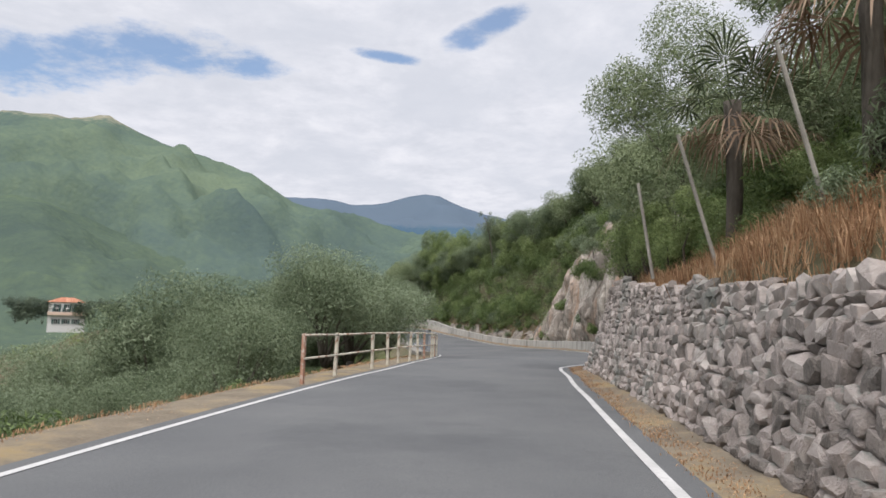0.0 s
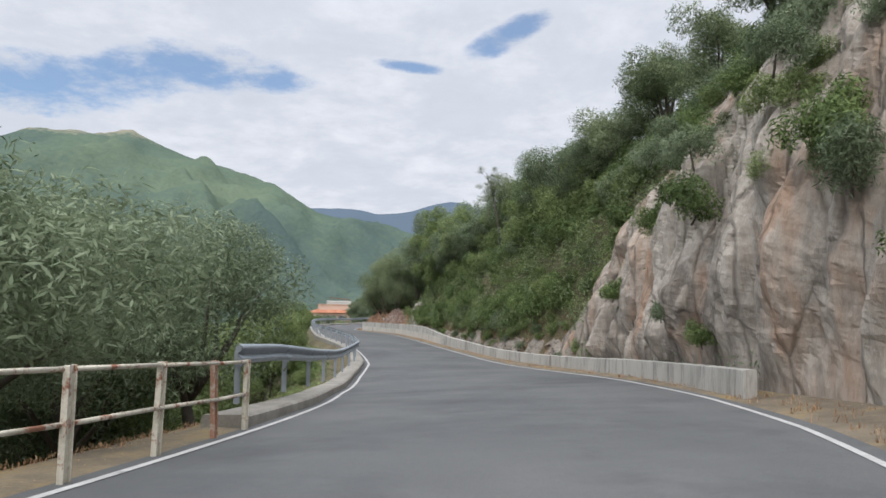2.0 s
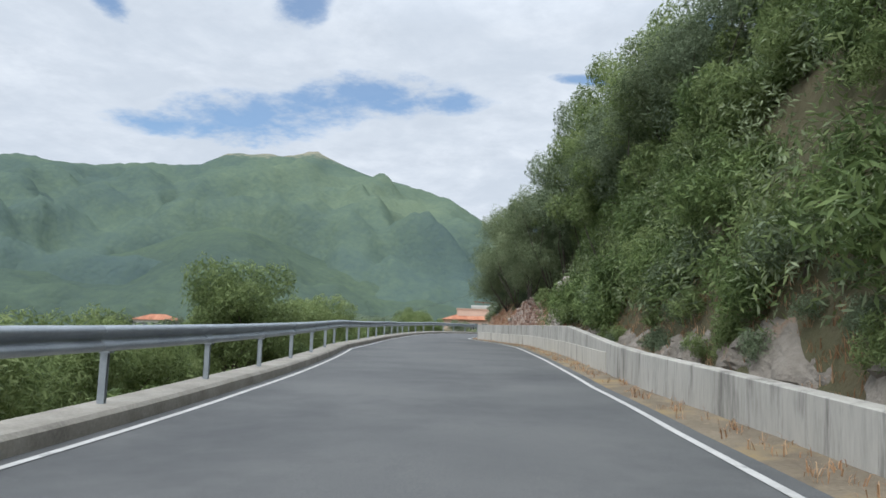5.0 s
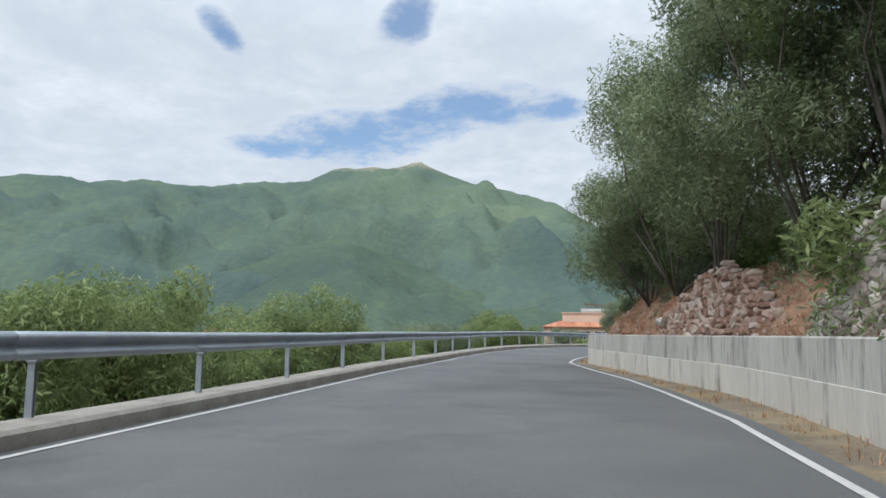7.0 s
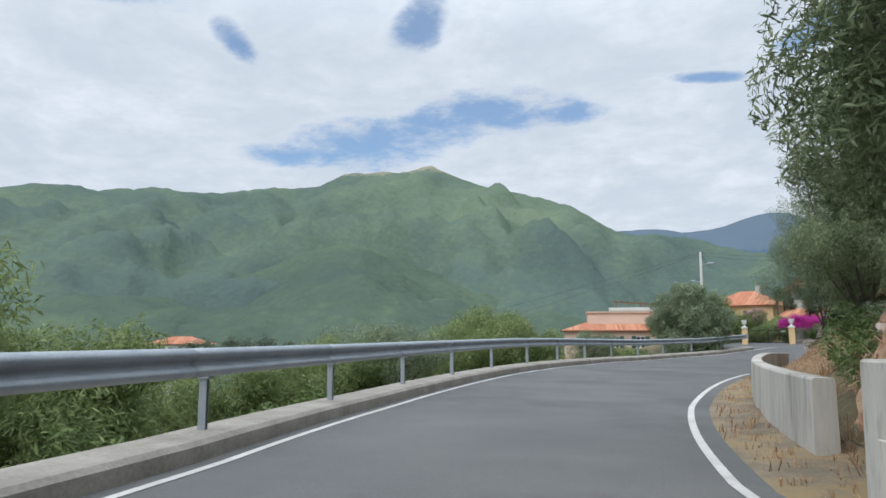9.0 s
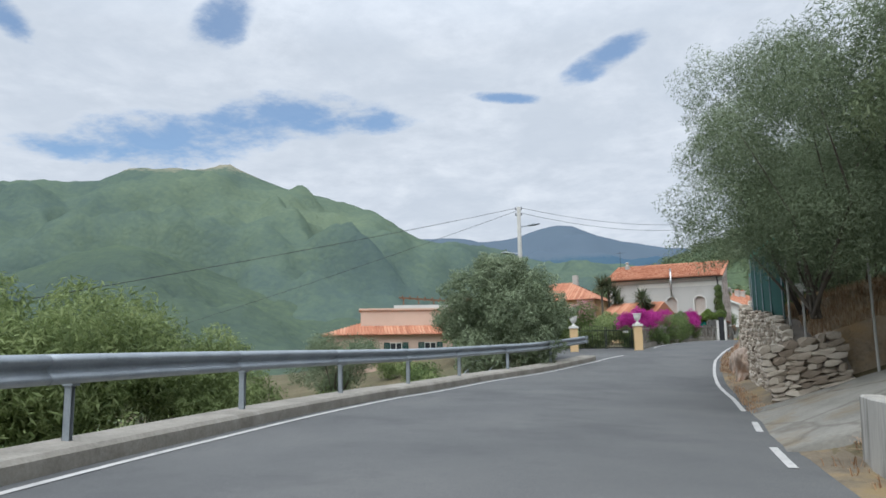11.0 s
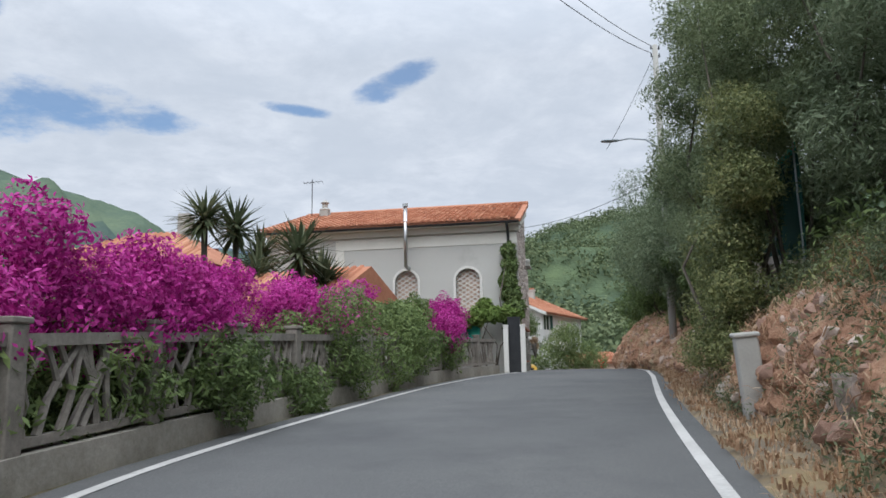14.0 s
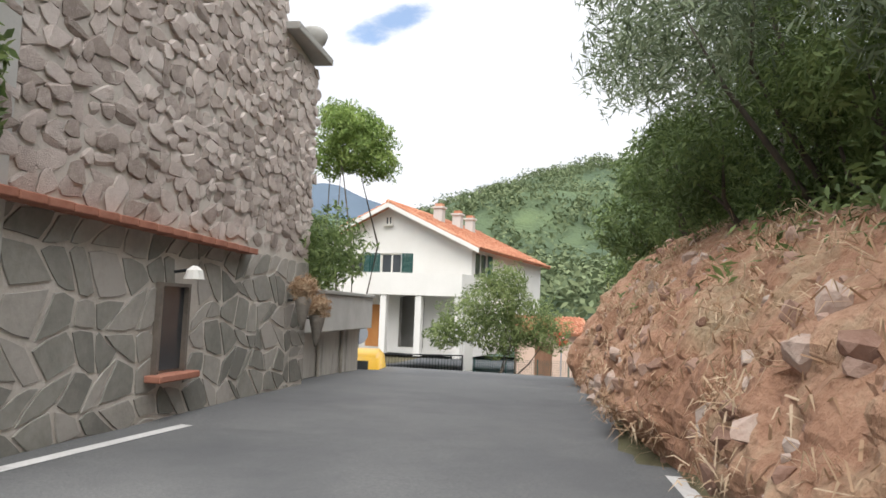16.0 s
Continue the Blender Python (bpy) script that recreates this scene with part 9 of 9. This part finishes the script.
# ---- rock at the foot of the dry-stone wall ----
def make_wall_rock(s, d, h, size, seed):
    bm = bmesh.new()
    bmesh.ops.create_icosphere(bm, subdivisions=5, radius=1.0)
    for v in bm.verts:
        c = v.co.copy()
        for k in range(3):
            c[k] = math.copysign(abs(c[k]) ** 0.72, c[k])
        vd = noise.voronoi(Vector((c.x * 1.6, c.y * 1.2, c.z * 1.5 + seed)))[0]
        q = 0.82 + 0.22 * min(0.6, vd[1] - vd[0]) + 0.16 * noise.noise(c * 1.7 + Vector((seed, 0, 0))) + 0.05 * noise.noise(c * 6.0)
        v.co = Vector((c.x * size[0], c.y * size[1], c.z * size[2])) * q
    o = solo("rock_outcrop", bm, M["pinkrock"], "pinkish rock outcrop bulging from the foot of the wall", "rock", kind="structure", smooth=True)
    o.matrix_basis = Matrix.Translation(P(s, d, h)) @ pose(0, 0, 0, 0, 4, heading(s) + 90)


make_wall_rock(167.9, 2.4, 0.4, (1.7, 0.5, 0.9), 3.0)
make_wall_rock(170.6, 2.15, 0.25, (1.1, 0.5, 0.75), 8.0)

# ---- stones of the walls ----
stone_wall("stone_wall_south", -6.0, 23.7, lambda s: tab(s, [-6, 8, 15, 20, 24.6], [2.15, 2.15, 2.15, 1.9, 1.5]), top_a, "coarse grey and pinkish rubble retaining wall beside the road", (0.11, 0.36, 0.10, 0.25), 0.24, 3, (2.0, 9.5), 0.6, "southstone", 17, 0.10)
stone_wall("stone_wall_north", 158.5, 184.5, wall_b, top_b, "grey dry-stone wall of flat rough stones", (0.12, 0.36, 0.07, 0.16), 0.24, 5, (161.0, 167.0), 0.12, "greystone", 7, 0.12)
stone_wall("stone_wall_upper", 190.5, 200.0, lambda q: 2.75, lambda q: tab(q, [190.5, 194, 200], [1.9, 2.4, 2.7]), "pale dry-stone wall on the earth bank", (0.2, 0.46, 0.12, 0.24), 0.28, 9, (195.0, 196.0), 0.1)

stone_wall("stone_wall_broken", 109.6, 118.2, lambda q: wall_face(q) + 0.55, lambda q: tab(q, [109.6, 110.8, 112.6, 115, 118.2], [1.9, 2.6, 3.1, 2.3, 1.25]) + 0.09 * math.sin(q * 4.1), "collapsed reddish rubble wall on the bank", (0.13, 0.36, 0.11, 0.22), 0.26, 11, (110.0, 117.0), 0.55, "redstone", 22, 0.13, 1.0)
stone_wall("stone_wall_corner", 102.0, 107.9, lambda q: wall_face(q) + 0.55, lambda q: tab(q, [102.0, 104.0, 105.8, 107.9], [3.7, 3.4, 2.65, 1.3]) + 0.08 * math.sin(q * 3.7), "grey rubble wall end above the concrete wall", (0.16, 0.42, 0.12, 0.26), 0.28, 12, (102.0, 107.9), 0.5, "stone", 20, 0.13, 1.0)
